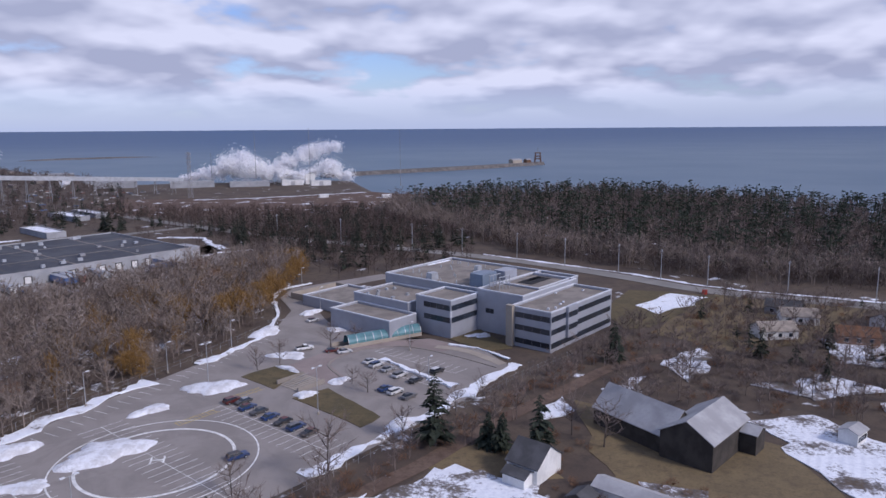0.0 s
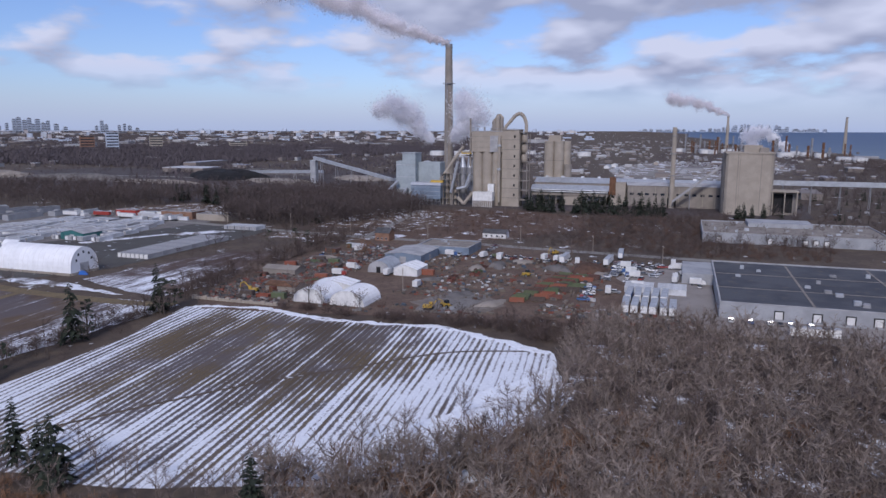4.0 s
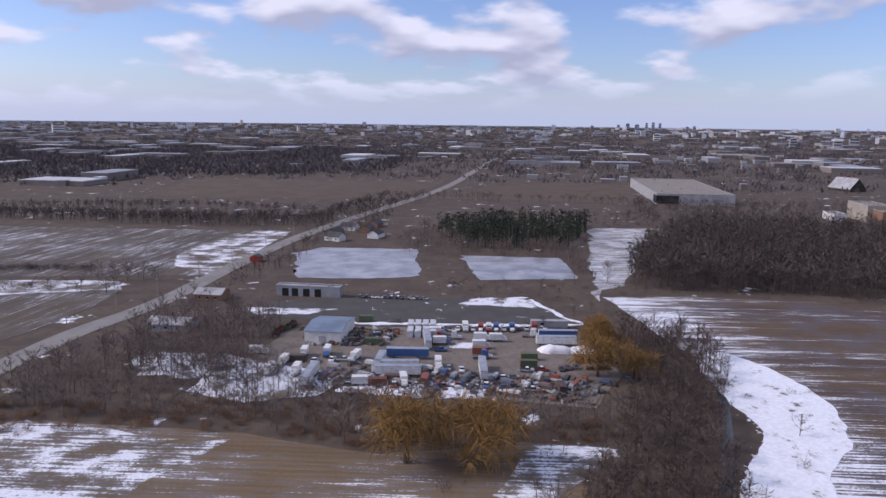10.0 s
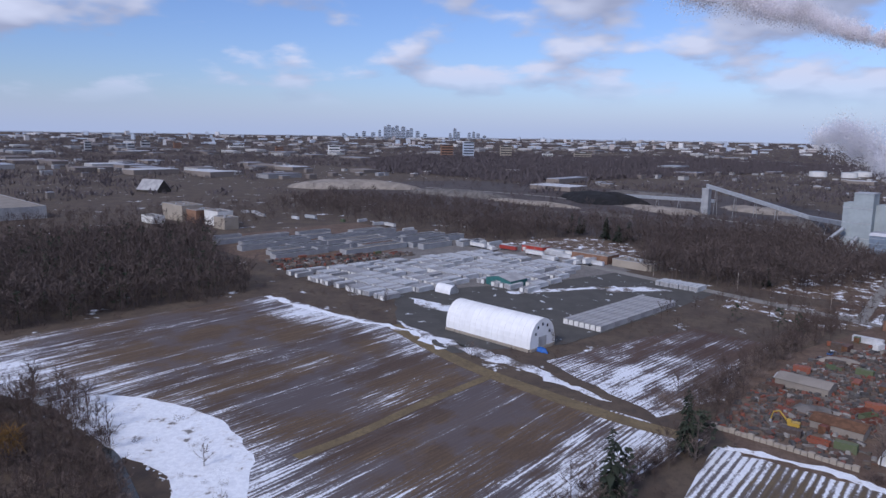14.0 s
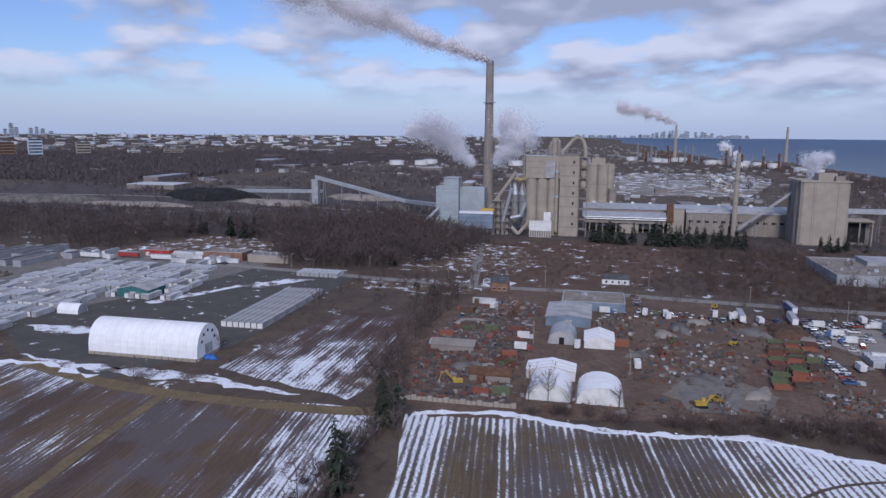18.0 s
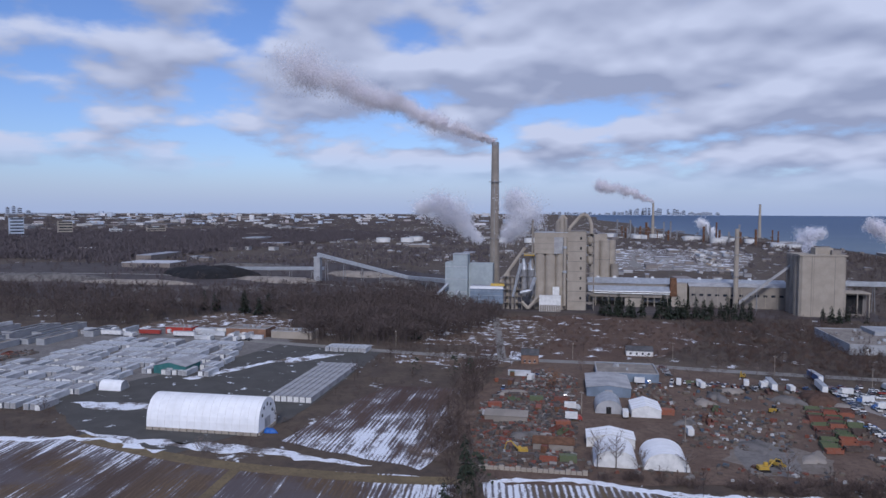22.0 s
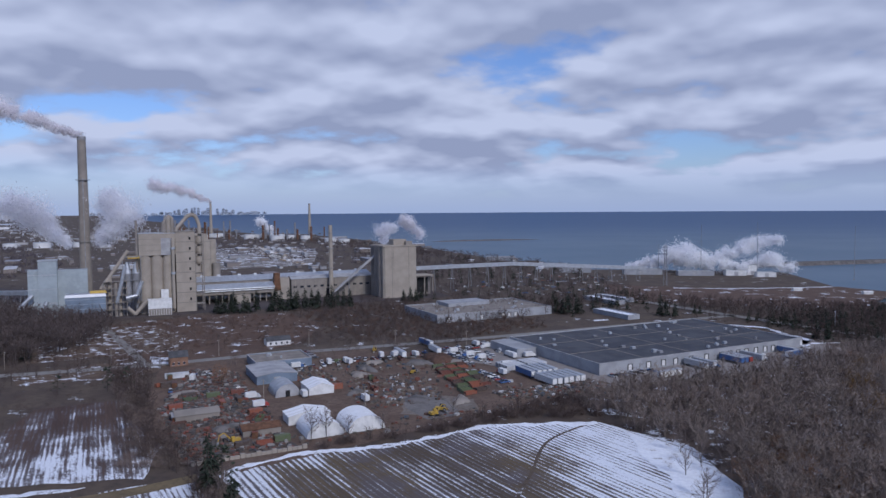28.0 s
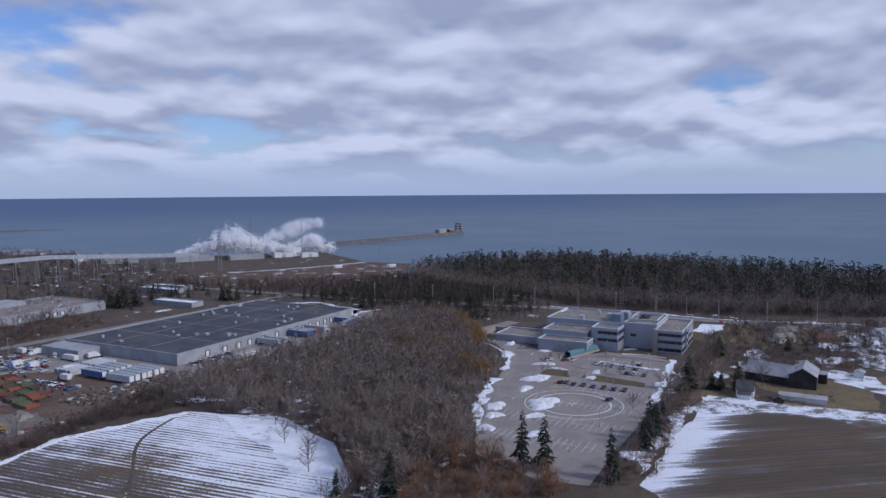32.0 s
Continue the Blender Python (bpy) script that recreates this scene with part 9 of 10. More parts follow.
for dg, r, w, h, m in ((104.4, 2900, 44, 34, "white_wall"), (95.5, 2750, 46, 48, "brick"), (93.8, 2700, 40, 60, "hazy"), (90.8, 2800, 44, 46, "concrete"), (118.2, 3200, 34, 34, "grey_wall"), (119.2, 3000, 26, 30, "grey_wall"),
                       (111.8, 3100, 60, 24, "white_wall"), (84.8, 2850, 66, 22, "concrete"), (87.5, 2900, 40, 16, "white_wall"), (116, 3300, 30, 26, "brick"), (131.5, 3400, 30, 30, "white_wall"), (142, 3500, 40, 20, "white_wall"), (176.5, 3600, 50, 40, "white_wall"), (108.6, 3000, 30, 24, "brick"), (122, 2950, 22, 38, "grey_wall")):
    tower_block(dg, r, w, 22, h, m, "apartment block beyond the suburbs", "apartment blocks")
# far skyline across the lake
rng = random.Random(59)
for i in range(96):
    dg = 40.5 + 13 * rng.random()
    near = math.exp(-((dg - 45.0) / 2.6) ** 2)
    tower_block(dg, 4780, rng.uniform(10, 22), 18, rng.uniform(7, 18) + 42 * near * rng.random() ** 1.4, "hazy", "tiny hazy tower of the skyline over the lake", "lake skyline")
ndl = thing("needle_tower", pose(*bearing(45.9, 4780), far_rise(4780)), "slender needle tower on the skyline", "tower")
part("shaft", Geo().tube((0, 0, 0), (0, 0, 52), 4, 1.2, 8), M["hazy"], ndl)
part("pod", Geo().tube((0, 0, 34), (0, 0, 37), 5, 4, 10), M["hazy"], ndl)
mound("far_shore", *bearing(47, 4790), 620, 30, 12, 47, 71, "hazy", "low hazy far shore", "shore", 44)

# far woods
rng2 = np.random.default_rng(7)
r = 1000 + 3700 * rng2.random(26000) ** 0.7
a = np.radians(rng2.uniform(60, 212, 26000))
fx, fy = -90 - r * np.sin(a), 10 + r * np.cos(a)
keep = ~inside(LAKE_POLY, fx, fy)
for poly in ([(-517, -689), (-746, -810), (-877, -720), (-703, -534)], [(-232, -844), (-334, -1068), (-655, -872), (-480, -690)], [uvp(-1084, 228), uvp(-858, 228), uvp(-858, 312), uvp(-1084, 312)], [(-1500, -500), (-1200, -400), (-1000, 0), (-1300, 0), (-1900, -150), (-1900, -600)]):
    keep &= ~inside(poly, fx, fy)
lumps = np.array([noise.noise(Vector((float(px_) * 0.0035, float(py_) * 0.0035, 9))) for px_, py_ in zip(fx, fy)])
keep &= lumps > -0.26


def clump(seed, n=11):
    rg, tri = random.Random(seed), []
    for i in range(n):
        b = Vector((rg.gauss(0, 0.5), rg.gauss(0, 0.5), rg.uniform(0, 0.35)))
        e = Vector((rg.gauss(0, .35), rg.gauss(0, .35), 1)).normalized()
        tri.append(blade(b, e, rg.uniform(0.4, 0.75), rg.uniform(0.08, 0.2), rg))
    tv = np.array([tuple(p) for t in tri for p in t])
    return tv, np.arange(len(tv)).reshape(-1, 3)


CLUMPS = [clump(200 + i) for i in range(6)]
pts = np.stack([fx[keep], fy[keep]], 1)
v, f = plant(pts, CLUMPS, (7, 13), 8, (1.0, 1.9))
v[:, 2] += np.array([far_rise(q) for q in np.hypot(v[:, 0] + 90, v[:, 1] - 10)])
tagged(new("far_woods", big_mesh("far_woods", v, f, M["haze_tinted_wood"])), "bare woods of the far suburbs tinted purple for distance haze", "woods", "", "stuff")
wood("shore_trees", [(-3200, 2700), (-2100, 1950), (-1500, 1720), (-1000, 1420), (-700, 1130), (-760, 1080), (-1200, 1400), (-2100, 1800), (-3300, 2500)], 22, CLUMPS, (7, 12), M["far_twigs"], "bare trees along the shore", 31)

wood("far_forest", [(-1400, 20), (-1650, -180), (-2125, -150), (-2600, 200), (-2600, 560), (-2300, 1340), (-2150, 862), (-1820, 405), (-1520, 57)], 16, CLUMPS, (10, 16), M["haze_tinted_wood"], "dark bare forest beyond the quarry land", 32)
wood("refinery_trees", [(-560, 1000), (-1000, 1300), (-1500, 1560), (-1900, 1500), (-1500, 1150), (-1000, 900), (-640, 820)], 33, CLUMPS, (6, 10), M["haze_tinted_wood"], "bare trees before the refinery", 33)
wood("quarry_edge_woods", [(-755, 62), (-700, 110), (-700, 250), (-780, 300), (-880, 200), (-900, 60), (-1000, -60), (-1100, -260), (-950, -300), (-770, -95), (-728, -4)], 10.5, FARB, (11, 17), M["far_twigs"], "dark bare woods between clearing and quarry", 35, [CLEARING])
wood("plateau_woods", PLATEAU, 19, CLUMPS, (9, 16), M["haze_tinted_wood"], "wide dark bare forest before the far suburbs", 36, (), (1.4, 2.4))
wood("western_woods", [bearing(dg, r) for dg, r in ((152, 1250), (162, 1150), (178, 1200), (200, 1300), (206, 2500), (190, 2600), (174, 2300), (160, 2500), (150, 1900))], 23, CLUMPS, (9, 14), M["haze_tinted_wood"], "dark bare woods of the western suburbs", 37, (), (1.4, 2.4))
# pale blocks of the farthest suburbs, some with haze blue as their colour
rng = random.Random(67)
pale, haze_blue_blocks = Geo(), Geo()
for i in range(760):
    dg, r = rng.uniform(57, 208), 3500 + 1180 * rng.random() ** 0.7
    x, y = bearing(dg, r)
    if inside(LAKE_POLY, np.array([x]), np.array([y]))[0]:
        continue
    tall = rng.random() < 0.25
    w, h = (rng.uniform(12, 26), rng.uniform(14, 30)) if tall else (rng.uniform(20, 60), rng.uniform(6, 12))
    (pale if rng.random() < 0.62 else haze_blue_blocks).box(-w / 2, w / 2, -8, 8, 0, h, pose(x, y, far_rise(r) - 1, 0, 0, dg + rng.uniform(-25, 25)))
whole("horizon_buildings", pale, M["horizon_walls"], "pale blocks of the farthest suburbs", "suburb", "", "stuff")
whole("horizon_buildings", haze_blue_blocks, M["hazy"], "farthest suburb blocks coloured haze blue", "suburb", "", "stuff")
# the farthest low land on the horizon, with haze painted as its colour
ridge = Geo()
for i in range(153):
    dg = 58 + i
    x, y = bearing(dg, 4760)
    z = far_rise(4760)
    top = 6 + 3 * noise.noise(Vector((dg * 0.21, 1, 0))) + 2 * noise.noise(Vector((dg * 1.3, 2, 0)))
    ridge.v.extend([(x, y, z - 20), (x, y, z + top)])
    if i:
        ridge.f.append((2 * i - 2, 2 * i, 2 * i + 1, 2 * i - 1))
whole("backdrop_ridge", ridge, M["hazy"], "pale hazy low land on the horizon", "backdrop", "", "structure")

# ---- contents of the yards ----
rng = random.Random(61)
for j, u in enumerate((-34.6, -27.8, -21.6)):
    for i in range(22):
        v = 337 + i * 2.85 + j * 1.2
        if rng.random() < (0.86, 0.74, 0.34)[j]:
            x, y = uvp(u + 0.2 * (v - 341) + rng.uniform(-1.2, 1.2), v)
            put("bin", x, y, GRID + rng.uniform(-7, 7), "open roll-off bin in orange or green", "rows of roll-off bins", 0.15)
YARD_MORE = {
    "bin": [(-354, 199, 125), (-349, 195, 125), (-344, 192, 125), (-340, 189, 125), (-331, 173, 140), (-383, 221, 50), (-365, 232, 140), (-360, 235, 140), (-352, 240, 140), (-352, 264, 50), (-336, 176, 130)],
    "car": [(-374, 228, 50), (-418, 236, 50), (-412, 232, 50), (-407, 228, 50), (-402, 224, 50), (-378, 225, 50), (-371, 232, 52)],
    "box_truck": [(-325, 154, 140), (-396, 198, 50), (-356, 149, 140), (-376, 136, 50), (-363, 126, 50)],
    "trailer": [(-358, 250, 140), (-358, 286, 140), (-343, 268, 140)],
    "box": [(-431, 136, 60), (-395, 130, 50), (-388, 139, 50), (-350, 168, 50), (-383, 95, 140), (-405, 124, 60), (-444, 150, 140), (-338, 92, 130), (-358, 116, 60)]}
for kind, places in YARD_MORE.items():
    for x, y, t in places:
        put(kind, x, y, t + rng.uniform(-4, 4), {"bin": "open roll-off bin on the mud", "trailer": "white box trailer at the yard's back", "box": "old container in the scrap yard"}.get(kind, "vehicle parked in the contractors' yard"), "vehicles of the yard" if kind not in ("bin", "box") else "")
mound("soil_mound", -332, 248, 12, 7, 4.0, 140, 93, "rust_soil", "heap of dark brown soil behind the bins", "mound", 0.1)
mound("scrap_mound", -358, 210, 8, 4, 2.4, 140, 94, "rock", "low mound of dark rubble in the yard", "mound", 0.1)
for i in range(11):
    x, y = uvp(9 + (i % 6) * 3.6, 338 + (i // 6) * 19)
    put("trailer", x, y, GRID + 90 + rng.uniform(-2, 2), "white box trailer parked in the yard", "trailers in the yard")
for i in range(8):
    x, y = uvp(12 + (i % 2) * 14, 372 + (i // 2) * 3.3)
    put("white_box", x, y, GRID + rng.uniform(-2, 2), "", "white trailers in the yard", 0.15)
for i in range(34):
    x, y = uvp(rng.uniform(-4, 36), rng.uniform(398, 446))
    put(rng.choice(("car", "pickup", "car", "suv", "suv", "box_truck")), x, y, GRID + rng.choice((0, 90, 180)) + rng.uniform(-8, 8), "vehicle parked in the contractors' yard", "vehicles of the yard")
for k, (u, v0, n) in enumerate(((-2, 404, 12), (7, 404, 11), (-9, 348, 9))):
    for i in range(n):
        x, y = uvp(u + rng.uniform(-0.6, 0.6), v0 + i * 3.1)
        put(rng.choice(("car", "suv", "car", "pickup")), x, y, GRID + rng.choice((0, 180)) + rng.uniform(-6, 6), "car parked in a row of the yard", "rows of cars in the yard")
for i in range(16):
    x, y = uvp(-92 + i * 5.2 + rng.uniform(-1, 1), 432 + rng.uniform(-3, 3))
    put(rng.choice(("car", "pickup", "car", "suv", "box_truck")), x, y, GRID + 90 + rng.uniform(-9, 9), "vehicle parked along the yard's back", "vehicles of the yard")
for u, v, k, t in ((-60, 318, "loader", 20), (-66, 313, "excavator", 60), (-42, 390, "loader", 100), (-150, 316, "excavator", 240), (-40, 456, "excavator", -60)):
    x, y = uvp(u, v)
    put(k, x, y, t)


def junk(name, poly, n, seed, label, size=(1.0, 3.6), tall=1.6, paint="junk_paint", vans=False):
    """Scrap lying about: many small, bent, tilted pieces."""
    rg, g = random.Random(seed), Geo()
    for x, y in scatter(poly, math.sqrt(area(poly) / n), seed):
        L, W, h = rg.uniform(*size), rg.uniform(0.6, 2.0), rg.uniform(0.4, tall)
        if vans:
            L, turn = rg.uniform(3.8, 6.4), rg.choice((32, 122)) + rg.uniform(-7, 7)
            g.box(-L / 2, L / 2, -0.95, 0.95, 0.35, 1.15, pose(x, y, 0.12, 0, 0, turn), 0.04)
            g.box(-L / 2 + 0.1, L / 2 * rg.uniform(0.3, 0.8), -0.9, 0.9, 1.15, rg.uniform(1.6, 2.4), pose(x, y, 0.12, 0, 0, turn), 0.12)
            continue
        g.box(-L / 2, L / 2, -W / 2, W / 2, 0, h, pose(x, y, 0.12, rg.uniform(-9, 9), rg.uniform(-9, 9), rg.uniform(0, 180)), rg.uniform(0, 0.3))
    whole(name, g, M[paint], label, "scrap", "", "stuff")


def area(poly):
    return abs(sum(a[0] * b[1] - b[0] * a[1] for a, b in zip(poly, poly[1:] + poly[:1]))) / 2


SCRAP = [uvp(-170, 300), uvp(-130, 300), uvp(-130, 372), uvp(-128, 440), uvp(-150, 455), uvp(-172, 380)]
sheet("scrap_ground", SCRAP, 0.17, M["rusty_mud"], "rust-stained trampled ground of the scrap yard", "yard", rag=(5, 1.5, 540))
junk("scrap", SCRAP, 900, 71, "rusty scrap and machine parts strewn over the yard", (0.8, 3.0), 1.4, "scrap_rust")
junk("scrap_beams", SCRAP, 700, 84, "bent beams and pipes among the scrap", (2.0, 5.5), 0.5, "scrap_rust")
for i, (u, v, rx, ry, h) in enumerate(((-140, 330, 5, 3, 1.8), (-152, 345, 6, 3.4, 2.2), (-146, 372, 5, 3.2, 2.0), (-160, 322, 5, 2.8, 1.8), (-138, 398, 4.5, 3, 1.8), (-158, 392, 5.5, 3, 2.2), (-134, 350, 4, 3, 1.6))):
    x, y = uvp(u, v)
    junk("scrap_heap", [(x - rx, y - ry), (x + rx, y - ry), (x + rx, y + ry), (x - rx, y + ry)], 60, 90 + i, "heap of rusty red scrap iron", (0.8, 2.4), h, "scrap_rust")
junk("scrap", [uvp(-92, 335), uvp(-48, 335), uvp(-46, 392), uvp(-80, 395)], 260, 72, "timber and scrap on the muddy yard", (0.6, 2.6), 1.0)
junk("scrap", [uvp(-24, 318), uvp(34, 316), uvp(34, 334), uvp(-24, 334)], 380, 73, "dark machine parts and logs", (1.0, 3.0), 1.2)
junk("scrap", [uvp(-104, 386), uvp(-84, 386), uvp(-84, 430), uvp(-100, 430)], 120, 74, "boxes and pallets behind the tents", (0.8, 2.2), 1.4)
junk("scrap", [(-182, -206), (-228, -162), (-255, -135), (-275, -146), (-240, -178), (-200, -212)], 60, 75, "wrecked vans and cars beneath the trees", (1.4, 4.2), 2.2, "van_paint", True)
junk("scrap", [(-182, -206), (-228, -162), (-255, -135), (-275, -146), (-240, -178), (-200, -212)], 260, 78, "tarpaulins and scrap beneath the trees", (0.8, 2.4), 1.2)
junk("scrap", [(-205, -262), (-225, -250), (-240, -236), (-226, -222), (-200, -236)], 240, 76, "farm machines and scrap in the truck yard", (1.0, 4), 1.8)
junk("scrap", [uvp(-474, 338), uvp(-466, 390), uvp(-458, 446), uvp(-472, 446), uvp(-496, 390), uvp(-512, 345)], 420, 77, "rusty orange and grey scrap in the far yard", (1.5, 5), 1.8, "scrap_rust")
for u, v, kind, turn in ((-138, 375, "box", 92), (-146, 372, "box", 88), (-165, 409, "pickup", 85), (-159, 440, "white_box", 4), (-168, 345, "bin", 8), (-167, 349, "bin", 3), (-135, 342, "bin", 60), (-138, 345, "bin", 55),
                         (-133, 338, "bin", 70), (-162, 420, "box", 80), (-168, 424, "bin", 20), (-134, 392, "car", 90), (-134, 386, "car", 88), (-134, 398, "pickup", 91), (-158, 388, "bin", 5), (-166, 375, "box", 12),
                         (-150, 442, "car", 10), (-144, 438, "pickup", 5), (-166, 398, "car", 70), (-152, 430, "box_truck", 80), (-148, 309, "box", 3), (-140, 309, "bin", -4), (-133, 310, "box", 2)):
    x, y = uvp(u, v)
    put(kind, x, y, GRID + turn + rng.uniform(-6, 6), {"white_box": "white container at the back of the scrap yard", "box": "rusty container in the scrap yard", "bin": "rust-red roll-off bin in the scrap yard"}.get(kind, "old vehicle standing in the scrap yard"), "", 0.17)
gabled("scrap_shed", -169, -158, 354, 361, 2.8, 3.6, "rust", "grey_roof", "low rusty open shed in the scrap yard", "shed", "u", 0.4)
sheet("gravel_spread", [uvp(-78, 321), uvp(-60, 313), uvp(-44, 314), uvp(-38, 328), uvp(-50, 345), uvp(-70, 340)], 0.19, M["tan_gravel"], "pale gravel spread over the muddy yard", "yard", rag=(4, 1.5, 541))
sheet("scrap_lane", [uvp(-156, 440), uvp(-150, 440), uvp(-148, 390), uvp(-142, 352), uvp(-136, 322), uvp(-143, 320), uvp(-151, 352), uvp(-156, 392)], 0.20, M["tan_gravel"], "pale muddy lane through the scrap yard", "lane", rag=(3, 1.2, 542))
# wall of concrete blocks before the scrap yard
blk = thing("block_wall", uv(-168, 297.5), "rough wall of concrete blocks at the yard's edge", "wall")
for i in range(22):
    part("block", Geo().box(i * 1.9, i * 1.9 + 1.7, 0, 1.2, 0, 1.2 + 0.5 * (i % 3 == 0)), M["concrete"], blk, "", None)

# truck yard beside the meadow
YARD_KIT = {
    "trailer": [(-226, -204, 150), (-291, -194, 150), (-285, -188, 150), (-212, -200, 50), (-241, -176, 58), (-241, -215, 60), (-186, -201, 52), (-216, -194, 148), (-214, -189, 148)],
    "box": [(-265, -180, 148), (-260, -174, 148), (-223, -198, 148), (-210, -245, 55), (-281, -168, 148), (-222, -226, 148), (-234, -257, 148), (-210, -185, 148), (-204, -185, 148), (-219, -179, 55), (-189, -221, 148), (-253, -195, 148)],
    "box_truck": [(-263, -208, 148), (-268, -204, 148), (-257, -200, 148), (-193, -225, 58), (-201, -222, 58), (-208, -212, 40), (-179, -236, 148), (-246, -212, 150), (-251, -224, 150), (-231, -190, 60), (-183, -220, 50), (-184, -209, 55), (-176, -214, 50)],
    "pickup": [(-194, -217, 55), (-204, -213, 150), (-241, -205, 148), (-236, -182, 60), (-256, -170, 148), (-261, -168, 148), (-241, -170, 58), (-244, -168, 58), (-200, -215, 60)],
    "car": [(-248, -167, 150), (-249, -160, 58), (-255, -158, 58), (-274, -164, 58), (-271, -165, 58), (-282, -158, 148), (-237, -176, 58), (-233, -186, 58), (-268, -165, 58), (-278, -160, 148), (-206, -208, 148)],
    "tractor": [(-247, -218, 150), (-283, -202, 148), (-288, -200, 148), (-253, -216, 150), (-250, -190, 148)],
    "bin": [(-193, -258, 60), (-196, -261, 60), (-200, -263, 60), (-203, -266, 60)]}
for kind, places in YARD_KIT.items():
    for x, y, t in places:
        put(kind, x, y, t + rng.uniform(-3, 3), {"trailer": "long box trailer in the truck yard", "box": "weathered container in the truck yard", "bin": "orange open bin by the workshop"}.get(kind, "vehicle parked in the truck yard"), "vehicles of the truck yard" if kind != "bin" else "")
for i in range(4):
    for j in range(2):
        x, y = -241 - i * 2.75 - j * 5.0, -229 + i * 1.6 - j * 8.6
        put("white_small", x, y, 58, "", "white containers in the truck yard")
for i in range(14):
    k = i / 13
    put(rng.choice(("tractor", "box_truck", "pickup", "pickup", "car")), -256 - 38 * k, -228 + 20 * k, 58 + rng.uniform(-4, 4), "truck in the row along the snowbank", "row of trucks")
for i in range(16):
    k = i / 15
    put(rng.choice(("box_truck", "pickup", "car", "box", "car")), -196 - 58 * k + rng.uniform(-1, 1), -190 + 40 * k + rng.uniform(-2.5, 2.5), rng.choice((58, 148)) + rng.uniform(-9, 9), "worn vehicle beneath the bare trees", "vehicles of the truck yard")
gb = thing("long_grey_trailer", pose(-299, -209, 0.15, 0, 0, 148), "long grey site cabin at the yard's corner", "cabin")
part("body", Geo().box(-8, 8, -1.6, 1.6, 0.5, 3.4), M["grey_roof"], gb)
part("base", Geo().box(-7.6, 7.6, -1.3, 1.3, 0, 0.5), M["steel"], gb)
part("window", Geo().box(-4, -2.4, -1.66, -1.6, 1.6, 2.6), M["glass"], gb)
for i in range(11):
    put("car", -250 - i * 2.6, -297 + i * 1.9, 120 + rng.uniform(-3, 3), "dark car in a row on the storage lot", "cars on the storage lot")
mound("shrink_wrapped_boat", -279, -182, 6.5, 2.6, 2.8, 148, 91, "white_fabric", "boat under white wrapping", "boat")
mound("shrink_wrapped_boat", -288, -176, 6, 3.0, 2.6, 148, 92, "white_fabric", "boat under white wrapping", "boat")

# far yard beyond the square stand of trees
sheet("far_yard_ground", [uvp(-500, 345), uvp(-640, 345), uvp(-640, 530), uvp(-480, 530), uvp(-468, 440)], 0.13, M["mud"], "dark muddy ground of the far storage yard", "yard", rag=(9, 2, 543))
for k in range(8):
    v = 356 + (k % 3) * 6
    while v < 508 - k * 3:
        run = rng.uniform(20, 62)
        u = -518 - k * 14.5 + 0.36 * (v + run / 2 - 356)
        warehouse("long_shed", u - rng.uniform(5.5, 8), u, v, v + run, rng.uniform(2.8, 4.4), "long low dark-roofed row of storage sheds", "grey_wall", rng.choice(("shingle", "shingle", "rust", "shingle", "roof_gravel")), (), (), 0, k)
        v += run + rng.choice((1.5, 3, 12))
for u, v, kind in ((-655, 527, "box"), (-650, 523, "box"), (-783, 490, "white_box"), (-770, 494, "white_box"), (-757, 490, "white_box"), (-742, 486, "grey_box"), (-700, 500, "white_box"), (-690, 512, "trailer"), (-640, 540, "white_box"), (-610, 536, "white_box"), (-590, 534, "trailer"), (-560, 530, "white_box"),
                   (-500, 372, "box"), (-494, 384, "bin"), (-490, 396, "box"), (-484, 410, "bin"), (-479, 424, "box"), (-474, 436, "bin"), (-500, 360, "bin")):
    x, y = uvp(u, v)
    put(kind, x, y, GRID + rng.choice((0, 90)) + rng.uniform(-8, 8), "box or trailer standing in the far storage yard", "", 0.16)
for u, v, L, W, h, w in ((-790, 400, 44, 22, 16, "concrete"), (-745, 404, 20, 20, 13, "brick"), (-720, 410, 26, 16, 14, "white_wall"), (-690, 404, 20, 14, 11, "concrete"), (-775, 372, 26, 12, 7, "white_wall"), (-372, 520, 30, 16, 6, "brick"), (-338, 520, 30, 14, 5, "concrete"), (-420, 522, 20, 10, 5, "red")):
    warehouse("yard_building", u, u + L, v, v + W, h, "blocky works building of the far yard", w, "roof_gravel", (), (), 4, int(-u))
ah = thing("arched_salt_shed", pose(-1090, -545, 0, 0, 0, GRID + 20), "steep pale-roofed salt shed", "shed")
part("wall", Geo().house(0, 40, 0, 26, 0, 4, 18), M["black_wall"], ah)
part("roof", Geo().gable(0, 40, 0, 26, 4, 18, 0.5, 0.3), M["grey_roof"], ah)
for i in range(40):
    x, y = uvp(rng.uniform(-480, -340), rng.uniform(500, 530))
    put(rng.choice(("trailer", "white_box", "car", "box_truck")), x, y, GRID + rng.choice((0, 90)) + rng.uniform(-4, 4), "vehicle or box along the far side of the yard", "", 0.16)
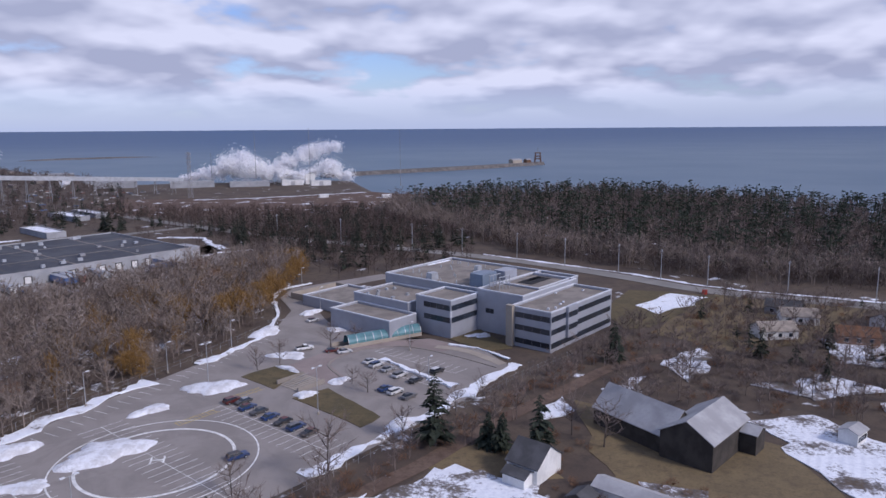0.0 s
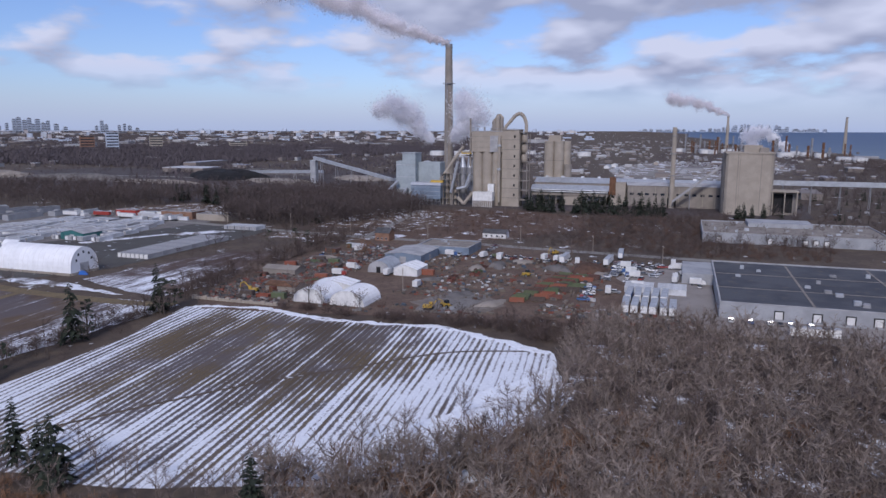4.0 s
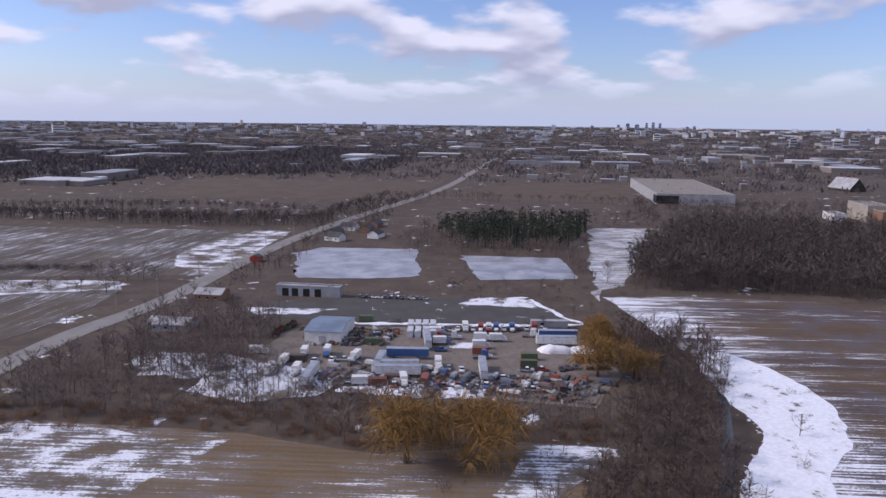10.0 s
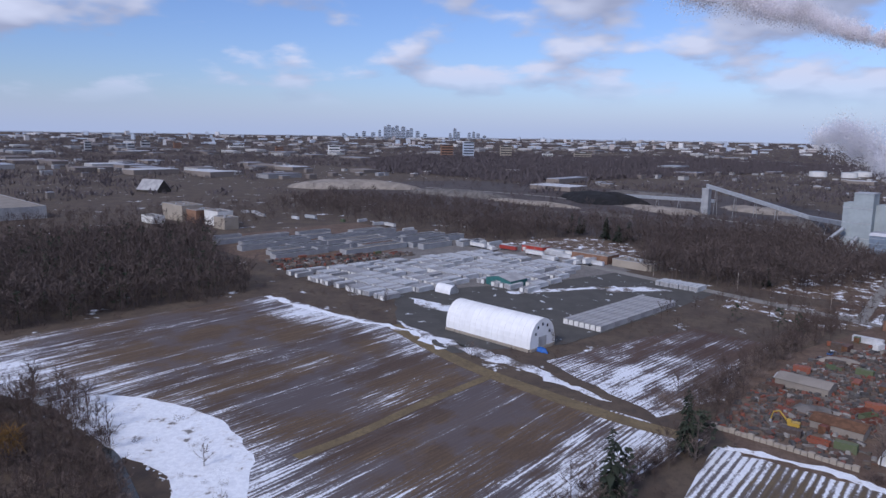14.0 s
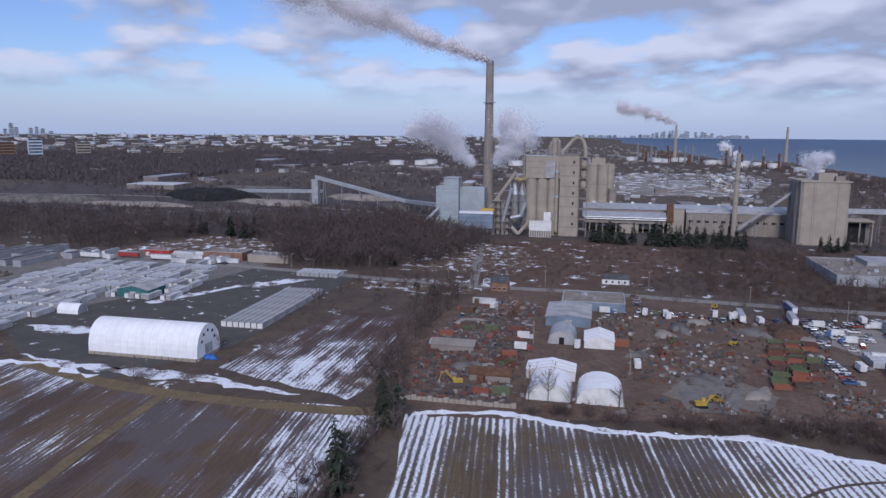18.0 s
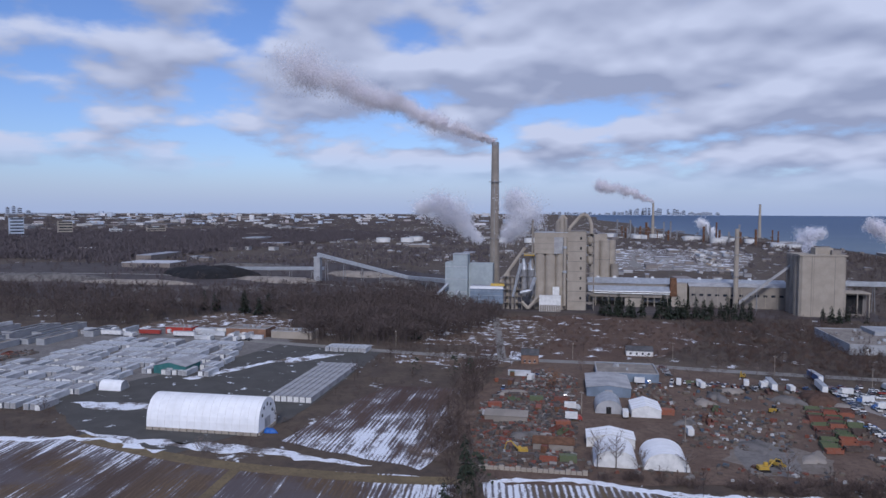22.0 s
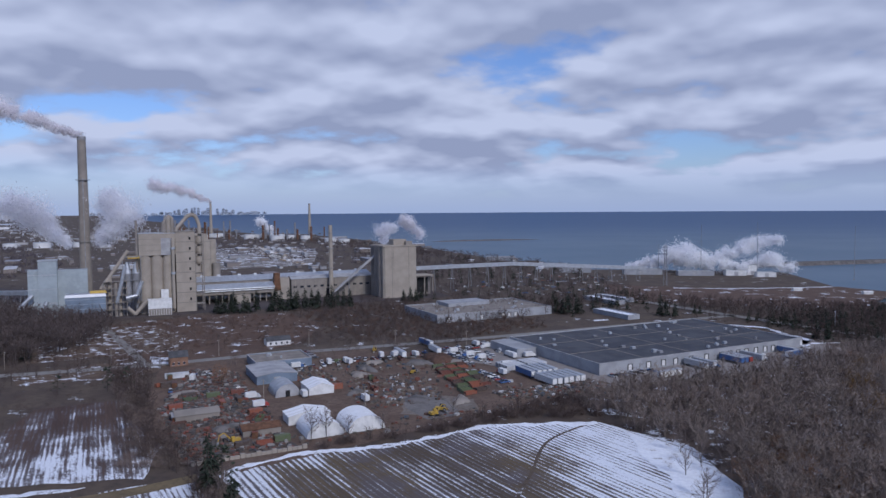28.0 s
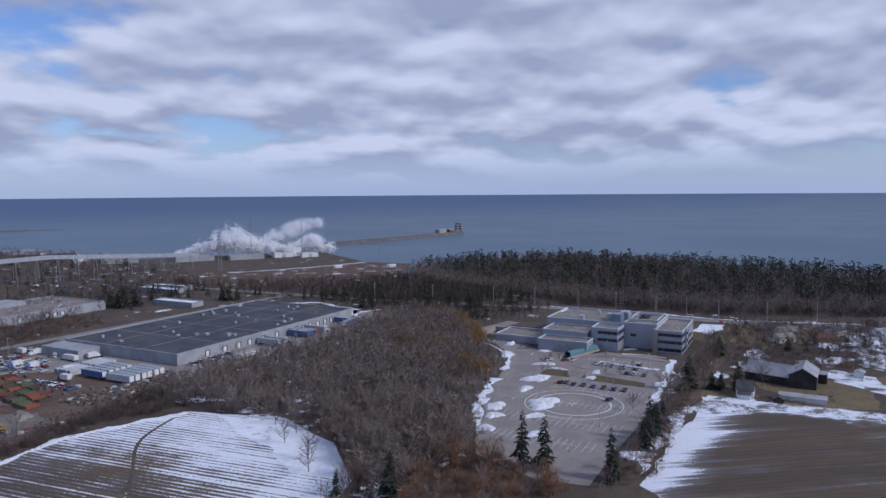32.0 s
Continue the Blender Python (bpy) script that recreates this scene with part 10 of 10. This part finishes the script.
# parked cars among the lakeshore lots
junk("parked_cars", [(-470, 560), (-320, 560), (-320, 800), (-470, 800)], 90, 80, "small cars parked among the lakeshore lots", (1, 2), 1, "van_paint", True)
for i in range(22):
    x, y = uvp(rng.uniform(-6, 38), rng.uniform(362, 440))
    put(rng.choice(("car", "pickup", "box_truck", "suv", "car")), x, y, GRID + rng.choice((0, 90, 180)) + rng.uniform(-10, 10), "vehicle parked in the contractors' yard", "vehicles of the yard")
for i in range(16):
    x, y = uvp(-80 + i * 3.4 + rng.uniform(-1, 1), 436 + rng.uniform(-4, 4))
    put(rng.choice(("car", "pickup", "box_truck", "car")), x, y, GRID + 90 + rng.uniform(-12, 12), "vehicle parked behind the workshops", "vehicles of the yard")
for i, (u, v, rx, ry, h) in enumerate(((-70, 398, 7, 4, 2.2), (-30, 410, 9, 4, 2.6), (-52, 424, 6, 4, 1.8), (-150, 336, 6, 3.4, 1.8), (-160, 400, 7, 4, 2.0), (-84, 366, 5, 3, 1.4), (-44, 330, 8, 3.5, 1.2), (-62, 340, 9, 5, 1.2), (-8, 404, 6, 3, 1.6))):
    x, y = uvp(u, v)
    mound("rubble_mound", x, y, rx, ry, h, 20 * i, 500 + i, "rock" if i % 2 else "sand", "low mound of soil and rubble in the yard", "mound", 0.1)
junk("scrap", [uvp(-128, 300), uvp(30, 304), uvp(30, 318), uvp(-128, 316)], 150, 81, "timber and scrap along the yard's front", (0.6, 2.4), 1.0)
junk("scrap", [uvp(-48, 336), uvp(-4, 336), uvp(-4, 440), uvp(-80, 440), uvp(-80, 400), uvp(-48, 400)], 260, 82, "machines and scrap among the bins", (0.8, 3.0), 1.4)

# ---- posts, poles and fences ----
def lamp(x, y, h, heads, turn=0.0):
    t = thing("lamp_post", pose(x, y, 0.15, 0, 0, turn), "grey steel lot lamp post", "lamp post", "lot lamps")
    part("base", Geo().tube((0, 0, 0), (0, 0, 0.7), 0.3, None, 10), M["concrete"], t)
    part("pole", Geo().tube((0, 0, 0.7), (0, 0, h), 0.11, 0.07, 8), M["galv"], t)
    for i in range(heads):
        s = 1 if i == 0 else -1
        part("arm", Geo().tube((0, 0, h - 0.1), (s * 0.9, 0, h), 0.05, None, 5), M["galv"], t)
        part("lamp_head", Geo().box(s * 1.1 - 0.45, s * 1.1 + 0.45, -0.22, 0.22, h - 0.08, h + 0.14, None, 0.05), M["parapet"], t)


for x, y, h, n in ((-62.5, 182.7, 12, 2), (-29.3, 163.6, 12, 2), (-77.7, 193, 9, 1), (-88.5, 168.5, 9, 1), (-66.5, 215.7, 9, 1), (-62, 300, 9, 1), (-103, 128, 9, 1), (-86, 128, 12, 2), (-60, 110, 12, 2), (-10, 213, 9, 1), (-3, 180, 9, 1), (-47, 262, 9, 1), (-81, 88, 12, 2)):
    lamp(x, y, h, n, GRID)


def pole(x, y, h, mat="wood_pole", arm=True, turn=0.0):
    t = thing("utility_pole", pose(x, y, 0, 0, 0, turn), "tall pale utility pole beside the road", "utility pole", "utility poles")
    part("pole", Geo().tube((0, 0, 0), (0, 0, h), 0.2, 0.13, 7), M[mat], t)
    if arm:
        part("cross_arm", Geo().box(-1.1, 1.1, -0.08, 0.08, h - 1.0, h - 0.85), M[mat], t)
        part("insulator", Geo().tube((-0.9, 0, h - 0.85), (-0.9, 0, h - 0.6), 0.07, None, 5).tube((0.9, 0, h - 0.85), (0.9, 0, h - 0.6), 0.07, None, 5), M["white_wall"], t)


road = [(-110, 452), (-20, 403), (37, 367), (81, 328), (112, 298), (167, 270), (260, 231)]
for (x0, y0), (x1, y1) in zip(road, road[1:]):
    for k in (0.0, 0.5):
        pole(x0 + (x1 - x0) * k, y0 + (y1 - y0) * k, 14.5, "galv", True, 45)
road = [(-119, -306), (-162, -346), (-218, -417), (-287, -498), (-376, -585), (-600, -800)]
for (x0, y0), (x1, y1) in zip(road, road[1:]):
    for k in (0.0, 0.5):
        pole(x0 + (x1 - x0) * k, y0 + (y1 - y0) * k, 10.5, "wood_pole", True, 50)
for u, v in ((-300, 508), (-245, 508), (-190, 495), (-130, 488), (-70, 500), (-20, 470), (20, 445), (-400, 512), (-127, 372), (-88, 340)):
    x, y = uvp(u, v)
    pole(x, y, 10.5)


def fence(line, h, gap, label, mat="galv"):
    t = thing("chain_fence", pose(0, 0, 0.1), label, "fence")
    for (x0, y0), (x1, y1) in zip(line, line[1:]):
        L = math.hypot(x1 - x0, y1 - y0)
        n = int(L / gap)
        for i in range(n):
            k = i / n
            x, y = x0 + (x1 - x0) * k, y0 + (y1 - y0) * k
            part("post", Geo().tube((x, y, 0), (x, y, h), 0.06, None, 5), M[mat], t)
        for z in (h, h * 0.5):
            part("rail", Geo().tube((x0, y0, z), (x1, y1, z), 0.03, None, 4), M[mat], t)


fence([(-84, 56), (-58, 89), (-29, 122), (-14, 141), (2, 163), (20, 186), (40, 208)], 2.0, 3.4, "thin chain-link fence along the lot", "steel")
fence([(-115, 96), (-108, 124), (-99, 150), (-90, 170), (-74, 202), (-62, 234)], 2.2, 4.0, "dark fence along the woods", "steel")
hy = thing("fire_hydrant_box", pose(107, 287, 0.1), "small red utility box beside the lawn", "utility box")
part("body", Geo().box(-0.9, 0.9, -0.7, 0.7, 0, 1.7, None, 0.08), M["red"], hy)
part("lid", Geo().box(-1.0, 1.0, -0.8, 0.8, 1.7, 1.8), M["red"], hy)

# ---- single trees ----
TREE_MESH = {}


def tree(kind, x, y, h, label, name, cat="tree", wide=1.0, group="", seed=0):
    bank, wood_mat, leaf_mat = {"bare": (BARE, "bark", "twigs"), "spruce": (SPRUCE, "bark", "needles"), "pine": (PINE, "bark", "pine"), "willow": (WILLOW, "bark", "willow"), "russet": (ROUND, "bark", "red_twigs"), "cedar": (CEDAR, "bark", "needles")}[kind]
    i = seed % len(bank)
    if (kind, i) not in TREE_MESH:
        (tv, tf), (cv, cf) = bank[i]
        TREE_MESH[kind, i] = big_mesh(name + "_trunk", tv, tf, M[wood_mat]), big_mesh(name + "_crown", cv, cf, M[leaf_mat])
    a, b = TREE_MESH[kind, i]
    t = thing(name, Matrix.LocRotScale((x, y, 0.05), Euler((0, 0, seed * 1.7)), (h * wide, h * wide, h)), label, cat, group)
    part("trunk", a, None, t), part("crown", b, None, t)
    return t


CEDAR = [spruce(300 + i, 22, 11, 0.26) for i in range(2)]
for i, (x, y, h, w) in enumerate(((-0.6, 146.7, 17, 1.15), (21.8, 143.9, 13, 1.2), (50.9, 202.8, 12, 1.3), (-101.4, 77.5, 20, 0.9), (-94.2, 76, 18.5, 0.95), (-77.4, 63, 17, 0.9), (-48.4, 92.5, 17, 1.0), (-52, 88, 14, 1.0), (-44, 96, 14, 1.1), (-55, 85, 12, 1.1), (-36, 106, 11, 1.1), (-146.5, 64, 15, 1.2), (-162, 69, 9, 1.0),
                                      (-284, 18, 21, 0.9), (-317, 44, 20, 0.85), (-188, 19, 16, 1.0), (-181, 25, 13, 1.1), (-176, 28, 16, 1.1), (-231, -31, 13, 1.0), (-236, -20, 21, 0.85), (-245, -2, 20, 0.95), (95, 205, 10, 1.1), (120, 214, 9, 1.0), (140, 200, 8, 1.2), (160, 186, 9, 1.1), (104, 185, 8, 1.0))):
    tree("spruce", x, y, h, "dark green spruce with drooping boughs", "spruce_tree", "conifer", w, "", i)
for i, (x, y, h) in enumerate(((-241, -12, 15), (-252, 2, 15), (-452, 118, 13), (-446, 124, 12), (-470, 104, 10))):
    tree("pine", x, y, h, "ragged dark pine in the fence line", "pine_tree", "conifer", 1.2, "", i)
for i, (x, y, h, w) in enumerate(((14, 144, 9, 1.25), (11, 147, 8, 1.3))):
    tree("cedar", x, y, h, "dense dark cedar beside the cottage", "cedar_tree", "conifer", w, "", i)
for i, (x, y, h, w) in enumerate(((-180.5, -7, 24, 0.85), (-186, -132, 21, 1.35), (-275, -154, 18, 1.15), (-296, -175, 16, 1.15), (-284, -145, 15, 1.1), (-306, -186, 12, 0.95), (-91, 200, 12, 1.0), (-86, 189, 10, 1.0), (-80, 240, 13, 1.0), (-73, 247, 14, 1.0), (-70, 262, 13, 1.0), (-69, 276, 14, 0.95), (-70, 300, 12, 1.0), (-68, 318, 12, 1.0), (-73, 338, 13, 1.0), (-204, -122, 21, 1.35), (-186, 0, 11, 1.0))):
    tree("willow", x, y, h, "golden weeping willow without leaves", "willow_tree", "tree", w, "", i)
for i, (x, y, h, w) in enumerate(((-408, 150, 12, 1.0), (-112, 318, 11, 1.0), (-100, 300, 10, 1.1), (-118, 118, 9, 1.1), (-130, 100, 9, 1.1), (-120, 140, 8, 1.2), (-135, 180, 9, 1.1), (-108, 168, 8, 1.2), (-160, 240, 9, 1.0), (-124, 84, 12, 1.1), (-112, 80, 11, 1.2))):
    tree("russet", x, y, h, "russet tree that keeps dry leaves", "russet_tree", "tree", w, "", i)
for i, (x, y, h, w) in enumerate(((-21, 129.5, 15, 1.1), (-38.4, 125.2, 9, 1.1), (-52.8, 195.2, 8, 1.2), (-47.7, 201, 8.5, 1.2), (-35.5, 217.2, 9, 1.2), (-28, 221, 7, 1.1), (-19, 178, 6.5, 1.5), (-24, 184, 5, 1.5), (4, 164, 8, 1), (11, 172, 8, 1), (-8, 150, 9, 1), (-314, 96, 15, 0.9), (-311, 102, 13, 1.0), (-303, 106, 10, 1.1), (30, 190, 8, 1), (-10, 214, 4.5, 1), (-6, 190, 4.5, 1),
                                      (46, 160, 13, 1.2), (36, 146, 12, 1.2), (30, 152, 11, 1.1), (-178, 118, 10, 1), (-174, 128, 11, 1), (-170, 100, 11, 1.1), (-170, 90, 10, 1.1), (-182, 140, 10, 1), (-395, -22, 8, 1.3), (-258, -93, 11, 1.1), (-330, -150, 12, 1.1), (-386, -262, 13, 1.0), (-296, 120, 9, 1.2), (-276, 146, 10, 1.2))):
    tree("bare", x, y, h, "bare grey deciduous tree", "bare_tree", "tree", w, "", i)

for i, (x, y, h) in enumerate(((-318, 456, 15), (-309, 458, 17), (-314, 463, 13), (-302, 462, 14), (-230, 474, 14), (-224, 478, 12), (-236, 478, 13), (-210, 496, 8), (-206, 500, 8), (-118, 407, 14), (-124, 412, 11))):
    tree("spruce", x, y, h, "dark spruce beyond the warehouse", "spruce_tree", "conifer", 1.3, "spruces beyond the warehouse", i)
rng = random.Random(97)
for i in range(27):
    k = i / 26
    if 0.30 < k < 0.38:
        continue
    tree("spruce", -588 + 82 * k + rng.uniform(-3, 3), 342 + 82 * k + rng.uniform(-3, 3), rng.uniform(14, 22), "dark spruce in the row before the plant hall", "spruce_tree", "conifer", rng.uniform(1.0, 1.35), "spruces before the hall", i)
for i, (x, y, h) in enumerate(((-479, 481, 12), (-469, 477, 15), (-466, 483, 13), (-466, 494, 14), (-474, 474, 10), (-781, 50, 18), (-752, 78, 19), (-766, 55, 17), (-742, 76, 20), (-730, 85, 16), (-740, 96, 18), (-775, 60, 15), (-560, 150, 13))):
    tree("spruce", x, y, h, "dark spruce standing among bare trees", "spruce_tree", "conifer", 1.2, "", i)
for i in range(16):
    k = i / 15
    tree("bare", -232 - 86 * k + rng.uniform(-4, 4), -22 + 68 * k + rng.uniform(-4, 4), rng.uniform(7, 11), "bare grey tree in the fence line", "bare_tree", "tree", 1.0, "fence line trees", i)
for i, (x, y, h) in enumerate(((-226, -24, 13), (-240, -16, 17), (-249, -6, 14), (-288, 22, 14), (-313, 46, 15), (-320, 50, 12))):
    tree("pine", x, y, h, "ragged dark pine in the fence line", "pine_tree", "conifer", 1.25, "", i)

for i, (x, y, t) in enumerate(((-318, -492, 40), (-330, -508, 130), (-348, -500, 45), (-342, -470, 40), (-366, -520, 40), (-300, -468, 120))):
    gabled("far_house", 0, 13, 0, 9, 3.4, 6.2, "white_wall" if i % 2 else "brick", "shingle", "small house beside the straight road", "house", "u", 0.4, pose(x, y, 0, 0, 0, t), 3)

LOTS = [(-938, 670), (-831, 825), (-1018, 1110), (-1190, 1290), (-1380, 1107), (-1212, 836)]
sheet("vehicle_lots", LOTS, 0.15, M["snowy_gravel"], "wide pale lots crowded with parked vehicles", "parking lot", rag=(20, 4, 498))
rng = random.Random(83)
rows_ = Geo()
for k in range(17):
    base_ = Vector((-905 - k * 27, 700 + k * 26, 0))
    across = Vector((-0.80, 0.60, 0)) if k % 2 else Vector((-0.76, 0.65, 0))
    x0, run = rng.uniform(0, 90), rng.uniform(120, 300)
    while x0 < run:
        x0 += rng.choice((3.2, 3.2, 3.2, 3.2, 18))
        p = base_ + across * x0 + Vector((0.6, 0.8, 0)) * rng.uniform(-0.6, 0.6) + Vector((130, 60, 0))
        if not inside(LOTS, np.array([p.x]), np.array([p.y]))[0]:
            continue
        L = rng.uniform(4.2, 6.5)
        m = pose(p.x, p.y, 0.16, 0, 0, 53 + rng.uniform(-4, 4))
        rows_.box(-L / 2, L / 2, -0.95, 0.95, 0.35, 1.15, m, 0.04).box(-L / 2 + 0.1, L / 4, -0.9, 0.9, 1.15, rng.uniform(1.6, 2.4), m, 0.12)
whole("parked_vehicles", rows_, M["lot_paint"], "long rows of pale vehicles parked on far lots", "vehicles", "", "stuff")
for k, (x, y, L, W) in enumerate(((-1010, 800, 150, 16), (-1130, 930, 190, 18), (-1240, 1080, 160, 16), (-1080, 1120, 120, 14))):
    sheet("dark_parking_band", [(x + a * -0.78 - b * 0.62, y + a * 0.62 - b * 0.78) for a, b in ((-L / 2, 0), (L / 2, 0), (L / 2, W), (-L / 2, W))], 0.165 + 0.004 * k, M["road"], "dark asphalt band between rows of vehicles", "parking lot", rag=(14, 1, 520 + k))
for i in range(26):
    x, y = rng.uniform(-1330, -940), rng.uniform(720, 1240)
    if inside(LOTS, np.array([x]), np.array([y]))[0]:
        gabled("lot_shed", 0, rng.uniform(18, 44), 0, rng.uniform(7, 12), rng.uniform(3.5, 5.5), 6.4, rng.choice(("white_wall", "grey_wall", "white_wall", "concrete")), rng.choice(("grey_roof", "galv", "white_wall")), "long pale shed among the far vehicle lots", "shed", "u", None, pose(x, y, 0, 0, 0, 141 + rng.uniform(-3, 3)))
